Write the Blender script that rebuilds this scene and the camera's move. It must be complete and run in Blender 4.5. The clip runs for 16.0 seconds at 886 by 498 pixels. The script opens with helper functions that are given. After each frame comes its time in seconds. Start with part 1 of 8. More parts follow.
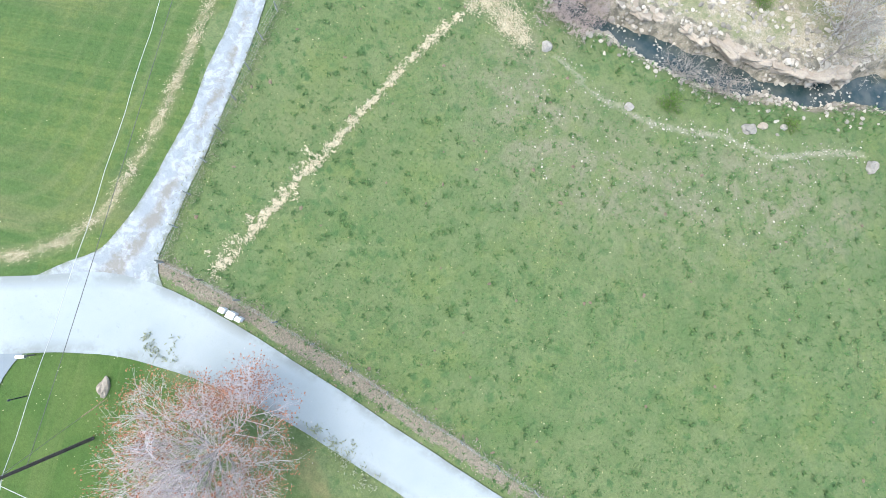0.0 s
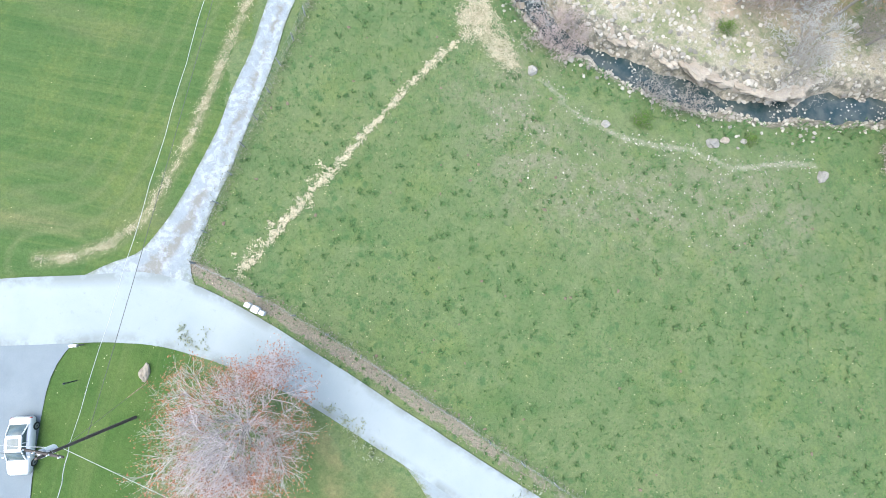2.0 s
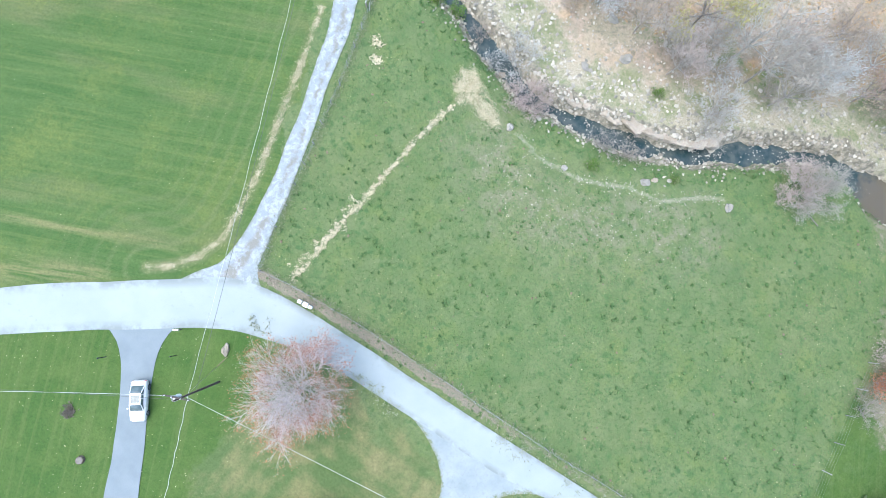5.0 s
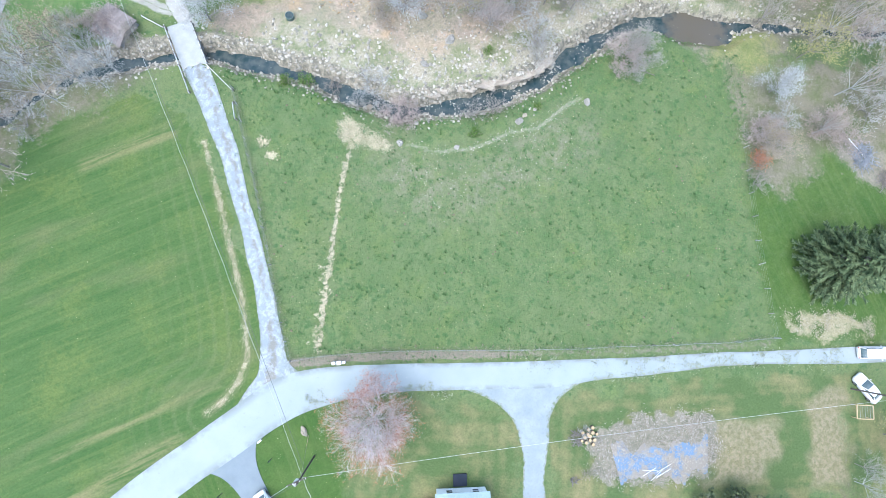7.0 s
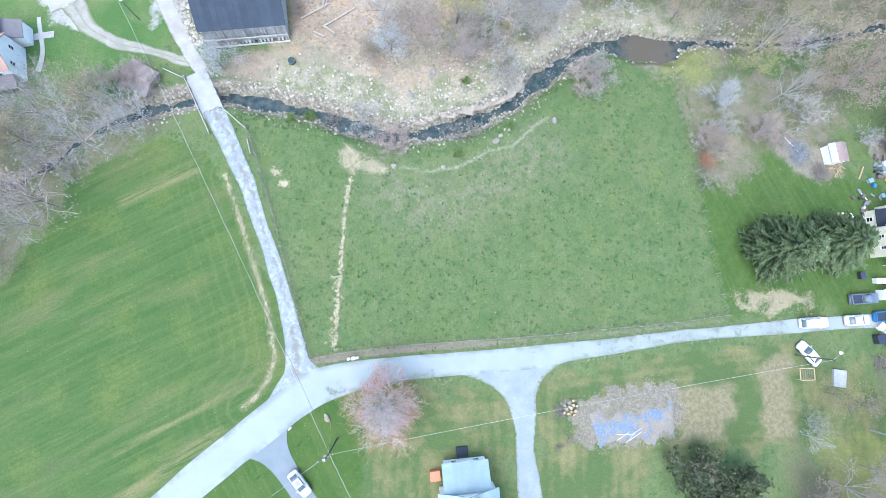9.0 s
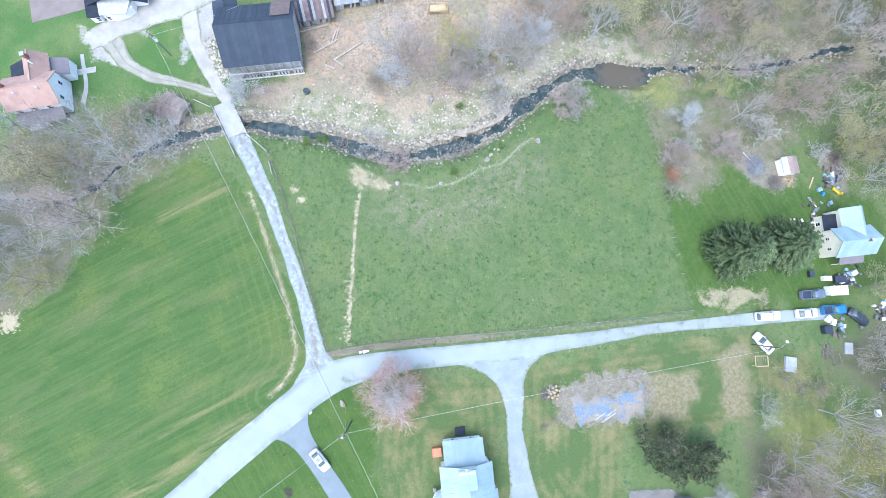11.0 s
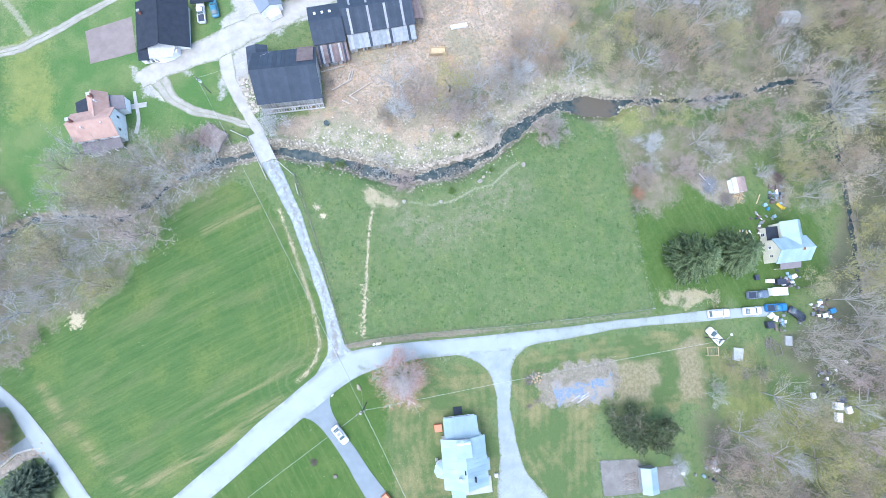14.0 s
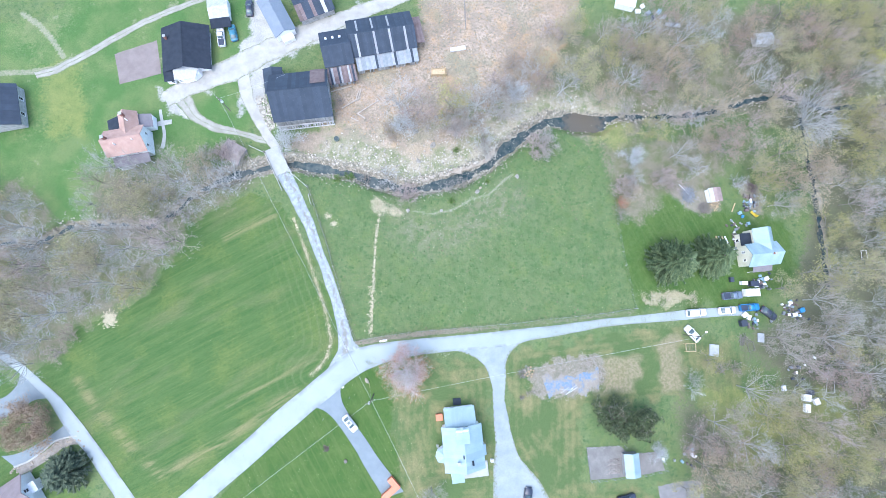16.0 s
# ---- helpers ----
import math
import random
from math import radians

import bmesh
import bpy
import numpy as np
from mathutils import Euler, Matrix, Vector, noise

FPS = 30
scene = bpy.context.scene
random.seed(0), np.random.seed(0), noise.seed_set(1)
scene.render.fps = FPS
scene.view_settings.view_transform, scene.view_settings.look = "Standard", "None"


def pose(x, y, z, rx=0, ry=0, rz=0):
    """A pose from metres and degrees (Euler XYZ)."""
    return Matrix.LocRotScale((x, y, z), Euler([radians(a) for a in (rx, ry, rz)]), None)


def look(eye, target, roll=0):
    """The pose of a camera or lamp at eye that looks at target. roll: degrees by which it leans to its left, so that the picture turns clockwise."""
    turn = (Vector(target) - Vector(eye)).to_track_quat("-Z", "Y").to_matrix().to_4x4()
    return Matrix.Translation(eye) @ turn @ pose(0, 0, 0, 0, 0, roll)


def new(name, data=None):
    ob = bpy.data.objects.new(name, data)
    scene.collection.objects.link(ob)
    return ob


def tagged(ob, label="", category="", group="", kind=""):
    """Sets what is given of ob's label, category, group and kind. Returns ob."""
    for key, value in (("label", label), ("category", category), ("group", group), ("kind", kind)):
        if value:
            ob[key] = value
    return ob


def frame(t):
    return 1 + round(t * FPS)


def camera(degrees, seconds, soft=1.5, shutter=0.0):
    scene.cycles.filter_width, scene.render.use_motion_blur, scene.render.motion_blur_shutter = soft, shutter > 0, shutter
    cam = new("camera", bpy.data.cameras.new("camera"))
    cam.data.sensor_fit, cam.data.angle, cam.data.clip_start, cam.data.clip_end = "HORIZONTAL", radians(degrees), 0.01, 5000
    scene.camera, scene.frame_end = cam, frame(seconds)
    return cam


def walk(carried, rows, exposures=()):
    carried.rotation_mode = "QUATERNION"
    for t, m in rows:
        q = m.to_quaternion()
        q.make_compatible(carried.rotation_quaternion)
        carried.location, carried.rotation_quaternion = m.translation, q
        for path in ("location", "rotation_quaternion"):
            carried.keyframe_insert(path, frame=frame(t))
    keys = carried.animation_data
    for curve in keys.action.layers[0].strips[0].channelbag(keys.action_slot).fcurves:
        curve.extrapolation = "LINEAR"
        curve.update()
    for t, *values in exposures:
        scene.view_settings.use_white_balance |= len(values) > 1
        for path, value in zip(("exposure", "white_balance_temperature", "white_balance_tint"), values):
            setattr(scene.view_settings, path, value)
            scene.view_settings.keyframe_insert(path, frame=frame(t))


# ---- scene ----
# ---- camera ----
cam = camera(88.0, 16.0, soft=0.6)
# seconds, place, tilt, lean, heading
ROWS = [
    (0, -0.20, 0.25, 33.36, 6.57, -4.01, 37.68),
    (0.5, -0.09, 0.06, 34.00, 6.65, -4.06, 37.71),
    (1, 0.00, 0.00, 35.00, 6.62, -4.05, 37.78),
    (1.5, -0.02, -0.10, 36.39, 6.60, -4.05, 37.61),
    (2, -0.11, -0.16, 37.93, 6.59, -4.06, 37.50),
    (2.5, -0.23, -0.21, 39.69, 6.55, -4.12, 37.47),
    (3, -0.29, -0.34, 41.86, 6.52, -4.10, 37.64),
    (3.5, -0.36, -0.51, 44.20, 6.51, -4.07, 37.85),
    (4.5, -0.50, -0.67, 49.21, 6.53, -4.00, 37.90),
    (5.4, -0.63, -0.81, 53.72, 6.55, -3.93, 37.75),
    (5.8, -0.69, -0.88, 55.73, 6.56, -3.91, 34.37),
    (6, -0.77, -0.73, 56.82, 6.55, -3.96, 30.54),
    (6.5, -1.02, -0.12, 60.00, 6.56, -4.13, 14.55),
    (7, -0.79, 0.44, 62.67, 6.67, -4.05, 4.26),
    (7.5, -0.77, 0.62, 65.32, 6.62, -4.02, 2.00),
    (8, -0.79, 0.63, 67.90, 6.61, -4.00, 1.64),
    (8.5, -0.71, 0.52, 70.49, 6.66, -3.95, 1.29),
    (9, -0.69, 0.52, 73.06, 6.69, -3.88, 0.87),
    (11.5, -1.45, 0.85, 86.48, 6.46, -3.89, 0.14),
    (12, -1.73, 0.85, 89.07, 6.46, -3.95, 0.11),
    (12.5, -2.06, 0.78, 91.55, 6.51, -4.00, 0.10),
    (13, -2.31, 0.71, 94.13, 6.53, -4.01, 0.09),
    (13.5, -2.42, 0.69, 96.73, 6.58, -4.02, 0.11),
    (14, -2.56, 0.71, 99.33, 6.58, -4.04, 0.05),
    (14.5, -2.79, 0.73, 101.93, 6.60, -4.01, -0.03),
    (15, -3.03, 0.70, 104.51, 6.62, -4.03, -0.08),
    (15.5, -3.23, 0.63, 106.83, 6.67, -4.05, -0.06),
    (16, -3.32, 0.59, 108.79, 6.71, -4.04, 0.01),
]
walk(cam, [(t, pose(x, y, z, 0, 0, head) @ pose(0, 0, 0, tilt) @ pose(0, 0, 0, 0, lean))
           for t, x, y, z, tilt, lean, head in ROWS],
     exposures=[(0, 2.33, 6600, 6), (3.5, 2.33, 6400, 5), (7, 2.33, 6000, 6), (16, 2.36, 5800, 9)])

# ---- sky and sun ----
SUN_UP, SUN_TURN = 66.0, 225.0
world = bpy.data.worlds.new("sky")
scene.world = world
world.use_nodes = True
wt = world.node_tree
sky = wt.nodes.new("ShaderNodeTexSky")
sky.sky_type, sky.sun_disc = "NISHITA", False
sky.sun_elevation, sky.sun_rotation = radians(SUN_UP), radians(SUN_TURN)
sky.air_density, sky.dust_density, sky.ozone_density = 1.0, 2.0, 1.0
wt.nodes["Background"].inputs["Strength"].default_value = 0.13
wt.links.new(sky.outputs[0], wt.nodes["Background"].inputs["Color"])
sun = new("sun", bpy.data.lights.new("sun", "SUN"))
sun.data.energy, sun.data.angle, sun.data.color = 0.8, radians(75), (1.0, 0.97, 0.92)
sun.matrix_world = look((60 * math.sin(radians(SUN_TURN)), 60 * math.cos(radians(SUN_TURN)), 60 * math.tan(radians(SUN_UP))), (0, 0, 0))

# ---- materials ----
def socket(nt, node, key, value):
    if isinstance(value, bpy.types.NodeSocket):
        nt.links.new(value, node.inputs[key])
    else:
        node.inputs[key].default_value = value


class Nodes:
    """Short hand for building one material's nodes."""

    def __init__(self, name):
        self.mat = bpy.data.materials.new(name)
        self.mat.use_nodes = True
        self.nt = self.mat.node_tree
        self.bsdf = self.nt.nodes["Principled BSDF"]
        self.at = self.nt.nodes.new("ShaderNodeTexCoord").outputs["Object"]

    def noise(self, scale, detail=3.0, rough=0.55, at=None, distort=0.0):
        n = self.nt.nodes.new("ShaderNodeTexNoise")
        self.nt.links.new(at or self.at, n.inputs["Vector"])
        n.inputs["Scale"].default_value, n.inputs["Detail"].default_value = scale, detail
        n.inputs["Roughness"].default_value, n.inputs["Distortion"].default_value = rough, distort
        return n.outputs["Fac"]

    def voronoi(self, scale, out="Distance", at=None):
        n = self.nt.nodes.new("ShaderNodeTexVoronoi")
        self.nt.links.new(at or self.at, n.inputs["Vector"])
        n.inputs["Scale"].default_value = scale
        return n.outputs[out]

    def wave(self, scale, distort=1.0, at=None, direction="X"):
        n = self.nt.nodes.new("ShaderNodeTexWave")
        n.bands_direction = direction
        self.nt.links.new(at or self.at, n.inputs["Vector"])
        n.inputs["Scale"].default_value, n.inputs["Distortion"].default_value = scale, distort
        return n.outputs["Fac"]

    def mapped(self, scale=(1, 1, 1), rot=(0, 0, 0)):
        n = self.nt.nodes.new("ShaderNodeMapping")
        self.nt.links.new(self.at, n.inputs["Vector"])
        n.inputs["Scale"].default_value = scale
        n.inputs["Rotation"].default_value = [radians(a) for a in rot]
        return n.outputs["Vector"]

    def stretched(self, angle, along, across):
        """Places turned by an angle, then drawn out along it."""
        n = self.nt.nodes.new("ShaderNodeMapping")
        self.nt.links.new(self.mapped((1, 1, 1), (0, 0, -angle)), n.inputs["Vector"])
        n.inputs["Scale"].default_value = (along, across, 1.0)
        return n.outputs["Vector"]

    def wobbled(self, size):
        """Places shifted a little by noise, so that round cells grow uneven."""
        n = self.nt.nodes.new("ShaderNodeTexNoise")
        self.nt.links.new(self.at, n.inputs["Vector"])
        n.inputs["Scale"].default_value = 1.4
        v = self.nt.nodes.new("ShaderNodeVectorMath")
        v.operation = "MULTIPLY_ADD"
        self.nt.links.new(n.outputs["Color"], v.inputs[0])
        v.inputs[1].default_value = (4 * size,) * 3
        self.nt.links.new(self.at, v.inputs[2])
        return v.outputs[0]

    def band(self, value, low, high, to=(0.0, 1.0)):
        n = self.nt.nodes.new("ShaderNodeMapRange")
        socket(self.nt, n, "Value", value)
        n.inputs["From Min"].default_value, n.inputs["From Max"].default_value = low, high
        n.inputs["To Min"].default_value, n.inputs["To Max"].default_value = to
        return n.outputs["Result"]

    def mix(self, fac, a, b, blend="MIX"):
        n = self.nt.nodes.new("ShaderNodeMix")
        n.data_type, n.blend_type = "RGBA", blend
        n.clamp_factor = True
        for i, v in ((0, fac), (6, a), (7, b)):
            if isinstance(v, bpy.types.NodeSocket):
                self.nt.links.new(v, n.inputs[i])
            else:
                n.inputs[i].default_value = (*v, 1) if isinstance(v, tuple) else v
        return n.outputs[2]

    def calc(self, op, a, b=0.0):
        n = self.nt.nodes.new("ShaderNodeMath")
        n.operation = op
        socket(self.nt, n, 0, a), socket(self.nt, n, 1, b)
        return n.outputs[0]

    def attribute(self, name):
        n = self.nt.nodes.new("ShaderNodeAttribute")
        n.attribute_name = name
        s = self.nt.nodes.new("ShaderNodeSeparateColor")
        self.nt.links.new(n.outputs["Color"], s.inputs[0])
        return (*s.outputs[:3], n.outputs["Alpha"])

    def random(self):
        return self.nt.nodes.new("ShaderNodeObjectInfo").outputs["Random"]

    def island(self):
        return self.nt.nodes.new("ShaderNodeNewGeometry").outputs["Random Per Island"]

    def done(self, color, rough=0.8, bump=None, depth=0.02, strength=0.6, metal=0.0, spec=None):
        socket(self.nt, self.bsdf, "Base Color", color if isinstance(color, bpy.types.NodeSocket) else (*color, 1))
        socket(self.nt, self.bsdf, "Roughness", rough)
        socket(self.nt, self.bsdf, "Metallic", metal)
        if spec is not None:
            self.bsdf.inputs["Specular IOR Level"].default_value = spec
        if bump is not None:
            b = self.nt.nodes.new("ShaderNodeBump")
            b.inputs["Distance"].default_value, b.inputs["Strength"].default_value = depth, strength
            self.nt.links.new(bump, b.inputs["Height"])
            self.nt.links.new(b.outputs["Normal"], self.bsdf.inputs["Normal"])
        return self.mat


def speckled(name, dark, light, scale=2.0, fine=20.0, rough=0.8, bump=0.01, metal=0.0, vary=0.0, spec=None):
    """A surface between two tones, with broad stains and fine grain."""
    m = Nodes(name)
    c = m.mix(m.band(m.noise(scale, 4), 0.3, 0.7), dark, light)
    c = m.mix(m.band(m.noise(fine, 3), 0.35, 0.75, (0.0, 0.35)), c, tuple(v * 0.6 for v in dark))
    if vary:
        c = m.mix(m.band(m.random(), 0, 1, (0.0, vary)), c, tuple(v * 0.45 for v in dark))
    return m.done(c, rough, m.noise(fine, 3), bump, 0.5, metal, spec)


# ---- mesh helpers ----
def lathe_box(bm, m):
    return bmesh.ops.create_cube(bm, size=1.0, matrix=m)["verts"]


def box(bm, x0, y0, z0, x1, y1, z1, bevel=0.0):
    vs = lathe_box(bm, Matrix.Translation(((x0 + x1) / 2, (y0 + y1) / 2, (z0 + z1) / 2)) @ Matrix.Diagonal((x1 - x0, y1 - y0, z1 - z0, 1)))
    if bevel:
        es = list({e for v in vs for e in v.link_edges})
        bmesh.ops.bevel(bm, geom=es, offset=bevel, segments=1, affect="EDGES")
    return bm


def prism(bm, a, b, r0, r1, sides=6):
    a, b = Vector(a), Vector(b)
    q = (b - a).to_track_quat("Z", "Y").to_matrix().to_4x4()
    m = Matrix.Translation((a + b) / 2) @ q
    bmesh.ops.create_cone(bm, cap_ends=True, segments=sides, radius1=r0, radius2=r1, depth=(b - a).length, matrix=m)
    return bm


def solid(bm, outline, z0, z1):
    """An upright block over an outline."""
    lo = [bm.verts.new((x, y, z0)) for x, y in outline]
    hi = [bm.verts.new((x, y, z1)) for x, y in outline]
    n = len(outline)
    bm.faces.new(hi), bm.faces.new(lo[::-1])
    for i in range(n):
        bm.faces.new((lo[i], lo[(i + 1) % n], hi[(i + 1) % n], hi[i]))
    bmesh.ops.recalc_face_normals(bm, faces=bm.faces[:])
    return bm


def mesh_of(name, bm, material, smooth=False):
    me = bpy.data.meshes.new(name)
    bm.to_mesh(me)
    bm.free()
    me.materials.append(material)
    if smooth:
        me.shade_smooth()
    return me


def raw_mesh(name, verts, faces, material, smooth=False):
    me = bpy.data.meshes.new(name)
    me.from_pydata(verts, [], faces)
    me.materials.append(material)
    if smooth:
        me.shade_smooth()
    return me


def part(name, bm, material, parent, label="", smooth=False):
    """One mesh object under a thing or a part; bm is a bmesh or a ready mesh."""
    me = bm if isinstance(bm, bpy.types.Mesh) else mesh_of(name, bm, material, smooth)
    ob = new(name, me)
    ob.parent = parent
    return tagged(ob, label)


def thing(name, m, label, category, group="", kind=""):
    ob = new(name)
    ob.matrix_basis = m
    return tagged(ob, label, category, group, kind)


def structure(name, me, label, category):
    return tagged(new(name, me), label, category, kind="structure")


# ---- the lie of the land ----
CREEK = [(-49.9, 30.9), (-41.3, 33.4), (-37.2, 34.3), (-32.1, 35), (-24.5, 33.6), (-17, 32.1), (-9.4, 29.7), (-4.7, 28), (1.8, 29.3), (9.4, 31.5), (15.2, 34.5), (20.9, 39.5), (26.2, 43.5), (31.8, 47.1), (39.1, 46.9), (45.5, 46.9)]
CREEK_WEST = [(-38.5, 33.6), (-44.6, 32.8), (-50.6, 30.7), (-57.2, 26.3), (-59.7, 23.2), (-66.2, 19.5), (-75.9, 20.3), (-85.7, 19.7), (-93.7, 15.7), (-101.5, 15.8), (-116.3, 10.4)]
CREEK_EAST = [(42.1, 46.7), (49.9, 48.6), (59.3, 49), (70.7, 50), (82.7, 52.6), (91.9, 56.2), (103, 57.7), (115.1, 54.6), (138.4, 57.1)]
DITCH = [(106.5, 51.7), (106.9, 37.6), (107.4, 29.7), (107.6, 17.2), (107.9, 2.2)]


def chain_distance(x, y, pts):
    """The distance to a chain of points, the side (left positive) and the run along it."""
    best, side, run, so_far = np.full(np.shape(x), 1e9), np.zeros(np.shape(x)), np.zeros(np.shape(x)), 0.0
    for (ax, ay), (bx, by) in zip(pts, pts[1:]):
        dx, dy = bx - ax, by - ay
        long = math.hypot(dx, dy)
        u = np.clip(((x - ax) * dx + (y - ay) * dy) / long**2, 0, 1)
        d = np.hypot(x - ax - u * dx, y - ay - u * dy)
        near = d < best
        best = np.where(near, d, best)
        side = np.where(near, np.sign(dx * (y - ay) - dy * (x - ax)), side)
        run = np.where(near, so_far + u * long, run)
        so_far += long
    return best, side, run


def inside(x, y, pts, soft=1.0):
    """1 inside an outline, 0 outside, with an edge soft metres wide."""
    odd = np.zeros(np.shape(x), bool)
    for (ax, ay), (bx, by) in zip(pts, pts[1:] + pts[:1]):
        crosses = (ay > y) != (by > y)
        odd ^= crosses & (x < (bx - ax) * (y - ay) / (by - ay + 1e-9) + ax)
    d, _, _ = chain_distance(x, y, pts + pts[:1])
    return np.clip(0.5 + np.where(odd, d, -d) / soft, 0, 1)


def smooth(v):
    v = np.clip(v, 0, 1)
    return v * v * (3 - 2 * v)


def wobble(x, y, size, seed=0.0):
    """A cheap rolling unevenness between -1 and 1."""
    a, b = x / size + seed, y / size - seed * 1.7
    return (np.sin(a * 2.1 + 1.3 * np.sin(b * 1.7)) + np.sin(b * 2.7 + 1.1 * np.sin(a * 1.9 + 2)) + np.sin((a + b) * 1.6 + 0.7)) / 3


WATER_DROP = 1.5


def base_z(x, y):
    r = np.hypot(x - 15.0, y)
    return -0.0006 * np.minimum(r, 110.0) ** 2 - 0.02 * np.maximum(r - 110.0, 0)


def ground_z(x, y):
    x, y = np.asarray(x, float), np.asarray(y, float)
    z = base_z(x, y)
    uneven = wobble(x, y, 2.3, 3.0) * 0.5 + wobble(x, y, 0.9, 6.0) * 0.35
    d, side, run = chain_distance(x, y, CREEK)
    half = 0.85 - 0.5 * (1 - smooth((run - 18) / 10)) + 0.05 * smooth((run - 55) / 10) + 0.4 * np.sin(run * 0.35) + 1.9 * smooth((run - 90) / 7) + uneven
    z = z - 1.75 * (1 - smooth((d - half * 0.75) / np.where(side > 0, 1.2, 2.4)))
    z = z + 0.9 * np.where(side > 0, smooth((d - 3.0) / 2.5) * (1 - smooth((d - 9) / 9)), 0) * smooth((run - 25) / 12) * (1 - smooth((run - 84) / 8))
    for chain, half in ((CREEK_WEST, -0.3), (CREEK_EAST, 0.0), (DITCH, 0.2)):
        d, _, _ = chain_distance(x, y, chain)
        z = np.minimum(z, base_z(x, y) - 1.75 * (1 - smooth((d - half - uneven) / 2.5)))
    return z


def ground_at(x, y):
    return float(ground_z(np.array([x]), np.array([y]))[0])


def placed(x, y, turn=0.0, lift=0.0):
    return pose(x, y, ground_at(x, y) + lift, 0, 0, turn)

# ---- ground ----
HAY = [(-34, 24.7), (-14.6, -12.7), (-54.6, -42.5), (-68.3, -42.5), (-85.3, -22.4), (-90.6, -14.8), (-81.9, -5.1), (-67.5, 0.7), (-60.1, 9.9), (-56.7, 19.3), (-42.3, 27.5)]
LAWN_NORTH = [(-134, 68.6), (-95.3, 74.2), (-81.4, 92.2), (-40.6, 93.8), (-33.3, 69.6), (-39.5, 52.3), (-45.8, 40.4), (-61.9, 33.4), (-78.2, 29.4), (-84, 17), (-95, 29.7), (-128.8, 29.5)]
LAWN_FAR = [(-135.8, -11.6), (-98.6, -13.4), (-85.6, -27.5), (-69.9, -50.9), (-130.8, -49.4)]
LAWN_WILD = [(47.6, 21.8), (48.7, 14.9), (49.2, 11), (50.1, 6.2), (50.8, 2.4), (51.8, -1.3), (67.9, -0.5)] + [(81.3, -1.3), (96.9, 5.1), (97.1, 20.1), (79.1, 24.2), (61.9, 26.8)]
LAWN_WEST = [(-17.9, -12.7), (-6.8, -14.7), (-4.2, -23), (4.8, -43.6), (-14.3, -45.3), (-47.2, -43.5), (-34.8, -30.1)]
LAWN_SOUTH = [(-6.8, -12.8), (14.3, -13.1), (16, -28.6), (15.2, -43.9), (-4.2, -45.5), (-8, -28)]
LAWN_EAST = [(19, -10.6), (62.4, -5.2), (63.6, -22.2), (37.1, -24), (36.5, -42), (63.2, -44.7), (58.7, -48.3), (27, -46.7), (19.3, -31.2)]
PASTURE = [(-31.5, 30.3), (-19.3, 28.8), (-9.7, 26), (1.2, 22.5), (12.3, 26.1), (20.9, 32), (29.8, 39.5), (47.9, 43), (48.9, 25.1), (50.2, -1), (19.8, -5.7), (-14.7, -8.9)]
WOODS = [
    [(-77.4, 35.1), (-44, 34.6), (-39.8, 31.7), (-42.3, 28.9), (-56.7, 19.3), (-61.4, 9.9), (-67.6, 2), (-80.6, -4.4), (-85.4, -12.2), (-93.5, -13.5), (-123.9, -9.2), (-128.8, 29.5), (-95, 29.7), (-88.2, 17), (-78.7, 19.6), (-79.4, 26.6)],
    [(31.3, 66.2), (50.7, 75.8), (89, 82.7), (162, 90), (154.6, -61.2), (64.3, -55.2), (64.6, -46.1), (60, -20.8), (67.9, -14.2), (94.2, -3.6), (99, 8.1), (105.8, 31.2), (101.2, 47.1), (77.6, 52.3), (44.7, 39.9), (30.3, 48.6)],
    [(44.7, 39.9), (58.6, 41.9), (76.6, 44.2), (78.7, 34.9), (72.7, 24.1), (62.1, 28.3), (55.3, 20.9), (48.7, 22.2)],
]
DIRT = [
    [(-22.8, 58.5), (-1.4, 70), (-1.3, 90.7), (45.9, 93.5), (39.3, 71.7), (30.7, 56.5), (25.9, 50.1), (12.8, 49.7), (1.4, 43.5), (-15.4, 41.8), (-22.4, 46.3)],
    [(-35.4, 39.6), (-21, 45.5), (1.4, 44.2), (15.7, 49), (30.3, 49.4), (24.2, 43.1), (11.1, 33.3), (1.3, 31.7), (-7, 33.1), (-20.8, 34.5)],
]
YARD = [(-65.8, 53.5), (-49.8, 58.6), (-44.9, 69.7), (-44.6, 86.6), (-41.6, 86.6), (-35.9, 64.8), (-27.5, 70.5), (-10.3, 81.6), (-4.3, 81.8), (-21.7, 69.7), (-38.6, 60.8), (-39.4, 50.8), (-46.2, 47.8), (-44.1, 58.5), (-59.3, 52.6), (-55.8, 45), (-63.1, 48.1)]
GARDEN = [(24.3, -15.9), (31.2, -12.8), (41.7, -12), (43.2, -16.3), (41.4, -20.2), (34.4, -21.6), (25.5, -21.6)]
STRAW_PATCH = [[(-13.2, 25), (-11.9, 26.2), (-9.3, 24.9), (-6, 23.2), (-4.6, 21.1), (-7.4, 21.6), (-9.2, 22.2), (-10.6, 21.2), (-12.4, 22.9)], [(52.3, 2.3), (56.5, 3), (62.9, 3.3), (68, 2.4), (68, 0.2), (61.5, -0.6), (55.2, -0.4), (52.2, 0.1)]]
STRAW_LINE = [(-10.9, 21), (-11.4, 17.8), (-11.7, 14.6), (-11.9, 10), (-12.1, 5.5), (-12.3, 1), (-12.4, -2.9), (-12.6, -6.8)]
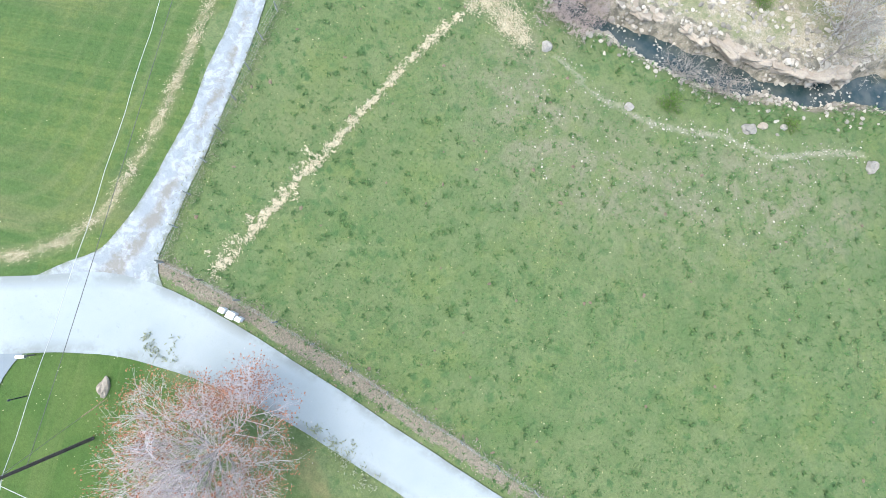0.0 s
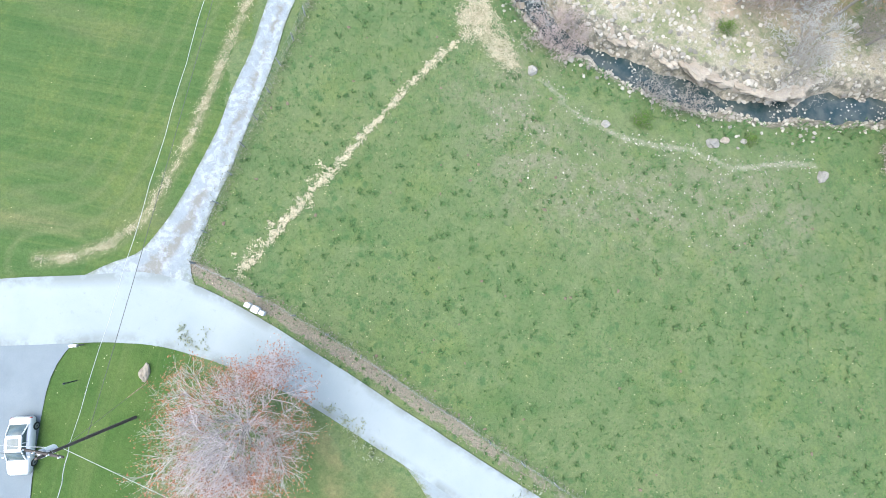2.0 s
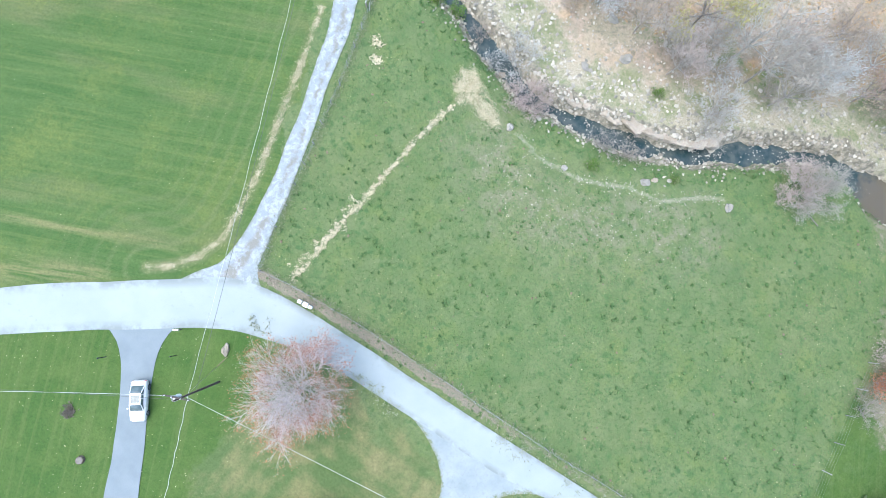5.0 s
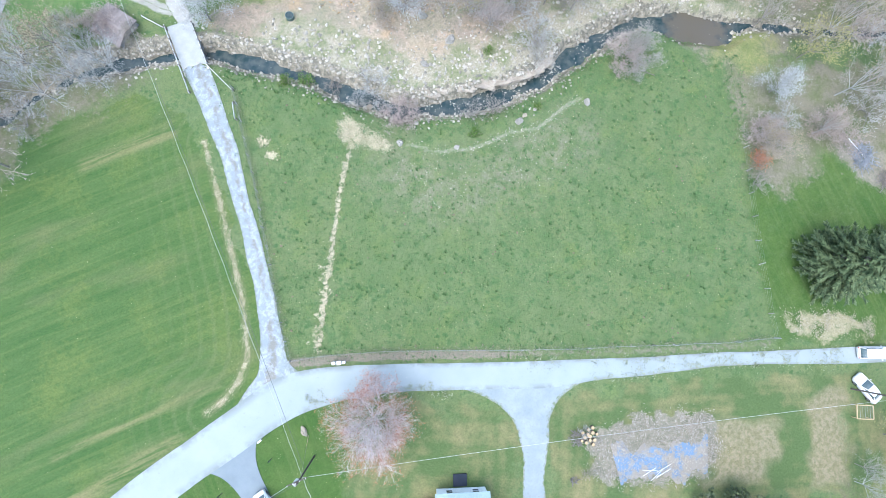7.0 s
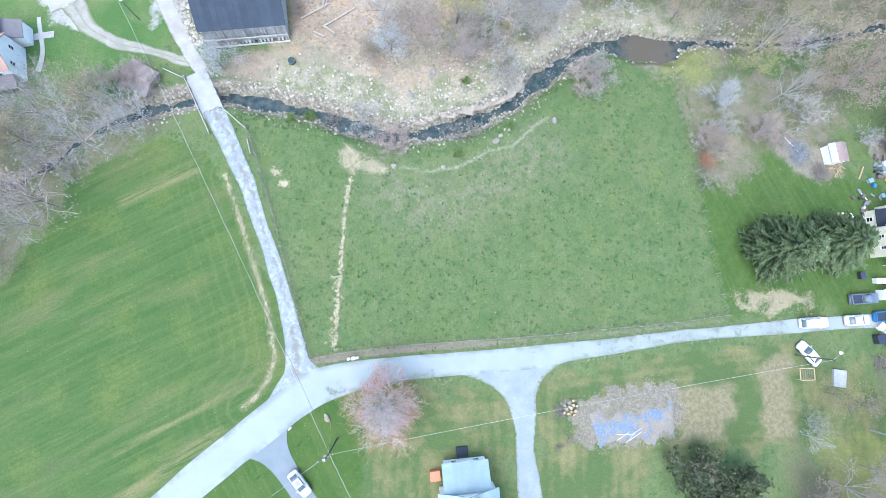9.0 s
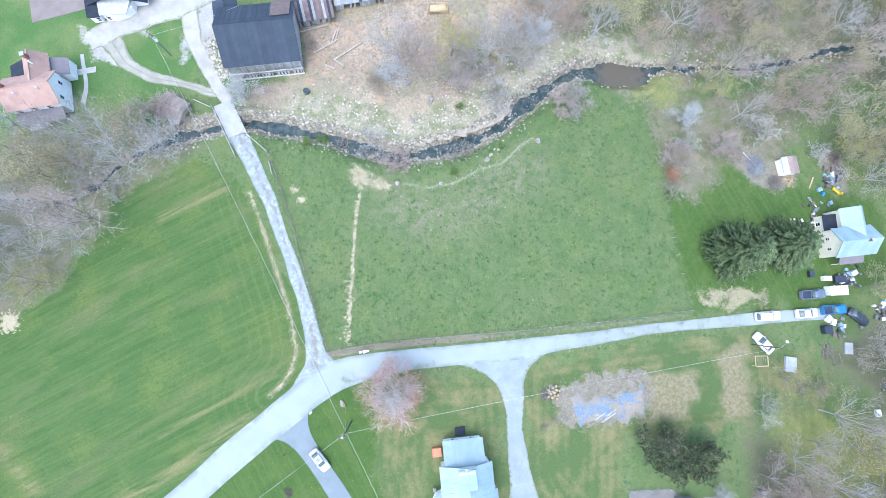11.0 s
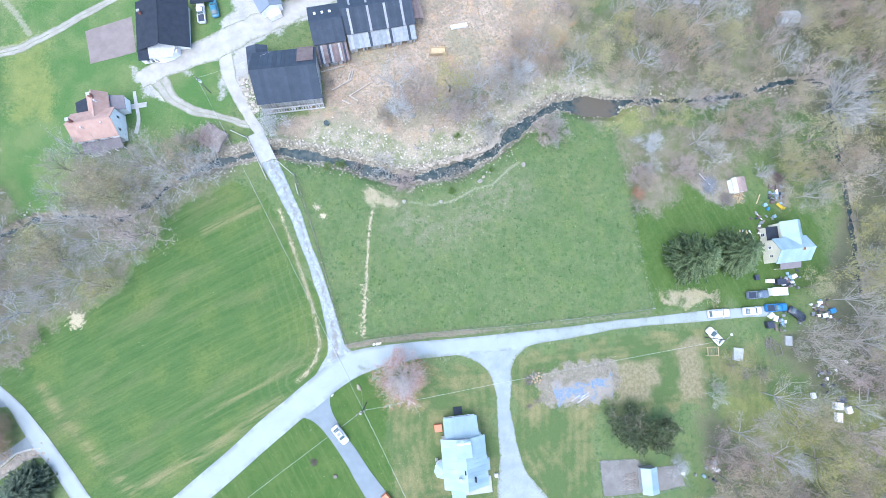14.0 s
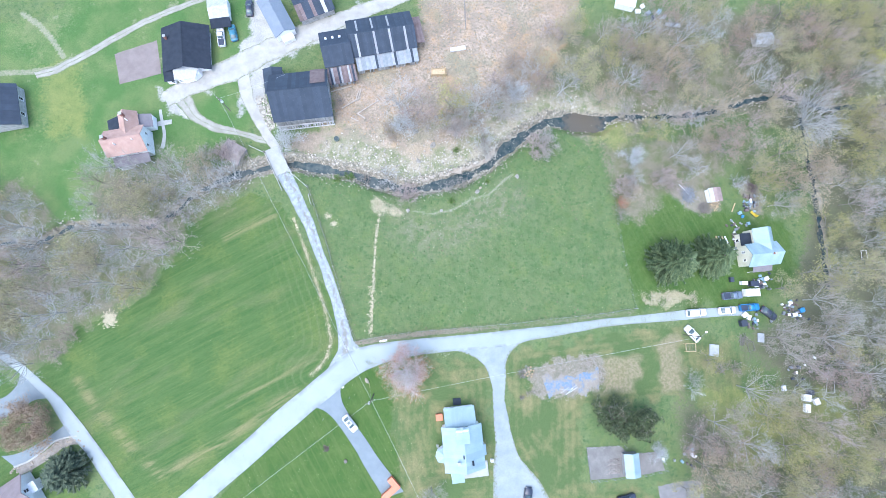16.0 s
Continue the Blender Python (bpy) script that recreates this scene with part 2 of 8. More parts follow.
TRACK = [(-2.9, 22.6), (-1.5, 22.6), (1.1, 22), (2.8, 22.2), (6, 22.8), (8.8, 24), (11.7, 25.8), (15.8, 26.8), (18.9, 29.9), (22, 32.2)]
VERGE = [(-16.3, -8.6), (-12.7, -8.1), (-8.4, -7.4), (-1.4, -6.6), (5.7, -6.1), (14.7, -5.5), (23.9, -4.7), (33.3, -3.9), (43, -2.9), (51.5, -1.9)]
MARGIN = [(-31.2, 20.9), (-29.7, 17.1), (-28.3, 13.5), (-26.6, 8.9), (-25.4, 5.3), (-23.7, 0.9), (-22.7, -2.6), (-21.7, -7.7), (-22.3, -11), (-24.1, -13.7), (-26.2, -15.6)]
WORN = [(-4.5, 19.4), (1.9, 15.7), (7.5, 17.7), (15, 22.7), (20.9, 25.8)]
STREAK = [(-47.4, 16.3), (-43.6, 18.4), (-40.1, 20), (-36.1, 21.8)]
TAN = [[(41.4, -13), (51.7, -12.5), (52.4, -16.5), (49.9, -20.5), (41.3, -21.5)], [(57, -8.6), (63, -7.6), (62.9, -20.9), (57, -21.3)]]
HEADLAND = [(-45.1, -22.6), (-41.5, -20.3), (-35.7, -17.4), (-29.2, -13.9), (-25.1, -11.9)]
YELLOW = [[(-96, 60.3), (-87.2, 62), (-84, 42.6), (-92.3, 42.6)], [(45.3, 49.2), (53.1, 49.5), (52.3, 40.1), (43.2, 40.6)], [(65.9, -21), (109.4, -22.6), (118.3, -40.1), (75.4, -40.1)]]


GLADE = [(61.47, -8.64), (75.98, -8.35), (88.05, -16.16), (93.27, -21.91), (90.31, -28.03), (76.22, -26.05), (62.01, -24.17)]


def zones(x, y):
    """How much each kind of ground cover there is at a place."""
    z = {}
    ragged = 2.0 * wobble(x, y, 1.7, 1.0) + 3.0 * wobble(x, y, 5.0, 2.0)
    xr, yr = x + ragged * 0.4, y + 2.0 * wobble(x, y, 2.1, 5.0)
    z["hay"] = np.max([inside(xr, yr if k else y, p, 4.0 if k else 1.5) for k, p in enumerate((HAY, LAWN_FAR))], axis=0)
    z["lawn"] = np.maximum(inside(x, y, LAWN_WEST, 1.0), 0.8 * inside(x + 0.8 * wobble(x, y, 1.1), yr, LAWN_WILD, 2.5))
    z["dry"] = np.maximum(0.85 * inside(xr, yr, LAWN_SOUTH, 3.0), inside(xr, yr, LAWN_EAST, 3.0))
    z["woods"] = np.max([inside(xr * 1.0, yr, p, 6.0) for p in WOODS], axis=0)
    glade = inside(xr, yr, GLADE, 6.0)
    z["woods"] = z["woods"] * (1 - 0.85 * glade)
    z["dry"] = np.maximum(z["dry"], 0.8 * glade)
    z["dirt"] = np.max([inside(xr, yr, p, 5.0) for p in DIRT], axis=0)
    z["gravel"] = inside(xr, yr, YARD, 2.5)
    z["straw"] = 0.75 * np.max([inside(xr, yr, p, 2.5) for p in STRAW_PATCH], axis=0)
    z["yellow"] = np.max([inside(xr, yr, p, 8.0) for p in YELLOW], axis=0)
    z["fresh"] = inside(xr, yr, LAWN_NORTH, 4.0)
    return z


def grid_mesh(name, x0, x1, y0, y1, step, hole=None):
    nx, ny = int(round((x1 - x0) / step)) + 1, int(round((y1 - y0) / step)) + 1
    xs, ys = np.meshgrid(np.linspace(x0, x1, nx), np.linspace(y0, y1, ny))
    x, y = xs.ravel(), ys.ravel()
    idx = np.arange(nx * ny).reshape(ny, nx)
    quads = np.stack([idx[:-1, :-1], idx[:-1, 1:], idx[1:, 1:], idx[1:, :-1]], -1).reshape(-1, 4)
    if hole:
        cx, cy = x[quads].mean(1), y[quads].mean(1)
        quads = quads[~((cx > hole[0]) & (cx < hole[1]) & (cy > hole[2]) & (cy < hole[3]))]
    return x, y, quads


FINE = (-130.0, 150.0, -64.0, 104.0)
x, y, quads = grid_mesh("ground", *FINE, 0.5)
wx, wy, wquads = grid_mesh("ground", -1330.0, 1350.0, -1264.0, 1304.0, 40.0, FINE)
ox, oy = np.r_[x, wx], np.r_[y, wy]
oz = ground_z(ox, oy) + np.where(np.arange(len(ox)) < len(x), 0.02 * wobble(ox, oy, 0.9), -0.05)
faces = np.r_[quads, wquads + len(x)]
ground_me = bpy.data.meshes.new("ground")
ground_me.from_pydata(np.c_[ox, oy, oz].tolist(), [], faces.tolist())
kinds = zones(ox, oy)
creek_d, creek_side, creek_run = chain_distance(ox, oy, CREEK)
west_d = np.min([chain_distance(ox, oy, c)[0] for c in (CREEK_WEST, CREEK_EAST, DITCH)], axis=0)
bank = np.maximum(1 - smooth((creek_d - 1.5) / np.where(creek_side > 0, 2.6, 1.8)), 1 - smooth((west_d - 0.5) / 1.6))
straw_d, _, _ = chain_distance(ox, oy, STRAW_LINE)
track_d, _, _ = chain_distance(ox, oy, TRACK)
kinds["straw"] = np.maximum(kinds["straw"], 0.5 * (1 - smooth((straw_d - 0.02) / 0.35)))
track_d = np.min([track_d] + [chain_distance(ox, oy, c)[0] - 0.5 for c in ([(-88.96, 62.77), (-93.24, 60.09), (-99.27, 59.07), (-106.0, 58.64)], [(-91.22, 63.48), (-94.4, 68.01), (-97.8, 71.79), (-102.23, 74.78)])], axis=0)
track = 0.72 * (1 - smooth((track_d - 0.05) / 0.55))
verge_d, verge_side, verge_run = chain_distance(ox, oy, VERGE)
verge = (1 - smooth((verge_d - 0.3) / 0.45)) * (1 - 0.55 * smooth((verge_run - 22) / 12))
margin_d, _, _ = chain_distance(ox, oy, MARGIN)
margin = (1 - smooth((margin_d - 0.1) / 0.6)) * (0.75 + 0.35 * wobble(ox, oy, 1.2, 9.0))
JUNK = [[(63.5, 30), (67, 31.5), (71, 29.4), (76, 30), (77.5, 25), (73, 22), (69, 23), (64.5, 25.5)], [(82, 31), (86, 33.5), (89.5, 29), (90, 24), (87, 21.5), (84.5, 25)]]
garden = inside(ox + wobble(ox, oy, 1.1), oy + wobble(ox, oy, 0.9, 3.0), GARDEN, 2.0)
for p in JUNK:
    garden = np.maximum(garden, 0.8 * inside(ox + 1.5 * wobble(ox, oy, 1.3), oy + wobble(ox, oy, 1.1, 3.0), p, 3.0))
worn = np.exp(-(chain_distance(ox, oy, WORN)[0] / 5.0) ** 2)
streak = np.maximum(np.exp(-(chain_distance(ox, oy, STREAK)[0] / 0.8) ** 2), 0.7 * np.exp(-(chain_distance(ox, oy, HEADLAND)[0] / 0.45) ** 2))
for far_chain in ([(-79.88, -16.95), (-73.81, -24.29), (-66.88, -31.17), (-59.48, -37.73)], [(-59.48, -37.73), (-47.55, -31.23), (-38.79, -25.33), (-29.97, -19.52)]):
    streak = np.maximum(streak, 0.8 * np.exp(-(chain_distance(ox, oy, far_chain)[0] / 1.3) ** 2))
for sx, sy, sr in ((32.6, 63.5, 4.0), (45.0, 65.3, 3.5), (26.0, 51.5, 2.5), (22.6, 45.69, 2.2), (16.0, 49.48, 2.2), (36.15, 52.18, 2.5), (38.0, 66.5, 3.0)):
    streak = np.maximum(streak, np.exp(-((ox - sx) ** 2 + (oy - sy) ** 2) / sr ** 2))
rubble = np.where((creek_side > 0) & (creek_d > 0.5), 1 - smooth((creek_d - 4) / 9), 0) * smooth((creek_run - 20) / 8)
lawn_d = np.minimum(chain_distance(ox, oy, LAWN_EAST + LAWN_EAST[:1])[0], chain_distance(ox, oy, LAWN_SOUTH + LAWN_SOUTH[:1])[0])
rings = 0.5 + 0.5 * np.sin(lawn_d * 3.6 + 1.2 * wobble(ox, oy, 6.0, 4.0))
swath = 0.5 + 0.5 * np.sin(margin_d * 3.4) * np.exp(-margin_d / 9.0)
rings = np.where(kinds["hay"] > 0.5, swath, rings)
moss = np.maximum(0.7 * smooth((ox - 78.0) / 25.0), smooth((ox - 45.0) / 12.0) * smooth((-4.0 - oy) / 8.0)) * kinds["woods"]
tan = np.max([inside(ox + 1.5 * wobble(ox, oy, 1.6), oy + wobble(ox, oy, 1.9, 3.0), p, 3.0) for p in TAN], axis=0)
for name, four in (("cover_a", ("hay", "lawn", "dry", "woods")), ("cover_b", ("dirt", "gravel", "straw", "yellow"))):
    at = ground_me.attributes.new(name, "FLOAT_COLOR", "POINT")
    at.data.foreach_set("color", np.stack([kinds[k] for k in four], -1).astype(np.float32).ravel())
at = ground_me.attributes.new("cover_c", "FLOAT_COLOR", "POINT")
at.data.foreach_set("color", np.stack([bank, track, verge, margin], -1).astype(np.float32).ravel())
at = ground_me.attributes.new("cover_e", "FLOAT_COLOR", "POINT")
at.data.foreach_set("color", np.stack([kinds["fresh"], rings, moss, tan], -1).astype(np.float32).ravel())
at = ground_me.attributes.new("cover_d", "FLOAT_COLOR", "POINT")
at.data.foreach_set("color", np.stack([garden, rubble, worn, streak], -1).astype(np.float32).ravel())
ground_me.shade_smooth()

m = Nodes("grass_and_soil")
fine, mid, broad, huge = m.noise(9.0, 4, 0.7), m.noise(1.6, 4, 0.6), m.noise(0.35, 4, 0.6), m.noise(0.06, 3)
hay, lawn, dry, woods = m.attribute("cover_a")
dirt, gravel, straw, yellow = m.attribute("cover_b")
bank_f, track_f, verge_f, margin_f = m.attribute("cover_c")
garden_f, rubble_f, worn_f, streak_f = m.attribute("cover_d")
pasture = m.mix(m.band(broad, 0.35, 0.65), (0.078, 0.113, 0.043), (0.101, 0.131, 0.057))
pasture = m.mix(m.band(huge, 0.45, 0.65, (0, 0.5)), pasture, (0.114, 0.132, 0.058))
pasture = m.mix(m.band(m.noise(0.28, 5, 0.65, m.wobbled(0.6)), 0.5, 0.66, (0, 0.6)), pasture, (0.1, 0.132, 0.041))
pasture = m.mix(m.band(m.noise(0.8, 5, 0.7), 0.52, 0.68, (0, 0.9)), pasture, (0.044, 0.092, 0.03))
dots = m.calc("MULTIPLY", m.band(m.voronoi(0.75, "Distance", m.wobbled(0.25)), 0.26, 0.14), m.band(m.noise(0.16, 3, 0.5), 0.4, 0.56, (0.1, 0.8)))
pasture = m.mix(dots, pasture, (0.036, 0.084, 0.027))
pasture = m.mix(m.band(m.noise(0.13, 5, 0.7), 0.5, 0.66, (0, 0.6)), pasture, (0.056, 0.1, 0.034))
pasture = m.mix(m.band(m.noise(2.7, 4, 0.7), 0.6, 0.72, (0, 0.6)), pasture, (0.15, 0.155, 0.085))
pasture = m.mix(m.calc("MULTIPLY", worn_f, m.band(m.noise(0.5, 5, 0.7), 0.42, 0.6, (0.1, 0.9))), pasture, (0.15, 0.145, 0.095))
turned = m.nt.nodes.new("ShaderNodeMapping")
m.nt.links.new(m.mapped((1, 1, 1), (0, 0, -27)), turned.inputs["Vector"])
turned.inputs["Scale"].default_value = (0.035, 0.7, 1.0)
stripes = m.noise(1.0, 4, 0.65, turned.outputs["Vector"], 0.3)
hay_c = m.mix(m.band(stripes, 0.36, 0.62), (0.041, 0.084, 0.022), (0.058, 0.099, 0.029))
lines = m.noise(1.0, 3, 0.6, m.stretched(27, 0.03, 1.7), 0.25)
hay_c = m.mix(m.band(lines, 0.5, 0.62, (0, 0.42)), hay_c, (0.088, 0.118, 0.036))
hay_c = m.mix(m.band(m.noise(0.06, 4, 0.6, m.stretched(27, 0.6, 2.2)), 0.54, 0.66, (0, 0.4)), hay_c, (0.125, 0.12, 0.06))
hay_c = m.mix(m.band(m.noise(0.11, 5, 0.65, m.wobbled(1.5)), 0.5, 0.68, (0, 0.5)), hay_c, (0.115, 0.135, 0.036))
hay_c = m.mix(m.band(m.attribute("cover_e")[1], 0.55, 0.95, (0, 0.75)), hay_c, (0.1, 0.12, 0.05))
hay_c = m.mix(m.calc("MULTIPLY", streak_f, m.band(stripes, 0.4, 0.6)), hay_c, (0.17, 0.15, 0.075))
lawn_c = m.mix(m.band(broad, 0.35, 0.65), (0.036, 0.078, 0.015), (0.058, 0.096, 0.022))
lawn_c = m.mix(m.band(m.noise(1.0, 3, 0.6, m.stretched(-62, 0.04, 1.4)), 0.5, 0.6, (0, 0.5)), lawn_c, (0.075, 0.105, 0.03))
rings_f, moss_f, tan_f = m.attribute("cover_e")[1:4]
dry_c = m.mix(m.band(m.calc("ADD", m.noise(0.16, 5, 0.65), m.band(rings_f, 0, 1, (-0.04, 0.04))), 0.44, 0.7), (0.065, 0.098, 0.034), (0.165, 0.148, 0.072))
dry_c = m.mix(m.band(tan_f, 0.2, 0.8, (0, 0.85)), dry_c, m.mix(m.band(mid, 0.4, 0.6), (0.21, 0.175, 0.115), (0.15, 0.135, 0.075)))
woods_c = m.mix(m.band(broad, 0.4, 0.6), (0.15, 0.135, 0.095), (0.1, 0.112, 0.055))
woods_c = m.mix(m.band(mid, 0.52, 0.7, (0, 0.8)), woods_c, (0.165, 0.145, 0.11))
woods_c = m.mix(m.band(moss_f, 0, 1, (0, 0.85)), woods_c, m.mix(m.band(broad, 0.4, 0.6), (0.058, 0.078, 0.03), (0.08, 0.075, 0.054)))
dirt_c = m.mix(m.band(broad, 0.4, 0.6), (0.24, 0.192, 0.15), (0.33, 0.262, 0.2))
dirt_c = m.mix(m.band(m.noise(0.07, 4, 0.6, m.wobbled(3.0)), 0.5, 0.62, (0, 0.65)), dirt_c, (0.175, 0.135, 0.1))
dirt_c = m.mix(m.band(m.noise(0.09, 5, 0.65), 0.5, 0.62, (0, 0.6)), dirt_c, (0.165, 0.165, 0.1))
dirt_c = m.mix(m.band(m.noise(0.2, 4, 0.6), 0.58, 0.7, (0, 0.7)), dirt_c, (0.36, 0.25, 0.15))
dirt_c = m.mix(m.band(mid, 0.48, 0.64, (0, 0.9)), dirt_c, (0.165, 0.145, 0.108))
dirt_c = m.mix(m.band(m.noise(0.7, 5, 0.75), 0.54, 0.66, (0, 0.7)), dirt_c, (0.13, 0.115, 0.08))
dirt_c = m.mix(m.band(m.noise(0.05, 4, 0.6), 0.52, 0.64, (0, 0.35)), dirt_c, (0.3, 0.195, 0.12))
dirt_c = m.mix(m.band(m.calc("ADD", streak_f, m.calc("MULTIPLY", m.calc("SUBTRACT", m.noise(0.35, 4, 0.7), 0.5), 1.2)), 0.4, 0.7, (0, 0.8)), dirt_c, m.mix(m.band(mid, 0.4, 0.6), (0.34, 0.21, 0.11), (0.24, 0.165, 0.1)))
gravel_c = m.mix(m.band(broad, 0.35, 0.65), (0.24, 0.235, 0.215), (0.31, 0.3, 0.28))
straw_c = m.mix(m.band(mid, 0.35, 0.65), (0.32, 0.275, 0.185), (0.22, 0.2, 0.12))
yellow_c = m.mix(m.band(broad, 0.35, 0.65), (0.2, 0.195, 0.065), (0.12, 0.145, 0.045))
rock_c = m.mix(m.band(mid, 0.4, 0.6), (0.25, 0.22, 0.17), (0.12, 0.11, 0.085))


def ragged(value, low=0.3, high=0.7):
    """A cover's edge broken up by clumps."""
    return m.band(m.calc("ADD", value, m.calc("MULTIPLY", m.calc("SUBTRACT", mid, 0.5), 1.1)), low, high)


c = m.mix(ragged(hay, 0.4, 0.6), pasture, hay_c)
fresh_f = m.attribute("cover_e")[0]
fresh_c = m.mix(m.band(m.noise(0.12, 5, 0.6), 0.4, 0.62), (0.055, 0.112, 0.031), (0.1, 0.138, 0.05))
fresh_c = m.mix(m.band(m.noise(0.045, 5, 0.65, m.wobbled(2.0)), 0.54, 0.66, (0, 0.6)), fresh_c, (0.15, 0.16, 0.08))
fresh_c = m.mix(m.band(m.noise(0.2, 5, 0.7), 0.62, 0.7, (0, 0.6)), fresh_c, (0.2, 0.19, 0.13))
c = m.mix(ragged(fresh_f, 0.4, 0.6), c, fresh_c)
c = m.mix(m.band(ragged(lawn, 0.2, 0.8), 0, 1, (0, 0.95)), c, lawn_c)
c = m.mix(ragged(dry), c, dry_c)
c = m.mix(ragged(woods), c, woods_c)
c = m.mix(ragged(dirt), c, dirt_c)
c = m.mix(m.band(ragged(yellow), 0, 1, (0, 0.65)), c, yellow_c)
c = m.mix(ragged(gravel), c, gravel_c)
c = m.mix(ragged(straw, 0.45, 0.75), c, straw_c)
c = m.mix(m.band(ragged(track_f, 0.3, 0.8), 0, 1, (0, 0.85)), c, (0.215, 0.205, 0.15))
c = m.mix(m.band(ragged(margin_f, 0.35, 0.75), 0, 1, (0, 0.85)), c, m.mix(m.band(fine, 0.4, 0.6), (0.27, 0.235, 0.15), (0.15, 0.145, 0.075)))
c = m.mix(ragged(verge_f, 0.35, 0.65), c, m.mix(m.band(fine, 0.35, 0.65), (0.2, 0.172, 0.135), (0.125, 0.115, 0.08)))
c = m.mix(ragged(garden_f, 0.35, 0.65), c, m.mix(m.band(mid, 0.35, 0.65), (0.215, 0.188, 0.15), (0.14, 0.132, 0.092)))
c = m.mix(m.band(ragged(rubble_f, 0.3, 0.9), 0, 1, (0, 0.85)), c, m.mix(m.band(fine, 0.4, 0.62), (0.34, 0.3, 0.235), (0.2, 0.19, 0.13)))
c = m.mix(m.calc("MULTIPLY", m.band(rubble_f, 0.2, 0.6), m.band(m.noise(0.3, 5, 0.7), 0.45, 0.58, (0, 0.8))), c, m.mix(m.band(mid, 0.4, 0.6), (0.105, 0.128, 0.055), (0.155, 0.16, 0.085)))
c = m.mix(ragged(bank_f, 0.4, 0.7), c, rock_c)
grain = m.noise(26.0, 3, 0.8)
clump = m.noise(3.6, 4, 0.75)
c = m.mix(m.band(clump, 0.5, 0.66, (0.0, 0.5)), c, m.mix(1.0, c, (0.55, 0.62, 0.55), "MULTIPLY"))
c = m.mix(m.band(clump, 0.47, 0.33, (0.0, 0.4)), c, m.mix(1.0, c, (1.4, 1.32, 1.35), "MULTIPLY"))
c = m.mix(m.band(fine, 0.38, 0.68, (0.0, 0.42)), c, m.mix(1.0, c, (0.5, 0.58, 0.5), "MULTIPLY"))
c = m.mix(m.band(grain, 0.5, 0.72, (0.0, 0.35)), c, m.mix(1.0, c, (1.7, 1.55, 1.6), "MULTIPLY"))
GROUND = m.done(c, 0.9, fine, 0.08, 0.7, 0.0, 0.2)
ground_me.materials.append(GROUND)
structure("ground", ground_me, "rolling green pasture, hay field and woodland ground", "ground")

# ---- water ----
m = Nodes("creek_water")
silt = m.nt.nodes.new("ShaderNodeVectorMath")
silt.operation = "DISTANCE"
m.nt.links.new(m.at, silt.inputs[0])
silt.inputs[1].default_value = (41.5, 46.4, -3.2)
wet = m.mix(m.band(m.noise(0.8), 0.35, 0.65), (0.014, 0.03, 0.032), (0.055, 0.066, 0.06))
wet = m.mix(m.band(m.calc("ADD", silt.outputs["Value"], m.band(m.noise(0.6), 0.3, 0.7, (-1.5, 1.5))), 6.2, 3.8), wet, (0.078, 0.068, 0.05))
WATER = m.done(wet, 0.16, m.noise(3.0), 0.02, 0.4, 0.0, 0.35)


def ribbon(name, left, right, material, lift, step=1.0, cross=4, rough=0.0, drop=None):
    """A sheet between two edges, lying on the ground."""
    def spaced(pts, n):
        pts = np.array(pts, float)
        s = np.r_[0, np.cumsum(np.hypot(*np.diff(pts, axis=0).T))]
        u = np.linspace(0, s[-1], n)
        out = np.c_[np.interp(u, s, pts[:, 0]), np.interp(u, s, pts[:, 1])]
        for _ in range(3):
            out[1:-1] = (out[:-2] + 2 * out[1:-1] + out[2:]) / 4
        return out
    long = sum(math.dist(a, b) for a, b in zip(left, left[1:]))
    n = max(4, int(long / step))
    a, b = spaced(left, n), spaced(right, n)
    if rough:
        away = (a - b) / np.linalg.norm(a - b, axis=1, keepdims=True)
        rng = np.random.default_rng(n)
        for k, edge in enumerate((a, b)):
            jag = rng.normal(size=n) * 0.3 + np.interp(np.arange(n), np.arange(-3, n + 6, 4), rng.normal(size=len(np.arange(-3, n + 6, 4))))
            edge += (1 - 2 * k) * away * np.clip(rough * 0.8 * jag, -1.4 * rough, 1.4 * rough)[:, None]
    u = np.linspace(0, 1, cross + 1)[None, :, None]
    pts = (a[:, None] * (1 - u) + b[:, None] * u).reshape(-1, 2)
    z = (ground_z(pts[:, 0], pts[:, 1]) if drop is None else base_z(pts[:, 0], pts[:, 1]) - drop) + lift
    w = cross + 1
    quads = [(i * w + j, i * w + j + 1, (i + 1) * w + j + 1, (i + 1) * w + j) for i in range(n - 1) for j in range(cross)]
    me = raw_mesh(name, np.c_[pts, z].tolist(), quads, material, True)
    across = np.tile(np.linspace(0, 1, w), n)
    at = me.attributes.new("across", "FLOAT_COLOR", "POINT")
    at.data.foreach_set("color", np.stack([across, across, across, np.ones(len(across))], -1).astype(np.float32).ravel())
    if sum(p.normal.z for p in me.polygons) < 0:
        me.flip_normals()
    return me


def offset(pts, d):
    pts = np.array(pts, float)
    t = np.gradient(pts, axis=0)
    t /= np.linalg.norm(t, axis=1, keepdims=True)
    return (pts + d * np.c_[-t[:, 1], t[:, 0]]).tolist()


for chain, half in ((CREEK, 4.5), (CREEK_WEST, 3.0), (CREEK_EAST, 3.5), (DITCH, 2.2)):
    structure("water", ribbon("water", offset(chain, half), offset(chain, -half), WATER, 0.0, 1.5, 3, 0, WATER_DROP), "shallow dark creek water over stones", "water")

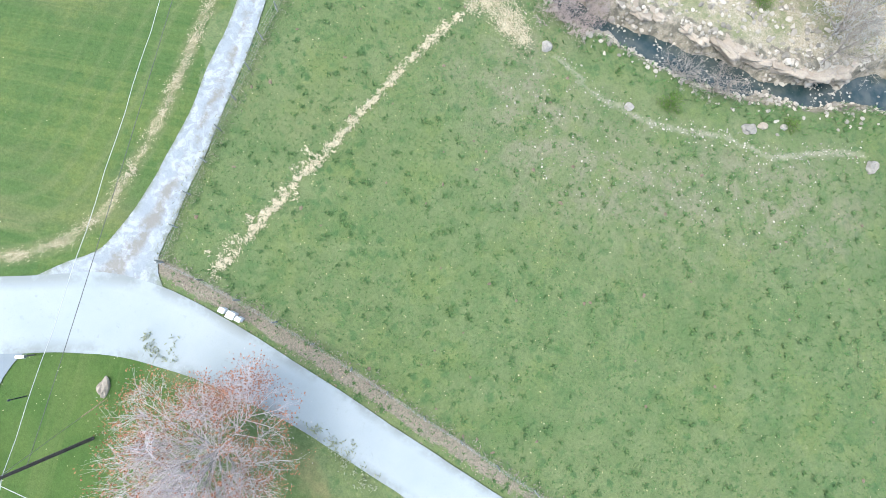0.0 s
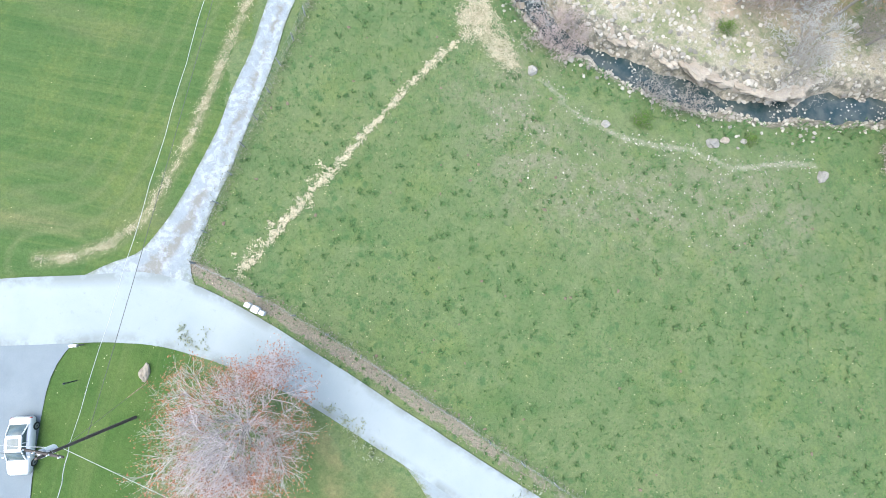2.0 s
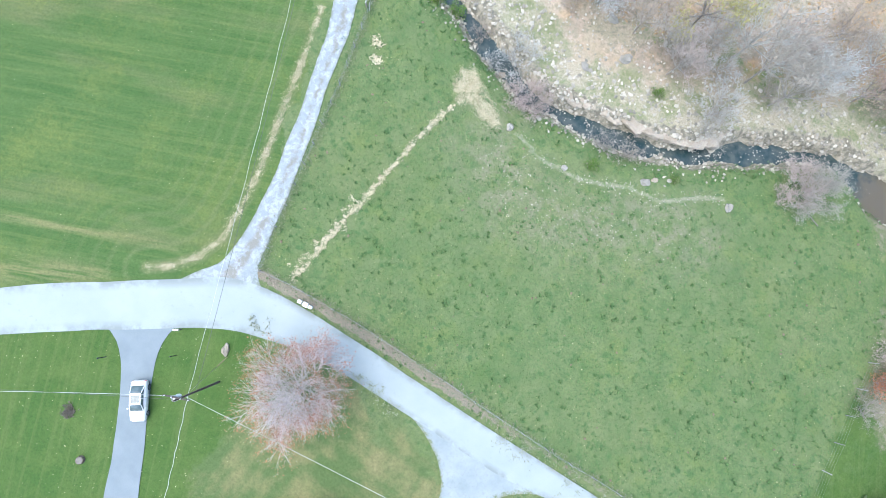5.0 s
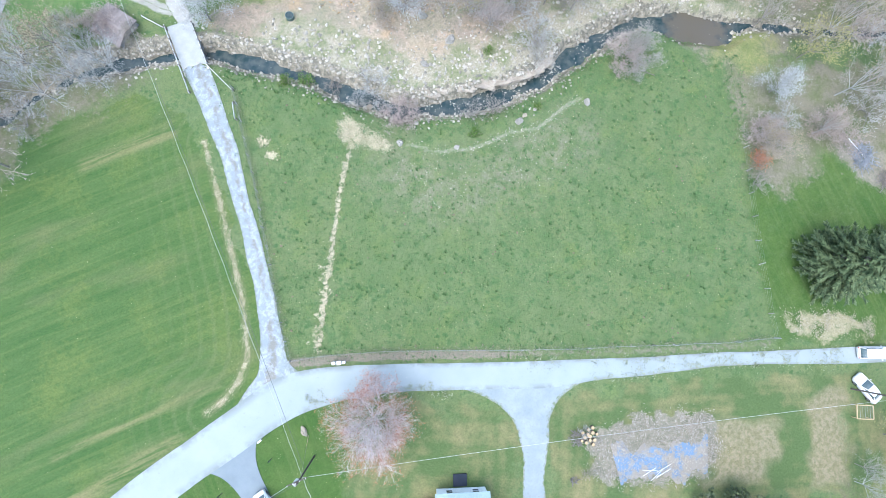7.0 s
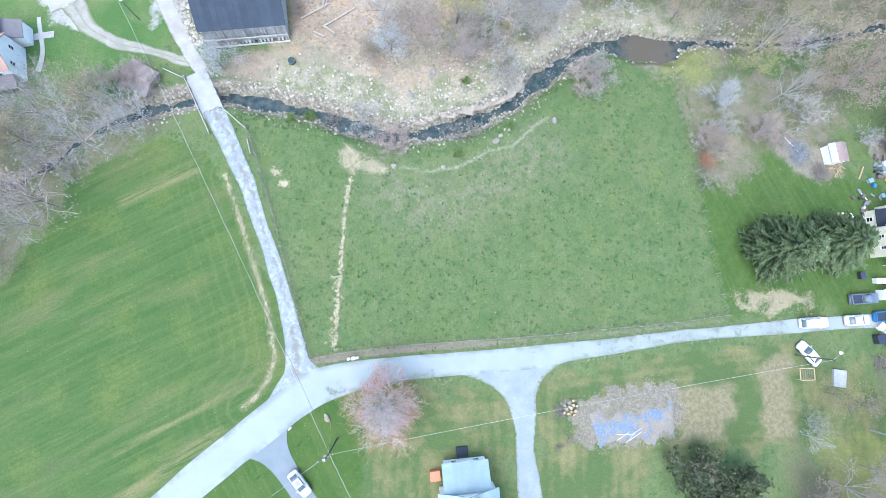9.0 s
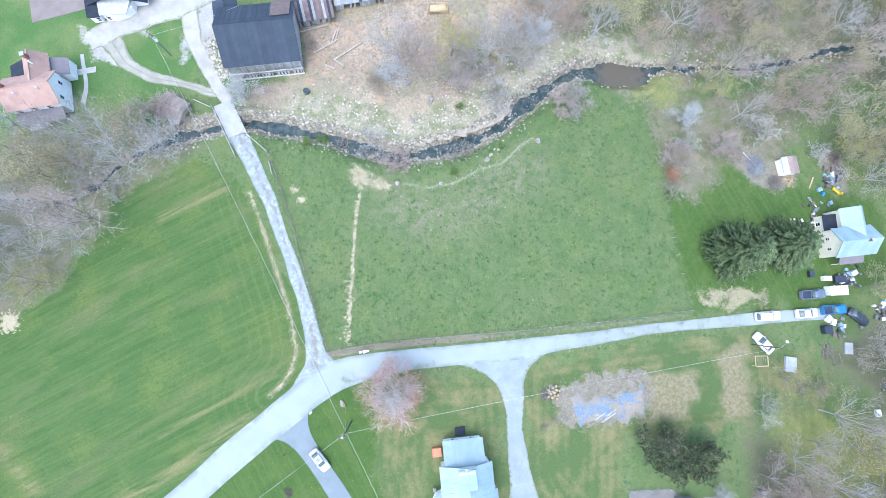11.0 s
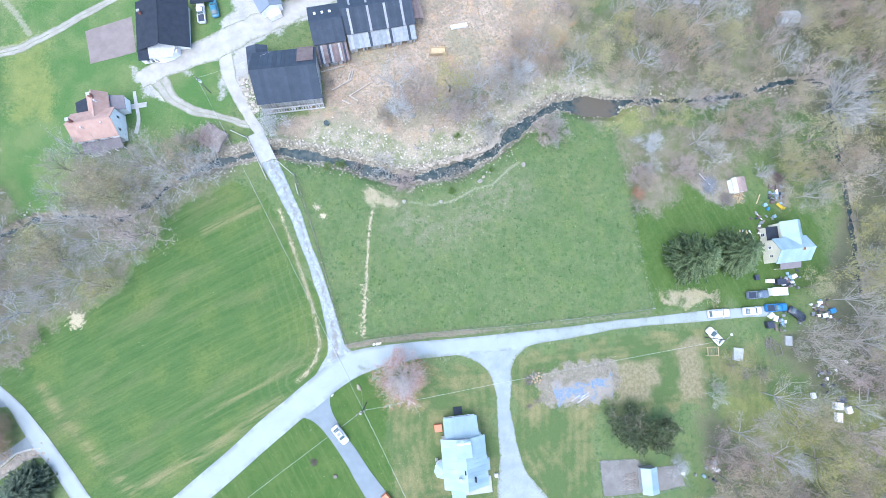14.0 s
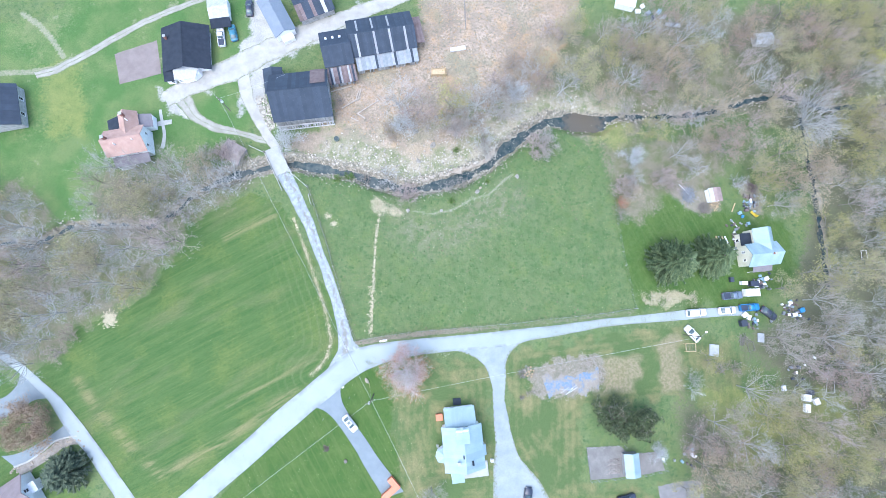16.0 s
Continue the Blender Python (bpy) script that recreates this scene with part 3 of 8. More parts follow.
# ---- roads ----
m = Nodes("pale_asphalt")
across = m.attribute("across")[0]
c = m.mix(m.band(m.noise(0.25, 4), 0.3, 0.7), (0.2, 0.232, 0.236), (0.232, 0.262, 0.265))
c = m.mix(m.band(m.calc("MULTIPLY", m.band(m.calc("ABSOLUTE", m.calc("SUBTRACT", across, 0.5)), 0.3, 0.46), m.band(m.noise(0.3, 5, 0.7), 0.42, 0.56)), 0, 1, (0, 0.8)), c, (0.135, 0.15, 0.145))
c = m.mix(m.band(m.noise(2.2, 5, 0.7), 0.6, 0.72, (0, 0.5)), c, (0.15, 0.17, 0.165))
ROAD = m.done(m.mix(m.band(m.noise(14, 3, 0.7), 0.5, 0.8, (0, 0.3)), c, (0.15, 0.16, 0.155)), 0.85, m.noise(40), 0.01, 0.4)
m = Nodes("patched_gravel")
across = m.attribute("across")[0]
plates = m.noise(0.9, 6, 0.65, None, 0.6)
cells = m.voronoi(1.3, "Color", m.wobbled(0.12))
c = m.mix(m.band(cells, 0.3, 0.7), (0.195, 0.22, 0.23), (0.25, 0.275, 0.285))
c = m.mix(m.band(m.voronoi(2.7, "Color", m.wobbled(0.1)), 0.55, 0.75, (0, 0.7)), c, (0.165, 0.188, 0.2))
c = m.mix(m.band(plates, 0.5, 0.42, (0, 0.6)), c, (0.175, 0.2, 0.213))
c = m.mix(m.band(m.noise(2.3, 5, 0.7, None, 0.8), 0.52, 0.58, (0, 0.6)), c, (0.17, 0.187, 0.195))
c = m.mix(m.band(plates, 0.56, 0.62, (0, 0.7)), c, (0.275, 0.295, 0.3))
crown = m.band(m.calc("ABSOLUTE", m.calc("SUBTRACT", m.calc("ADD", across, m.band(m.noise(0.7, 4, 0.6), 0.3, 0.7, (-0.16, 0.16))), 0.57)), 0.2, 0.04)
c = m.mix(m.calc("MULTIPLY", crown, m.band(m.noise(0.5, 6, 0.75), 0.42, 0.54, (0, 0.85))), c, (0.145, 0.133, 0.112))
c = m.mix(m.calc("MULTIPLY", m.band(m.calc("ABSOLUTE", m.calc("SUBTRACT", across, 0.5)), 0.36, 0.5), m.band(m.noise(1.5, 4, 0.7), 0.4, 0.55)), c, (0.12, 0.135, 0.1))
LANE = m.done(m.mix(m.band(m.noise(9, 4, 0.7), 0.55, 0.75, (0, 0.4)), c, (0.12, 0.13, 0.13)), 0.9, m.noise(6, 5), 0.05, 0.8)
m = Nodes("yard_gravel")
c = m.mix(m.band(m.noise(0.4, 5, 0.6), 0.35, 0.65), (0.23, 0.222, 0.198), (0.3, 0.29, 0.262))
c = m.mix(m.band(m.noise(5, 4, 0.7), 0.5, 0.75, (0, 0.35)), c, (0.17, 0.165, 0.15))
rim = m.band(m.calc("ABSOLUTE", m.calc("SUBTRACT", m.attribute("across")[0], 0.5)), 0.28, 0.5)
c = m.mix(m.band(m.calc("ADD", rim, m.calc("MULTIPLY", m.calc("SUBTRACT", m.noise(1.1, 5, 0.7), 0.5), 1.6)), 0.55, 1.0, (0, 0.9)), c, m.mix(m.band(m.noise(2, 4), 0.4, 0.6), (0.09, 0.115, 0.05), (0.18, 0.175, 0.125)))
YARD_GRAVEL = m.done(c, 0.9, m.noise(12, 4), 0.03, 0.6)
m = Nodes("drive_gravel")
c = m.mix(m.band(m.noise(0.4, 5, 0.6), 0.35, 0.65), (0.168, 0.197, 0.205), (0.215, 0.242, 0.248))
c = m.mix(m.band(m.noise(3, 4, 0.7), 0.5, 0.7, (0, 0.5)), c, (0.15, 0.165, 0.16))
rim = m.band(m.calc("ABSOLUTE", m.calc("SUBTRACT", m.attribute("across")[0], 0.5)), 0.3, 0.5)
c = m.mix(m.band(m.calc("ADD", rim, m.calc("MULTIPLY", m.calc("SUBTRACT", m.noise(1.6, 5, 0.75), 0.5), 2.0)), 0.6, 1.0, (0, 0.9)), c, m.mix(m.band(m.noise(3, 4), 0.4, 0.6), (0.085, 0.11, 0.045), (0.15, 0.15, 0.1)))
DRIVE_GRAVEL = m.done(c, 0.9, m.noise(12, 4), 0.03, 0.6)
m = Nodes("brown_track")
c = m.mix(m.band(m.noise(0.5, 5, 0.6), 0.35, 0.65), (0.185, 0.175, 0.145), (0.25, 0.24, 0.205))
c = m.mix(m.band(m.noise(5, 4, 0.7), 0.5, 0.75, (0, 0.4)), c, (0.13, 0.13, 0.095))
rim = m.band(m.calc("ABSOLUTE", m.calc("SUBTRACT", m.attribute("across")[0], 0.5)), 0.2, 0.5)
middle = m.band(m.calc("ABSOLUTE", m.calc("SUBTRACT", m.attribute("across")[0], 0.5)), 0.14, 0.04, (0, 0.7))
c = m.mix(m.band(m.calc("ADD", m.calc("MAXIMUM", rim, middle), m.calc("MULTIPLY", m.calc("SUBTRACT", m.noise(1.0, 5, 0.7), 0.5), 1.6)), 0.5, 1.0, (0, 0.9)), c, (0.085, 0.115, 0.045))
TRACK_SOIL = m.done(c, 0.9, m.noise(12, 4), 0.03, 0.6)
DRIVE = speckled("grey_asphalt", (0.122, 0.148, 0.163), (0.155, 0.182, 0.196), 0.5, 30, 0.85)
structure("road", ribbon("road", [(-63.3, -49.1), (-44.2, -32.9), (-39.4, -28.8), (-33, -23), (-25.2, -16.6), (-21.3, -13.4), (-19.3, -11.3), (-16.1, -9.9), (-13.1, -9), (-8.3, -8.3), (-1.3, -7.7), (5.7, -7.2), (14.7, -6.5), (23.9, -5.6), (33.2, -4.8), (43, -3.6), (53, -2.8), (63.5, -1.8), (74.5, -1), (81.3, -0.8)],
    [(-55.3, -49), (-36.2, -32.8), (-31.8, -28.8), (-25.7, -23.8), (-20, -19.3), (-17.5, -17.2), (-13.8, -14.7), (-8.2, -12.7), (-1.3, -11.3), (5.7, -10.7), (11.1, -10.3), (17.8, -9.9), (21, -9.3), (24.7, -8.4), (33.2, -7.2), (42.9, -5.5), (52.9, -4.7), (63.3, -4.1), (74.2, -3.3), (81, -3.1)], ROAD, 0.09, 1.0, 6, 0.05), "pale worn asphalt country road", "road")
structure("farm_lane", ribbon("farm_lane", [(-22.6, -14.7), (-20.9, -11.5)] + [(-19.8, -10.3), (-19.9, -9.6), (-20.1, -6.5), (-20.7, -3.5), (-21.4, -0.1), (-22.4, 2.7), (-23.5, 5.5), (-24.4, 8.5), (-25.6, 11.5)] + [(-28.7, 19)] + [(-31.5, 24.1), (-33.9, 28.2), (-35.2, 30.5), (-36.5, 33.2)], [(-13.9, -9.9), (-16, -9)] + [(-16.6, -8), (-17.3, -5.4), (-18.1, -3.2), (-18.7, -0.6), (-19.8, 2.4), (-20.8, 4.9), (-21.7, 7.6), (-22.6, 10), (-23.9, 12.9)] + [(-25.9, 19.1)] + [(-29.2, 25.9), (-31.4, 30.7), (-32.7, 33.5), (-33.9, 36)], LANE, 0.07, 0.7, 4, 0.1), "patchy stony farm lane with worn wheel tracks", "lane")
structure("yard_lane", ribbon("yard_lane", [(-37.3, 38.2), (-40, 41.9), (-43.1, 47.1), (-45.4, 51.6), (-46.8, 56.2), (-48.2, 60.5)], [(-34.3, 38.2), (-37, 41.8), (-39.8, 47), (-42.3, 51.6), (-43.4, 56.2), (-44.2, 60.4)], YARD_GRAVEL, 0.07, 0.6, 6, 0.14), "pale gravel farmyard lane", "lane")
structure("driveway", ribbon("driveway", [(-26.4, -22.9), (-24.4, -22.9), (-22.9, -23.5), (-21.4, -24.7), (-19.2, -27.5), (-17.2, -30.3), (-15, -33.5)] + [(-14.4, -35.1), (-11.8, -39.1), (-9.3, -43.2)], [(-19.2, -17.4), (-19.6, -19.4), (-19.5, -20.7), (-18.9, -22.2), (-17.5, -24.3), (-15, -28), (-12.4, -31.6)] + [(-11.9, -32.6), (-8, -37.7), (-4.8, -41.8)], DRIVE, 0.06, 1.0, 4, 0.05), "smooth grey asphalt driveway", "driveway")
structure("gravel_drive", ribbon("gravel_drive", [(5.6, -10.3), (9.7, -11.2), (12.7, -12.7), (14.6, -15), (15.6, -18.4), (15.7, -22.4), (15.9, -27.9), (16.3, -33.4), (15.5, -39.8), (15.4, -48)], [(25.2, -8), (22.2, -9.2), (20.1, -11.2), (19, -14.3), (18.5, -20.8), (19.6, -28.8), (21.9, -35.2), (26.7, -40.8), (30.5, -48.7)], DRIVE_GRAVEL, 0.075, 0.6, 8, 0.16), "pale gravel driveway widening at the end", "driveway")
structure("side_road", ribbon("side_road", [(-106.9, -5.5), (-99, -9.3), (-93.6, -12.8), (-84.1, -19.9), (-77.6, -26.8), (-72, -33.7), (-65.1, -42.5), (-61, -48.4)], [(-106.8, -6.8), (-98.8, -11.4), (-93.3, -15.4), (-86.7, -20.8), (-81.5, -28.1), (-76.6, -33), (-69.6, -42.5), (-65.5, -48.4)], ROAD, 0.09, 1.0, 4, 0.05), "pale narrow asphalt side road", "road")
structure("yard_road", ribbon("yard_road", [(-65.8, 53.5), (-59.7, 57.5), (-50.1, 62.5), (-41.8, 67.2), (-32, 72.1), (-19, 77.2), (-4.3, 83.5)], [(-63.3, 49.6), (-57.2, 52.8), (-46.8, 56.5), (-39.3, 61.3), (-30.2, 66.1), (-18.2, 72.7), (-3.6, 79.7)], YARD_GRAVEL, 0.085, 0.6, 8, 0.22), "wide pale gravel farmyard road", "road")
structure("loop_track", ribbon("loop_track", [(-58.8, 55.6), (-57.8, 51.8), (-55.8, 48), (-51.6, 45.2), (-44.5, 43.1), (-38.2, 41.1)], [(-63.6, 53.4), (-61.2, 49.6), (-57.3, 45.7), (-52.2, 43.1), (-44.4, 41.4), (-38.8, 39.5)], TRACK_SOIL, 0.065, 0.6, 6, 0.15), "gravel loop track round a grass island", "track")
structure("field_track", ribbon("field_track", [(-97.9, 59.1), (-93.3, 60.4), (-84.8, 65.9), (-74.2, 73.2), (-64.6, 78.2), (-56.2, 81.9)], [(-96.9, 57.3), (-91.8, 58.9), (-84, 64.1), (-73.4, 71.5), (-63.8, 76.7), (-55.3, 80.2)], TRACK_SOIL, 0.065, 0.6, 6, 0.12), "pale worn field track", "track")

# ---- trees and shrubs ----
def bark(name, dark, light, other):
    m = Nodes(name)
    c = m.mix(m.band(m.noise(5, 4, 0.7), 0.35, 0.65), dark, light)
    c = m.mix(m.band(m.random(), 0.25, 1.0, (0.0, 0.85)), c, other)
    return m.done(c, 0.9, m.noise(25), 0.01, 0.5)


def leafy(name, dark, light, other, through=0.0):
    m = Nodes(name)
    c = m.mix(m.island(), dark, light)
    c = m.mix(m.band(m.random(), 0.2, 1.0, (0.0, 0.8)), c, other)
    return m.done(c, 0.75, m.noise(30), 0.01, 0.3, 0.0, 0.25)


BARK = bark("grey_bark", (0.11, 0.1, 0.09), (0.21, 0.2, 0.185), (0.16, 0.14, 0.12))
TWIG = bark("bare_twigs", (0.15, 0.135, 0.115), (0.25, 0.23, 0.2), (0.21, 0.165, 0.125))
TWIG_PALE = bark("pale_twigs", (0.205, 0.21, 0.2), (0.34, 0.345, 0.33), (0.26, 0.25, 0.225))
TWIG_MAUVE = bark("warm_grey_twigs", (0.17, 0.16, 0.14), (0.3, 0.282, 0.245), (0.235, 0.195, 0.15))
TWIG_RED = bark("reddish_twigs", (0.23, 0.185, 0.165), (0.36, 0.3, 0.27), (0.28, 0.22, 0.19))
BUD_YELLOW = leafy("yellow_green_buds", (0.18, 0.172, 0.085), (0.31, 0.29, 0.155), (0.27, 0.235, 0.15))
BUD_OLIVE = leafy("olive_buds", (0.165, 0.16, 0.06), (0.31, 0.285, 0.12), (0.2, 0.19, 0.08))
BUD_BRIGHT = leafy("bright_yellow_flowers", (0.26, 0.27, 0.05), (0.42, 0.4, 0.1), (0.34, 0.33, 0.07))
BUD_PINK = leafy("pinkish_buds", (0.17, 0.128, 0.11), (0.26, 0.2, 0.17), (0.215, 0.15, 0.12))
IVY = leafy("dark_ivy_leaves", (0.02, 0.034, 0.016), (0.1, 0.122, 0.058), (0.06, 0.08, 0.036))
BUD_TAN = leafy("tan_buds", (0.185, 0.155, 0.105), (0.29, 0.245, 0.17), (0.24, 0.18, 0.12))
BUD_BROWN = leafy("brown_buds", (0.19, 0.135, 0.09), (0.3, 0.22, 0.15), (0.25, 0.18, 0.12))
BUD_RED = leafy("rusty_red_buds", (0.22, 0.085, 0.045), (0.37, 0.16, 0.09), (0.29, 0.12, 0.065))
BLOSSOM = leafy("white_blossom", (0.24, 0.25, 0.245), (0.39, 0.395, 0.39), (0.31, 0.315, 0.3))
NEEDLE = leafy("dark_needles", (0.026, 0.05, 0.021), (0.115, 0.15, 0.072), (0.075, 0.11, 0.05))
NEEDLE_BLUE = leafy("blue_green_needles", (0.032, 0.05, 0.033), (0.11, 0.135, 0.085), (0.08, 0.1, 0.06))
GRASS_BLADE = leafy("grass_blades", (0.035, 0.085, 0.022), (0.075, 0.14, 0.045), (0.05, 0.11, 0.03))
BRIGHT_LEAF = leafy("fresh_leaves", (0.05, 0.11, 0.018), (0.1, 0.17, 0.03), (0.08, 0.13, 0.02))


def tubes(segments, sides):
    """Many tapered rods as one set of vertices and faces; segments of x, y, z, x, y, z, r, r."""
    s = np.array(segments, float)
    a, b, r0, r1 = s[:, :3], s[:, 3:6], s[:, 6], s[:, 7]
    t = b - a
    t /= np.linalg.norm(t, axis=1, keepdims=True) + 1e-9
    ref = np.where(np.abs(t[:, 2:3]) > 0.9, [[1.0, 0, 0]], [[0, 0, 1.0]])
    u = np.cross(t, ref)
    u /= np.linalg.norm(u, axis=1, keepdims=True) + 1e-9
    v = np.cross(t, u)
    rings = []
    for p, r in ((a, r0), (b, r1)):
        for k in range(sides):
            g = 2 * math.pi * k / sides
            rings.append(p + (u * math.cos(g) + v * math.sin(g)) * r[:, None])
    verts = np.stack(rings, 1).reshape(-1, 3)
    base = (np.arange(len(s)) * 2 * sides)[:, None]
    one = np.array([(k, (k + 1) % sides, sides + (k + 1) % sides, sides + k) for k in range(sides)])
    return verts, (base[:, :, None] + one[None]).reshape(-1, 4)


def flakes(rng, centres, size, long=1.0, flat=0.0):
    """Small folded leaves at the given places: two triangles on a bent line each."""
    n = len(centres)
    u = rng.normal(size=(n, 3))
    u[:, 2] *= 1 - flat
    u /= np.linalg.norm(u, axis=1, keepdims=True)
    v = np.cross(u, rng.normal(size=(n, 3)) * [1, 1, 1 - flat] + [0, 0, flat])
    v /= np.linalg.norm(v, axis=1, keepdims=True)
    s = (size * rng.uniform(0.6, 1.4, n))[:, None]
    lift = np.cross(u, v) * s * 0.25
    verts = np.stack([centres - u * s * long, centres + v * s * 0.6 + lift, centres + u * s * long, centres - v * s * 0.6 + lift], 1).reshape(-1, 3)
    i = (np.arange(n) * 4)[:, None]
    return verts, np.r_[i + [[0, 1, 2]], i + [[0, 2, 3]]]


def joined(name, pieces, material, smooth=False):
    """One mesh from several sets of vertices and faces."""
    verts, faces, off = [], [], 0
    for v, f in pieces:
        verts.extend(np.asarray(v).tolist())
        faces.extend((np.asarray(f) + off).tolist())
        off += len(v)
    return raw_mesh(name, verts, faces, material, smooth)


def grow(seed, height, spread, counts=(7, 6, 6, 4), stem=0.25, rise=0.5, thick=0.12, stems=1, fine=0.011):
    """The limbs and twigs of a bare tree, and the ends of its twigs."""
    rng = np.random.default_rng(seed)
    limbs, twigs, ends = [], [], []

    def branch(a, way, long, r, level):
        way = way / np.linalg.norm(way)
        bend = way + rng.normal(0, 0.16, 3) + [0, 0, 0.12 * rise]
        mid = a + way * long * 0.5
        end = mid + bend / np.linalg.norm(bend) * long * 0.5
        into = limbs if level <= 1 else twigs
        if level >= len(counts):
            into.append((*a, *end, r, r * 0.4))
            ends.append(end)
            return
        into.append((*a, *mid, r, r * 0.75))
        into.append((*mid, *end, r * 0.75, r * 0.4))
        for k in range(counts[level]):
            f = rng.uniform(0.3, 1.0)
            p = a + (mid - a) * f * 2 if f < 0.5 else mid + (end - mid) * (f - 0.5) * 2
            axis = rng.normal(size=3)
            side = np.cross(way, axis)
            side /= np.linalg.norm(side) + 1e-9
            g = rng.uniform(0.45, 0.95)
            branch(p, way * math.cos(g) + side * math.sin(g) + [0, 0, 0.18 * rise], long * rng.uniform(0.45, 0.68), max(r * 0.5, fine), level + 1)

    for s in range(stems):
        foot = np.array([rng.normal(0, 0.25), rng.normal(0, 0.25), 0.0]) if stems > 1 else np.zeros(3)
        top = foot + np.array([rng.normal(0, 0.04), rng.normal(0, 0.04), 1.0]) * height * stem
        limbs.append((*(foot - [0, 0, 0.3]), *top, thick, thick * 0.8))
        for k in range(counts[0]):
            g = 2 * math.pi * (k + rng.uniform(-0.3, 0.3)) / counts[0] + s
            lean = rng.uniform(0.25, 1.0)
            way = np.array([math.cos(g) * lean * spread / height * 2, math.sin(g) * lean * spread / height * 2, rise + (1 - lean) * 0.9])
            long = 0.62 * math.hypot(lean * spread, (height - height * stem) * (1.05 - 0.5 * lean))
            branch(top * [1, 1, rng.uniform(0.75, 1.0)], way, long, thick * 0.55, 1)
    limbs, twigs, ends = np.array(limbs), np.array(twigs), np.array(ends)
    wide = spread / np.quantile(np.hypot(ends[:, 0], ends[:, 1]), 0.93)
    tall = height / np.quantile(ends[:, 2], 0.98)
    for group in (limbs, twigs):
        group[:, [0, 1, 3, 4]] *= wide
        group[:, [2, 5]] *= tall
    return limbs, twigs, ends * [wide, wide, tall], rng


def tree_kind(name, seed, height, spread, twig, leaf=None, leaf_name="leaves", leaf_count=0, leaf_size=0.1, outer=0.0, limb=None, loose=0.22, sprays=0, spray_size=0.05, **how):
    """A template of a tree: its trunk with limbs, its crown of twigs, and leaves where it has them."""
    limbs, twigs, ends, rng = grow(seed, height, spread, **how)
    crown = [tubes(twigs, 3)]
    if sprays:
        at = np.r_[ends, twigs[:, 3:6], (twigs[:, :3] + twigs[:, 3:6]) / 2]
        at = at[rng.integers(0, len(at), sprays)]
        crown.append(flakes(rng, at + rng.normal(0, 0.09 * spread, (sprays, 3)) * rng.uniform(0.3, 1.0, (sprays, 1)), spray_size, 4.5))
    kind = {"trunk": joined("trunk", [tubes(limbs, 5)], limb or BARK, True), "crown": joined("crown", crown, twig)}
    if leaf:
        far = np.hypot(ends[:, 0], ends[:, 1]) / spread
        ends = ends[far + 0.25 * rng.normal(size=len(ends)) > outer] if outer else ends
        pick = ends[rng.integers(0, len(ends), leaf_count)]
        at = pick + rng.normal(0, loose, (leaf_count, 3))
        kind[leaf_name] = joined(leaf_name, [flakes(rng, at, leaf_size)], leaf)
    return kind


def conifer_kind(name, seed, height, spread, needle, layers=17, around=12):
    """A template of a conifer: drooping whorls of boughs, thick with tufts of needles."""
    rng = np.random.default_rng(seed)
    limbs = [(0, 0, -0.3, 0, 0, height * 0.95, 0.22, 0.04)]
    tufts = []
    for k in range(layers):
        f = (k + 0.3) / layers
        z = height * (0.1 + 0.88 * f)
        reach = spread * (1 - f ** 1.6) ** 0.8 + 0.2
        for j in range(max(4, int(around * (1 - 0.55 * f)))):
            g = rng.uniform(0, 2 * math.pi)
            far = reach * rng.uniform(0.7, 1.08)
            droop = rng.uniform(-0.28, 0.12)
            tip = np.array([math.cos(g) * far, math.sin(g) * far, z + droop * far])
            root = np.array([0, 0, z])
            limbs.append((*root, *tip, 0.05, 0.012))
            side = np.array([-math.sin(g), math.cos(g), 0])
            for u in np.arange(0.4, 1.03, 0.42 / max(far, 0.6)):
                c = root + (tip - root) * u
                for w in (-1, 0, 1):
                    way = (tip - root) / far * 0.8 + side * w * rng.uniform(0.5, 0.9) + [0, 0, rng.uniform(0.0, 0.5)]
                    long = rng.uniform(0.35, 0.75)
                    tufts.append((*c, *(c + way * long), 0.21, 0.03))
    return {"trunk": joined("trunk", [tubes(limbs, 4)], BARK, True), "crown": joined("crown", [tubes(tufts, 3)], needle)}


BARE = [tree_kind("bare", 10 + i, 8.0 + 0.5 * i, 4.3, (TWIG_PALE, TWIG_MAUVE, TWIG_PALE, TWIG_RED, TWIG_MAUVE)[i], counts=(8, 4, 4, 2), rise=0.4, thick=0.11, fine=0.0125, limb=(TWIG_PALE, TWIG)[i % 2], sprays=(600, 1100, 500, 1100, 900)[i], spray_size=0.042) for i in range(5)]
GREAT = tree_kind("great", 19, 9.5, 6.2, TWIG_PALE, counts=(11, 7, 6, 4), rise=0.4, stem=0.2, thick=0.22, limb=TWIG_PALE, fine=0.014)
THICKET = [tree_kind("thicket", 65 + i, 2.3, 2.3, (TWIG_RED, TWIG_MAUVE)[i], counts=(5, 4, 3, 2), stem=0.06, thick=0.03, stems=3, fine=0.006, sprays=5200, spray_size=0.021) for i in range(2)]
BUDDING = [tree_kind("budding", 30 + i, 7.6, 4.1, (TWIG, TWIG_MAUVE, TWIG, TWIG_MAUVE)[i], (BUD_YELLOW, BUD_TAN, BUD_OLIVE, BUD_PINK)[i], "leaves", 2400, 0.105, loose=0.4, counts=(7, 4, 3, 2)) for i in range(4)]
FLOWERING = [tree_kind("flowering", 50 + i, 5.5, 3.1, TWIG_PALE, BLOSSOM, "blossom", 4200, 0.072, loose=0.32, counts=(7, 5, 4, 3), stem=0.2) for i in range(2)]
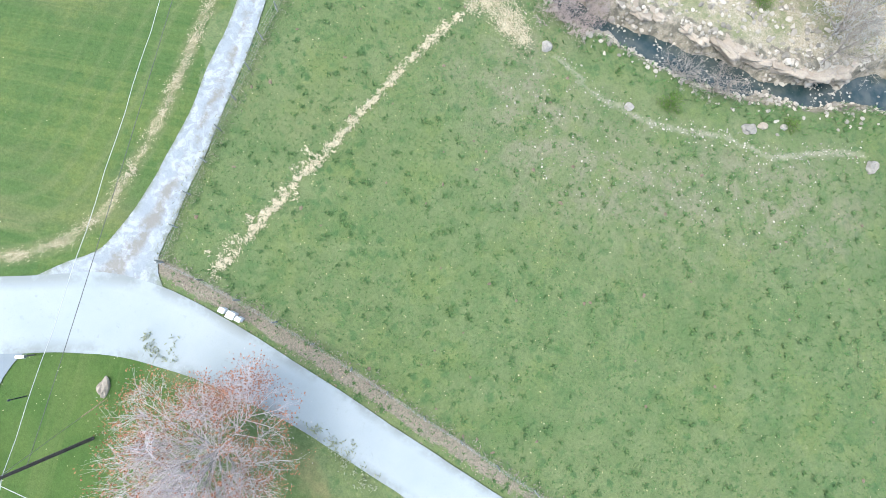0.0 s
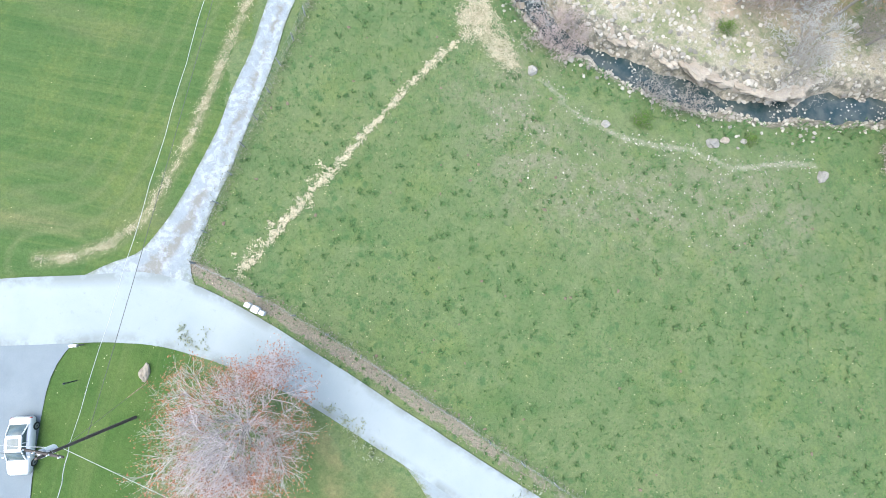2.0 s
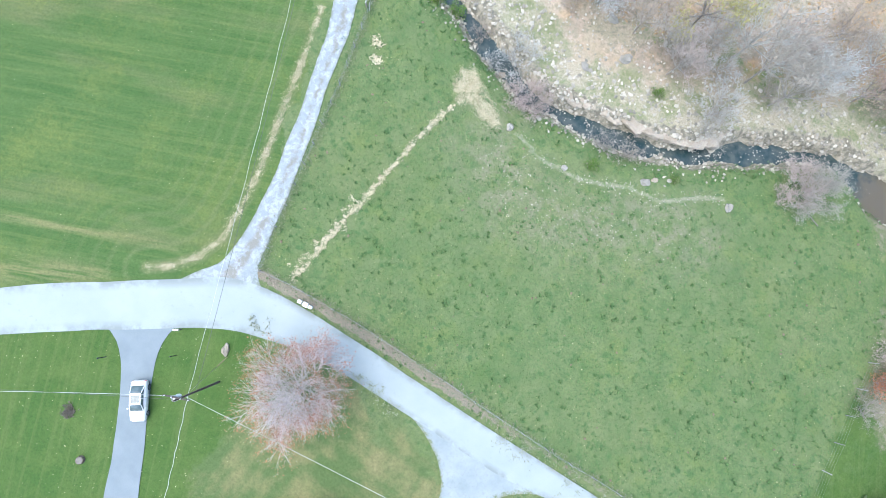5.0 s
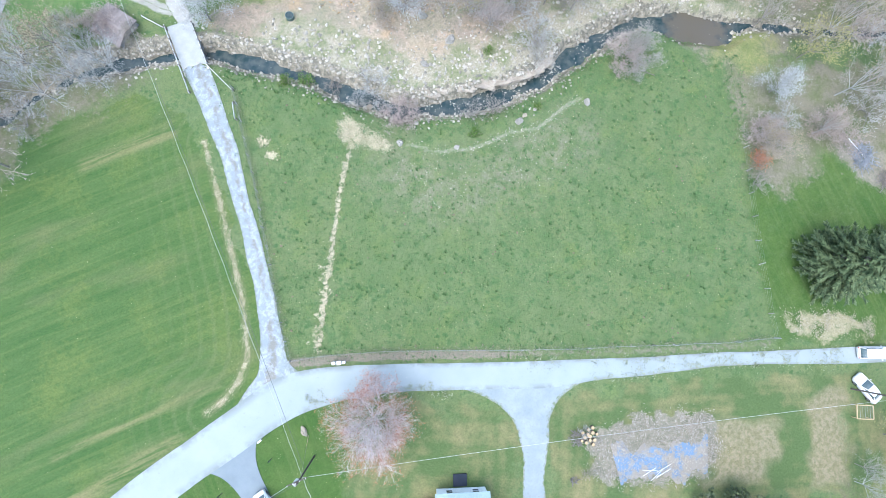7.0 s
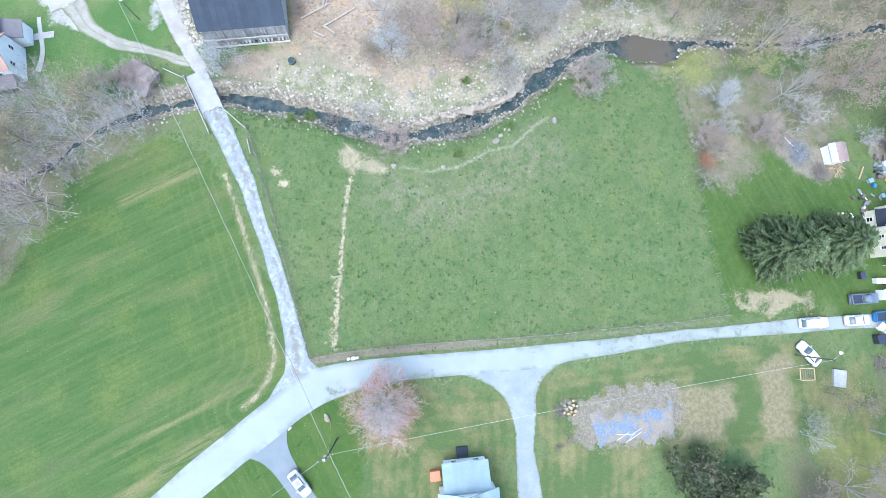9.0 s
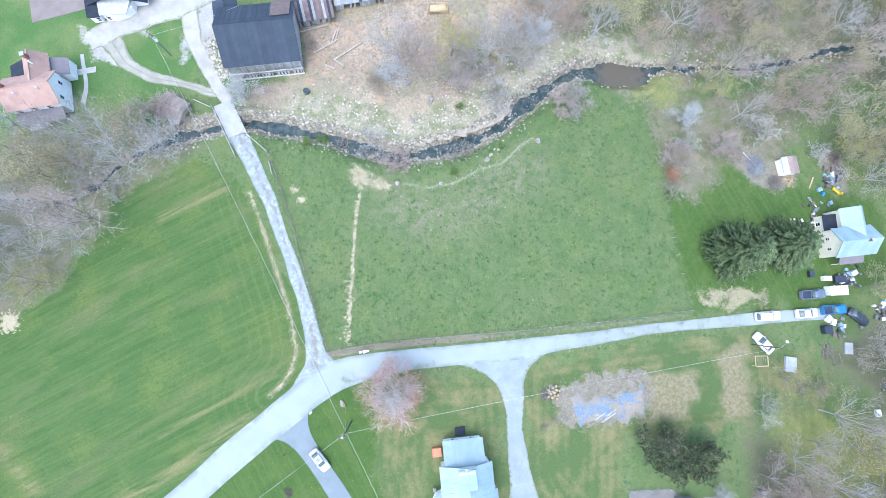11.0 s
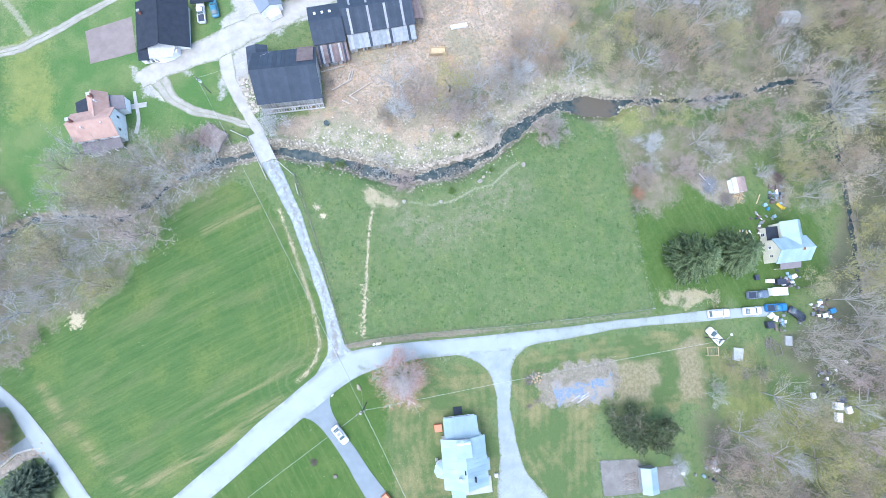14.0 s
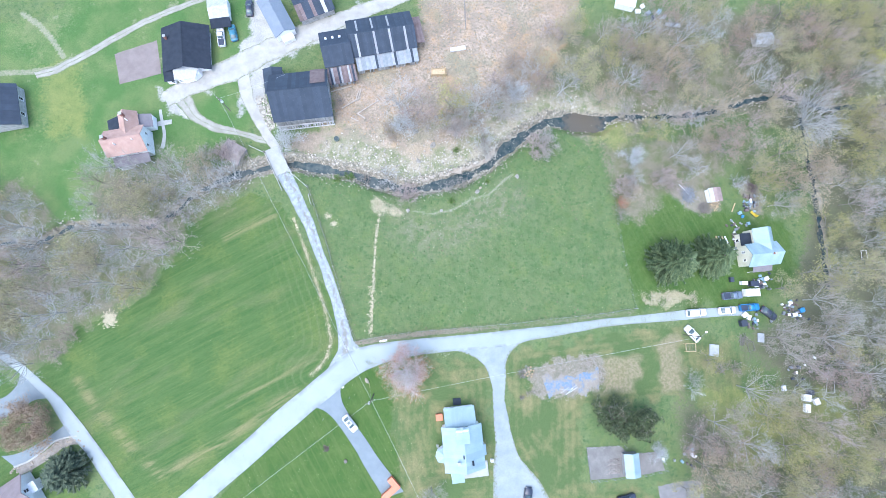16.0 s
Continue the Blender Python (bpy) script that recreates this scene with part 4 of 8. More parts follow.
ROUND_TREE = tree_kind("round", 57, 5.0, 5.2, TWIG_RED, BUD_BROWN, "leaves", 12000, 0.11, loose=0.4, counts=(9, 6, 4, 2), stem=0.12, rise=0.4)
GOLDEN = tree_kind("golden", 55, 5.5, 3.4, TWIG, BUD_BRIGHT, "blossom", 3200, 0.09, loose=0.35, counts=(6, 5, 4, 2), stem=0.15)
IVIED = tree_kind("ivied", 58, 7.5, 5.0, TWIG_MAUVE, IVY, "leaves", 5000, 0.24, loose=0.16, counts=(9, 6, 5, 3), stem=0.15, rise=0.5, thick=0.18)
SHRUB = [tree_kind("shrub", 60 + i, 2.6, 2.3, (TWIG, TWIG_PALE, TWIG_RED)[i], counts=(5, 4, 3, 1), stem=0.08, thick=0.05, stems=2, sprays=700, spray_size=0.032) for i in range(3)]
GREEN_SHRUB = tree_kind("green_shrub", 70, 1.6, 1.5, TWIG, BRIGHT_LEAF, "leaves", 900, 0.1, counts=(5, 5, 4), stem=0.08, thick=0.04, stems=3)
MAPLE = tree_kind("maple", 81, 9.6, 5.9, bark("mauve_twigs", (0.35, 0.31, 0.3), (0.52, 0.47, 0.46), (0.42, 0.37, 0.36)), BUD_RED, "leaves", 12000, 0.07, outer=0.6, loose=0.2, limb=TWIG_PALE, counts=(17, 9, 8, 4), stem=0.28, rise=0.4, thick=0.14, fine=0.009, sprays=15000, spray_size=0.019)
PINE = [conifer_kind("pine", 90, 10.5, 6.3, NEEDLE, 22, 26), conifer_kind("spruce", 91, 8.0, 4.6, NEEDLE_BLUE, 17, 22)]


def plant(kind, name, x, y, size, turn, label, category="tree", group="", tall=1.0):
    ob = thing(name, placed(x, y, turn) @ Matrix.Diagonal((size, size, size * tall, 1)), label, category, group)
    for k, me in kind.items():
        part(k, me, None, ob, "")
    return ob


BARE_LABEL = "leafless grey tree with fine spreading twigs"
BUD_LABEL = "tall tree with a thin haze of spring buds"
FLOWER_LABEL = "small spreading tree covered in white blossom"
SHRUB_LABEL = "bare many-stemmed shrub with thin grey twigs"

plant(MAPLE, "maple_tree", -4.2, -14.7, 0.92, 20, "broad low maple with pale twigs and rusty red buds")
plant(PINE[0], "pine_tree", 60.0, 10.0, 0.88, 0, "large dark green pine with dense layered boughs", tall=1.25)
plant(PINE[0], "pine_tree", 71.61, 11.37, 0.84, 130, "smaller dark pine half hidden beside a larger one", tall=1.0)
plant(PINE[1], "spruce_tree", -79.78, -36.11, 0.98, 40, "dense blue-green spruce beside a curved drive")
plant(IVIED, "ivied_tree", 43.4, -26.6, 0.95, 200, "dark bushy tree overgrown with ivy among bare branches")
plant(IVIED, "ivied_tree", 49.6, -26.9, 0.85, 75, "dark ivy-covered tree grown into its neighbour")
plant(BARE[1], "bare_tree", 42.89, -24.59, 0.75, 80, BARE_LABEL, tall=1.0)

for x, y, size, turn in ((-32.9, 39.4, 1.12, 10), (-4.93, 43.56, 1.1, 70), (23.14, 52.39, 1.1, 120), (52.26, 36.55, 0.95, 150),
                         (54.53, -34.47, 0.75, 220)):
    plant(FLOWERING[turn % 2], "flowering_tree", x, y, size, turn, FLOWER_LABEL, group="flowering trees")

BARE_EAST = ((96.28, -7.69, 1.0, 70, 1), (89.6, -6.93, 0.9, 130, 4), (101.67, -5.23, 1.1, 220, 1), (91.19, -12.85, 0.9, 310, 4), (84.78, -10.68, 0.6, 20, 1), (63.95, -18.07, 0.6, 200, 1), (-49.51, 28.62, 0.95, 40, 0), (-52.84, 25.63, 1.05, 160, 2), (-46.05, 27.94, 0.8, 250, 0), (-48.67, 32.3, 0.75, 300, 2), (7.39, 41.2, 0.85, 60, 3), (-60.4, 30.2, 1.1, 20, 1),
    (-57.72, 15.39, 1.45, 75, 3), (-86.28, 3.41, 1.2, 110, 1), (-75.91, 5.87, 1.15, 200, 4), (-94.71, 19.2, 1.25, 300, 2),
    (-45.39, 30.92, 0.95, 10, 0), (-67.06, 9.64, 1.05, 70, 2), (-91.69, 9.93, 1.3, 250, 3), (1.46, -41.03, 0.8, 100, 1),
    (24.78, 57.06, 0.75, 170, 4), (89.85, 59.36, 1.1, 40, 0))
BARE_WEST = ((51.77, 56.93, 1.2, 85, 0), (14.87, 36.7, 0.7, 15, 1), (86.59, -8.74, 1.5, 45, 1), (99.39, -9, 1.5, 190, 4),
    (63.87, -20.52, 0.6, 280, 2), (76.27, -33.32, 1.3, 25, 2), (118.36, 30.4, 1.2, 145, 0), (65.15, 46.38, 0.8, 175, 3),
    (51.55, 48.85, 0.95, 5, 1), (59.27, 30.56, 0.7, 260, 4), (68.59, -28.09, 1.2, 215, 4), (103.62, -3.56, 1.2, 33, 2),
    (94.13, -14.44, 1.1, 233, 3), (-81.57, 9.8, 1.0, 12, 0))
plant(GREAT, "bare_tree", 102.06, 47.75, 1.35, 30, "great leafless tree with pale spreading limbs", group="bare trees")
for x, y, size, turn, k in BARE_EAST + BARE_WEST:
    plant(BARE[k], "bare_tree", x, y, size, turn, BARE_LABEL, group="bare trees")

plant(ROUND_TREE, "budding_tree", -89.14, -25.83, 1.12, 90, "broad rounded tree thick with brown spring buds")
plant(GOLDEN, "flowering_tree", 128.2, 68.6, 1.0, 20, "tree thick with bright yellow spring flowers")
BUDDING_NORTH = ((101.9, -37.5, 1.35, 40, 2), (74.6, 64.0, 1.1, 300, 0), (56.3, 65.4, 1.0, 200, 0), (90.36, 3.48, 0.9, 50, 0), (58.87, 66.17, 1.2, 10, 0), (72.38, 65.48, 1.1, 60, 0), (70.14, 40.86, 1.0, 120, 1), (93.45, 38.85, 1.5, 170, 0),
    (86.3, 29.46, 1.1, 220, 2), (99.79, 7.75, 1.5, 15, 2), (106.99, -35.36, 1.2, 75, 0), (93.85, -35.9, 1.2, 140, 1),
    (50.27, 26.85, 0.75, 30, 1))
BUDDING_SOUTH = ((128.84, 71.64, 1.2, 100, 0), (73.74, -39.92, 1.2, 190, 1), (87.16, -42.05, 1.3, 250, 0), (-63.65, 26.14, 1.0, 310, 0),
    (-94.51, 4.77, 1.2, 45, 0), (106.85, 19.61, 1.1, 66, 2), (28.71, 62.71, 0.8, 130, 1), (68.78, -13.89, 0.75, 77, 2),
    (109.42, 67.46, 1.2, 18, 2), (61.31, -43.4, 0.9, 99, 2))
for x, y, size, turn, k in BUDDING_NORTH + BUDDING_SOUTH:
    plant(BUDDING[k], "budding_tree", x, y, size, turn, BUD_LABEL, group="budding trees")

for x, y, size, turn, k in ((30.16, 40.16, 1.75, 10, 1), (28.77, 39.34, 1.5, 140, 0), (-49.14, 37.47, 1.0, 20, 0), (-47.29, 35.99, 0.8, 70, 0), (-53.01, 36.84, 1.1, 120, 1), (-43.82, 36.44, 0.8, 10, 1), (-4.3, 26.6, 1.4, 60, 0), (6.88, 44.13, 1.7, 100, 1), (-8.39, 43.05, 1.3, 30, 1), (22.07, 53.1, 1.8, 200, 1), (50.69, 29.16, 1.5, 300, 0), (60.67, 31.16, 1.5, 45, 0)):
    plant(THICKET[k], "shrub", x, y, size, turn, "dense rounded bush of pinkish grey twigs", "shrub", "bare shrubs")
SHRUBS_CREEK = ((-8.38, 30.13, 1.6, 100, 1), (6, 28.58, 1.05, 200, 0), (9.1, 29.37, 1.0, 250, 0),
    (-14.07, 31.11, 0.8, 60, 0), (-10.27, 28.25, 0.8, 160, 1), (-85.44, -10.16, 1.1, 30, 2), (-47.34, 38.93, 1.1, 50, 2),
    (48.71, 29.25, 1.2, 80, 2), (63.91, 29.6, 1.3, 140, 2), (27.5, 37.09, 0.7, 20, 2), (8.38, 43.27, 1.1, 300, 0))
SHRUBS_WOOD = ((12.3, 45.57, 1.2, 330, 1), (19.24, 47, 1.1, 15, 0), (15.2, 40.59, 0.9, 115, 0), (94.14, 30.51, 1.2, 222, 0),
    (51.93, 30.82, 1.4, 50, 1), (49.17, 21.63, 1.0, 90, 0), (-63.47, 26.12, 1.5, 10, 1), (-75.58, 23.53, 1.4, 190, 0),
    (-56.37, 21.9, 1.4, 70, 1), (23.49, -15.15, 0.5, 70, 1), (24.21, -20.62, 0.4, 10, 0), (76.18, -15.69, 1.1, 160, 0))
for x, y, size, turn, k in SHRUBS_CREEK + SHRUBS_WOOD:
    plant(SHRUB[k], "shrub", x, y, size, turn, SHRUB_LABEL, "shrub", "bare shrubs")

RUST_SHRUB = tree_kind("rust_shrub", 71, 1.8, 1.4, TWIG_RED, BUD_RED, "leaves", 900, 0.08, counts=(5, 5, 4), stem=0.08, thick=0.04, stems=3)
plant(RUST_SHRUB, "shrub", 49.42, 25.28, 1.1, 10, "low shrub thick with rusty red buds", "shrub")
for x, y, size, turn in ((-50.67, 35.64, 0.9, 30), (-18.08, 31.44, 0.9, 10), (-21.11, 30.89, 0.7, 90), (7.95, 38.15, 0.55, 40), (6.57, 25.21, 0.6, 70), (15.64, 30.16, 0.4, 20)):
    plant(GREEN_SHRUB, "green_shrub", x, y, size, turn, "low rounded shrub with fresh green leaves", "shrub", "green shrubs")

GROVE = [(52.6, 44), (67.2, 47.7), (82.3, 50.1), (105.9, 53.3), (105.8, 31.2), (96.3, 20.8), (81.4, 29.6), (81, 39.6), (65.8, 34.4), (55, 35.6)]
THORN = [(-7.1, 47.1), (7.1, 51.1), (18.9, 57.7), (30, 71.2), (44.2, 73.7), (37, 60), (27.5, 51.7), (15.6, 46), (1.4, 42.7)]
SLOPE = [(-10.1, 48.5), (1.6, 50.1), (15.6, 51.9), (26.9, 52.6), (21.4, 42.3), (9.4, 37.6), (-4, 38.2)]
# Trees of the woods beyond the ones told apart.
rng = random.Random(5)
CLEAR = [(62.3, -7.3), (93.8, -7.8), (92.4, -21.9), (75.1, -19.9), (61.4, -22.1)]
STOOD = [(o.matrix_basis.translation.x, o.matrix_basis.translation.y) for o in scene.objects if o.parent is None and "tree" in o.name]
for outline, gap, many, bare, buds in ((SLOPE, 3.6, 8, 0.75, 0.8), (GROVE, 4.0, 20, 0.3, 0.9), (WOODS[0], 4.0, 62, 0.62, 0.94), (THORN, 3.4, 13, 0.6, 0.75), (WOODS[1], 4.5, 165, 0.4, 0.93)):
    xs, ys = [p[0] for p in outline], [p[1] for p in outline]
    made = tries = 0
    while made < many and tries < 4000:
        tries += 1
        x, y = rng.uniform(max(min(xs), -118), min(max(xs), 136)), rng.uniform(max(min(ys), -56), min(max(ys), 94))
        if inside(np.array([x]), np.array([y]), outline, 0.1)[0] < 0.5 or inside(np.array([x]), np.array([y]), CLEAR, 0.1)[0] > 0.5:
            continue
        if min(chain_distance(np.array([x]), np.array([y]), c)[0][0] for c in (DITCH, CREEK_EAST, CREEK_WEST)) < 1.3 or chain_distance(np.array([x]), np.array([y]), CREEK)[0][0] < 3.0:
            continue
        if any(math.hypot(x - a, y - b) < gap for a, b in STOOD) or math.hypot(x - 102.0, y - 47.8) < 9.0:
            continue
        STOOD.append((x, y))
        made += 1
        size, turn, sort = rng.uniform(0.8, 1.45), rng.uniform(0, 360), rng.random()
        if sort < bare:
            plant(rng.choice(BARE[:3] if outline in (WOODS[0], SLOPE, THORN) else BARE), "bare_tree", x, y, size, turn, BARE_LABEL, group="bare trees")
        elif sort < buds:
            plant(rng.choice(BUDDING), "budding_tree", x, y, size, turn, BUD_LABEL, group="budding trees")
        else:
            plant(rng.choice(SHRUB), "shrub", x, y, size * 1.3, turn, SHRUB_LABEL, "shrub", "bare shrubs")

# ---- buildings ----
BLACK_ROOF = speckled("dark_metal_roof", (0.024, 0.035, 0.052), (0.038, 0.052, 0.073), 0.5, 7, 0.7, 0.004, 0.0, 0.4, 0.25)
RUST_ROOF = speckled("rusty_roof_sheets", (0.095, 0.064, 0.06), (0.17, 0.135, 0.13), 0.9, 8, 0.8, 0.006, 0.0, 0.4)
PALE_SHEET = speckled("clear_roof_sheet", (0.27, 0.28, 0.28), (0.38, 0.39, 0.39), 1.6, 8, 0.5, 0.004, 0.0, 0.3)
BLUE_ROOF = speckled("pale_blue_metal_roof", (0.175, 0.25, 0.272), (0.25, 0.33, 0.35), 0.35, 6, 0.5, 0.004, 0.0, 0.22)
PINK_SHINGLE = speckled("weathered_red_shingles", (0.27, 0.17, 0.135), (0.36, 0.245, 0.2), 0.8, 14, 0.9, 0.01, 0.0, 0.2)
GREY_SHINGLE = speckled("grey_shingles", (0.13, 0.12, 0.13), (0.17, 0.155, 0.165), 0.8, 14, 0.9, 0.01, 0.0, 0.2)
DARK_SHINGLE = speckled("dark_shingles", (0.016, 0.022, 0.032), (0.028, 0.034, 0.046), 0.8, 14, 0.9, 0.01, 0.0, 0.2, 0.2)
WHITE_WALL = speckled("white_siding", (0.68, 0.68, 0.67), (0.78, 0.78, 0.77), 0.7, 12, 0.7)
YELLOW_WALL = speckled("yellow_siding", (0.56, 0.53, 0.4), (0.66, 0.63, 0.5), 0.7, 12, 0.7)
BOARD = speckled("weathered_boards", (0.25, 0.25, 0.24), (0.44, 0.435, 0.42), 1.5, 18, 0.9, 0.01, 0.0, 0.6)
STONE = speckled("pale_stone", (0.2, 0.18, 0.15), (0.3, 0.27, 0.22), 1.5, 9, 0.9, 0.02, 0.0, 0.5)
CONCRETE = speckled("pale_concrete", (0.24, 0.245, 0.232), (0.31, 0.315, 0.3), 0.8, 14, 0.9)
BRICK = speckled("brick_red", (0.17, 0.07, 0.05), (0.24, 0.11, 0.08), 3, 20, 0.9)
DARK_GLASS = speckled("dark_window_glass", (0.012, 0.014, 0.017), (0.02, 0.022, 0.026), 1, 5, 0.12, 0.0)
GREY_SHEET = speckled("dull_grey_roof_sheet", (0.14, 0.165, 0.18), (0.23, 0.25, 0.26), 1.3, 8, 0.6, 0.004, 0.0, 0.45)
STRIP = speckled("dusty_clear_strip", (0.17, 0.18, 0.185), (0.27, 0.28, 0.285), 1.2, 8, 0.6, 0.004, 0.0, 0.35)
TRIM = speckled("white_trim", (0.6, 0.6, 0.6), (0.7, 0.7, 0.7), 2, 20, 0.6)
ORANGE = speckled("orange_paint", (0.42, 0.13, 0.06), (0.5, 0.17, 0.09), 2, 20, 0.6)
STEEL = speckled("galvanised_steel", (0.2, 0.21, 0.22), (0.3, 0.31, 0.32), 3, 20, 0.4, 0.002, 0.7)
TIMBER = speckled("grey_timber", (0.12, 0.105, 0.09), (0.22, 0.2, 0.18), 3, 25, 0.9, 0.01, 0.0, 0.5)
POLE_WOOD = speckled("dark_pole_wood", (0.05, 0.04, 0.035), (0.09, 0.075, 0.065), 3, 25, 0.9)
NEW_WOOD = speckled("fresh_cut_wood", (0.34, 0.25, 0.14), (0.44, 0.33, 0.2), 3, 25, 0.85)


def slab(corners, thick):
    """A flat piece over four corners, thickened downwards."""
    c = [Vector(p) for p in corners]
    n = (c[1] - c[0]).cross(c[3] - c[0]).normalized()
    n = n if n.z > 0 else -n
    bm = bmesh.new()
    hi = [bm.verts.new(p) for p in c]
    lo = [bm.verts.new(p - n * thick) for p in c]
    bm.faces.new(hi), bm.faces.new(lo[::-1])
    for i in range(4):
        bm.faces.new((lo[i], lo[(i + 1) % 4], hi[(i + 1) % 4], hi[i]))
    bmesh.ops.recalc_face_normals(bm, faces=bm.faces[:])
    return bm


def roof_slope(parent, eave_a, eave_b, top_b, top_a, material, sheets=0, label="", odd=None):
    """One slope of a roof, laid with sheets side by side; odd gives another material to some of them."""
    a, b, c, d = (Vector(p) for p in (eave_a, eave_b, top_b, top_a))
    roof = part("roof", slab((a, b, c, d), 0.1), material, parent, label)
    n = (b - a).cross(d - a).normalized()
    n = n if n.z > 0 else -n
    for i in range(sheets):
        u, v = (i + 0.02) / sheets, (i + 0.97) / sheets
        lift = n * (0.03 + 0.012 * (i % 2))
        part("roof_sheet", slab((a.lerp(b, u) + lift, a.lerp(b, v) + lift, d.lerp(c, v) + lift, d.lerp(c, u) + lift), 0.026),
             (odd or {}).get(i, material), roof)
    return roof


def gable_walls(parent, x0, y0, x1, y1, eave, ridge, material, along="x"):
    """Walls with a gable at each end, as one mesh."""
    bm = bmesh.new()
    if along == "x":
        ym = (y0 + y1) / 2
        ends = [[(x, y0, 0), (x, y1, 0), (x, y1, eave), (x, ym, ridge), (x, y0, eave)] for x in (x0, x1)]
    else:
        xm = (x0 + x1) / 2
        ends = [[(x0, y, 0), (x1, y, 0), (x1, y, eave), (xm, y, ridge), (x0, y, eave)] for y in (y0, y1)]
    a, b = ([bm.verts.new(Vector(p) - Vector((0, 0, 0.6 if p[2] == 0 else 0))) for p in e] for e in ends)
    bm.faces.new(a), bm.faces.new(b[::-1])
    for i in range(5):
        bm.faces.new((a[i], b[i], b[(i + 1) % 5], a[(i + 1) % 5]))
    bmesh.ops.recalc_face_normals(bm, faces=bm.faces[:])
    return part("wall", bm, material, parent)


def gable_roof(parent, x0, y0, x1, y1, eave, ridge, material, along="x", over=0.35, sheets=0, label="", odd=None):
    """Two slopes and a ridge cap over gable walls."""
    if along == "x":
        ym, run = (y0 + y1) / 2, (y1 - y0) / 2
        drop = (ridge - eave) / run * over
        roof_slope(parent, (x0 - over, y0 - over, eave - drop + 0.12), (x1 + over, y0 - over, eave - drop + 0.12), (x1 + over, ym, ridge + 0.12), (x0 - over, ym, ridge + 0.12), material, sheets, label, odd)
        roof_slope(parent, (x1 + over, y1 + over, eave - drop + 0.12), (x0 - over, y1 + over, eave - drop + 0.12), (x0 - over, ym, ridge + 0.12), (x1 + over, ym, ridge + 0.12), material, sheets, label)
        part("ridge_cap", box(bmesh.new(), x0 - over, ym - 0.12, ridge + 0.1, x1 + over, ym + 0.12, ridge + 0.19, 0.02), material, parent)
    else:
        xm, run = (x0 + x1) / 2, (x1 - x0) / 2
        drop = (ridge - eave) / run * over
        roof_slope(parent, (x0 - over, y1 + over, eave - drop + 0.12), (x0 - over, y0 - over, eave - drop + 0.12), (xm, y0 - over, ridge + 0.12), (xm, y1 + over, ridge + 0.12), material, sheets, label, odd)
        roof_slope(parent, (x1 + over, y0 - over, eave - drop + 0.12), (x1 + over, y1 + over, eave - drop + 0.12), (xm, y1 + over, ridge + 0.12), (xm, y0 - over, ridge + 0.12), material, sheets, label)
        part("ridge_cap", box(bmesh.new(), xm - 0.12, y0 - over, ridge + 0.1, xm + 0.12, y1 + over, ridge + 0.19, 0.02), material, parent)


def window(parent, x, y, z, facing, wide=0.9, high=1.3):
    """A window with frame, sill and two panes, on a wall that faces that way (degrees from +x)."""
    m = Matrix.Translation((x, y, z)) @ Matrix.Rotation(radians(facing), 4, "Z")
    def bar(y0, z0, y1, z1, x0=-0.05, x1=0.06):
        bm = box(bmesh.new(), x0, y0, z0, x1, y1, z1)
        bmesh.ops.transform(bm, matrix=m, verts=bm.verts[:])
        return bm
    bm = bmesh.new()
    for y0, z0, y1, z1 in ((-wide / 2, 0, -wide / 2 + 0.08, high), (wide / 2 - 0.08, 0, wide / 2, high), (-wide / 2 + 0.08, 0, wide / 2 - 0.08, 0.08),
                           (-wide / 2 + 0.08, high - 0.08, wide / 2 - 0.08, high), (-wide / 2 + 0.08, high / 2 - 0.03, wide / 2 - 0.08, high / 2 + 0.03)):
        box(bm, -0.05, y0, z0, 0.06, y1, z1)
    bmesh.ops.transform(bm, matrix=m, verts=bm.verts[:])
    w = part("window", bm, TRIM, parent, "white-framed sash window")
    part("pane", bar(-wide / 2 + 0.08, 0.08, wide / 2 - 0.08, high / 2 - 0.03, -0.05, 0.02), DARK_GLASS, w)
    part("pane", bar(-wide / 2 + 0.08, high / 2 + 0.03, wide / 2 - 0.08, high - 0.08, -0.05, 0.02), DARK_GLASS, w)
    part("sill", bar(-wide / 2 - 0.06, -0.07, wide / 2 + 0.06, 0.0, -0.05, 0.13), TRIM, w)


def door(parent, x, y, z, facing, material, wide=0.95, high=2.05):
    m = Matrix.Translation((x, y, z)) @ Matrix.Rotation(radians(facing), 4, "Z")
    bm = box(bmesh.new(), -0.04, -wide / 2, 0, 0.05, wide / 2, high, 0.01)
    bmesh.ops.transform(bm, matrix=m, verts=bm.verts[:])
    d = part("door", bm, material, parent)
    bm = box(bmesh.new(), 0.05, wide / 2 - 0.14, 0.95, 0.1, wide / 2 - 0.06, 1.05, 0.01)
    bmesh.ops.transform(bm, matrix=m, verts=bm.verts[:])
    part("handle", bm, STEEL, d)


def chimney(parent, x, y, z, top, material=BRICK, wide=0.6):
    c = part("chimney", box(bmesh.new(), x - wide / 2, y - wide / 2, z, x + wide / 2, y + wide / 2, top, 0.02), material, parent)
    part("chimney_cap", box(bmesh.new(), x - wide / 2 - 0.08, y - wide / 2 - 0.08, top, x + wide / 2 + 0.08, y + wide / 2 + 0.08, top + 0.1, 0.02), CONCRETE, c)


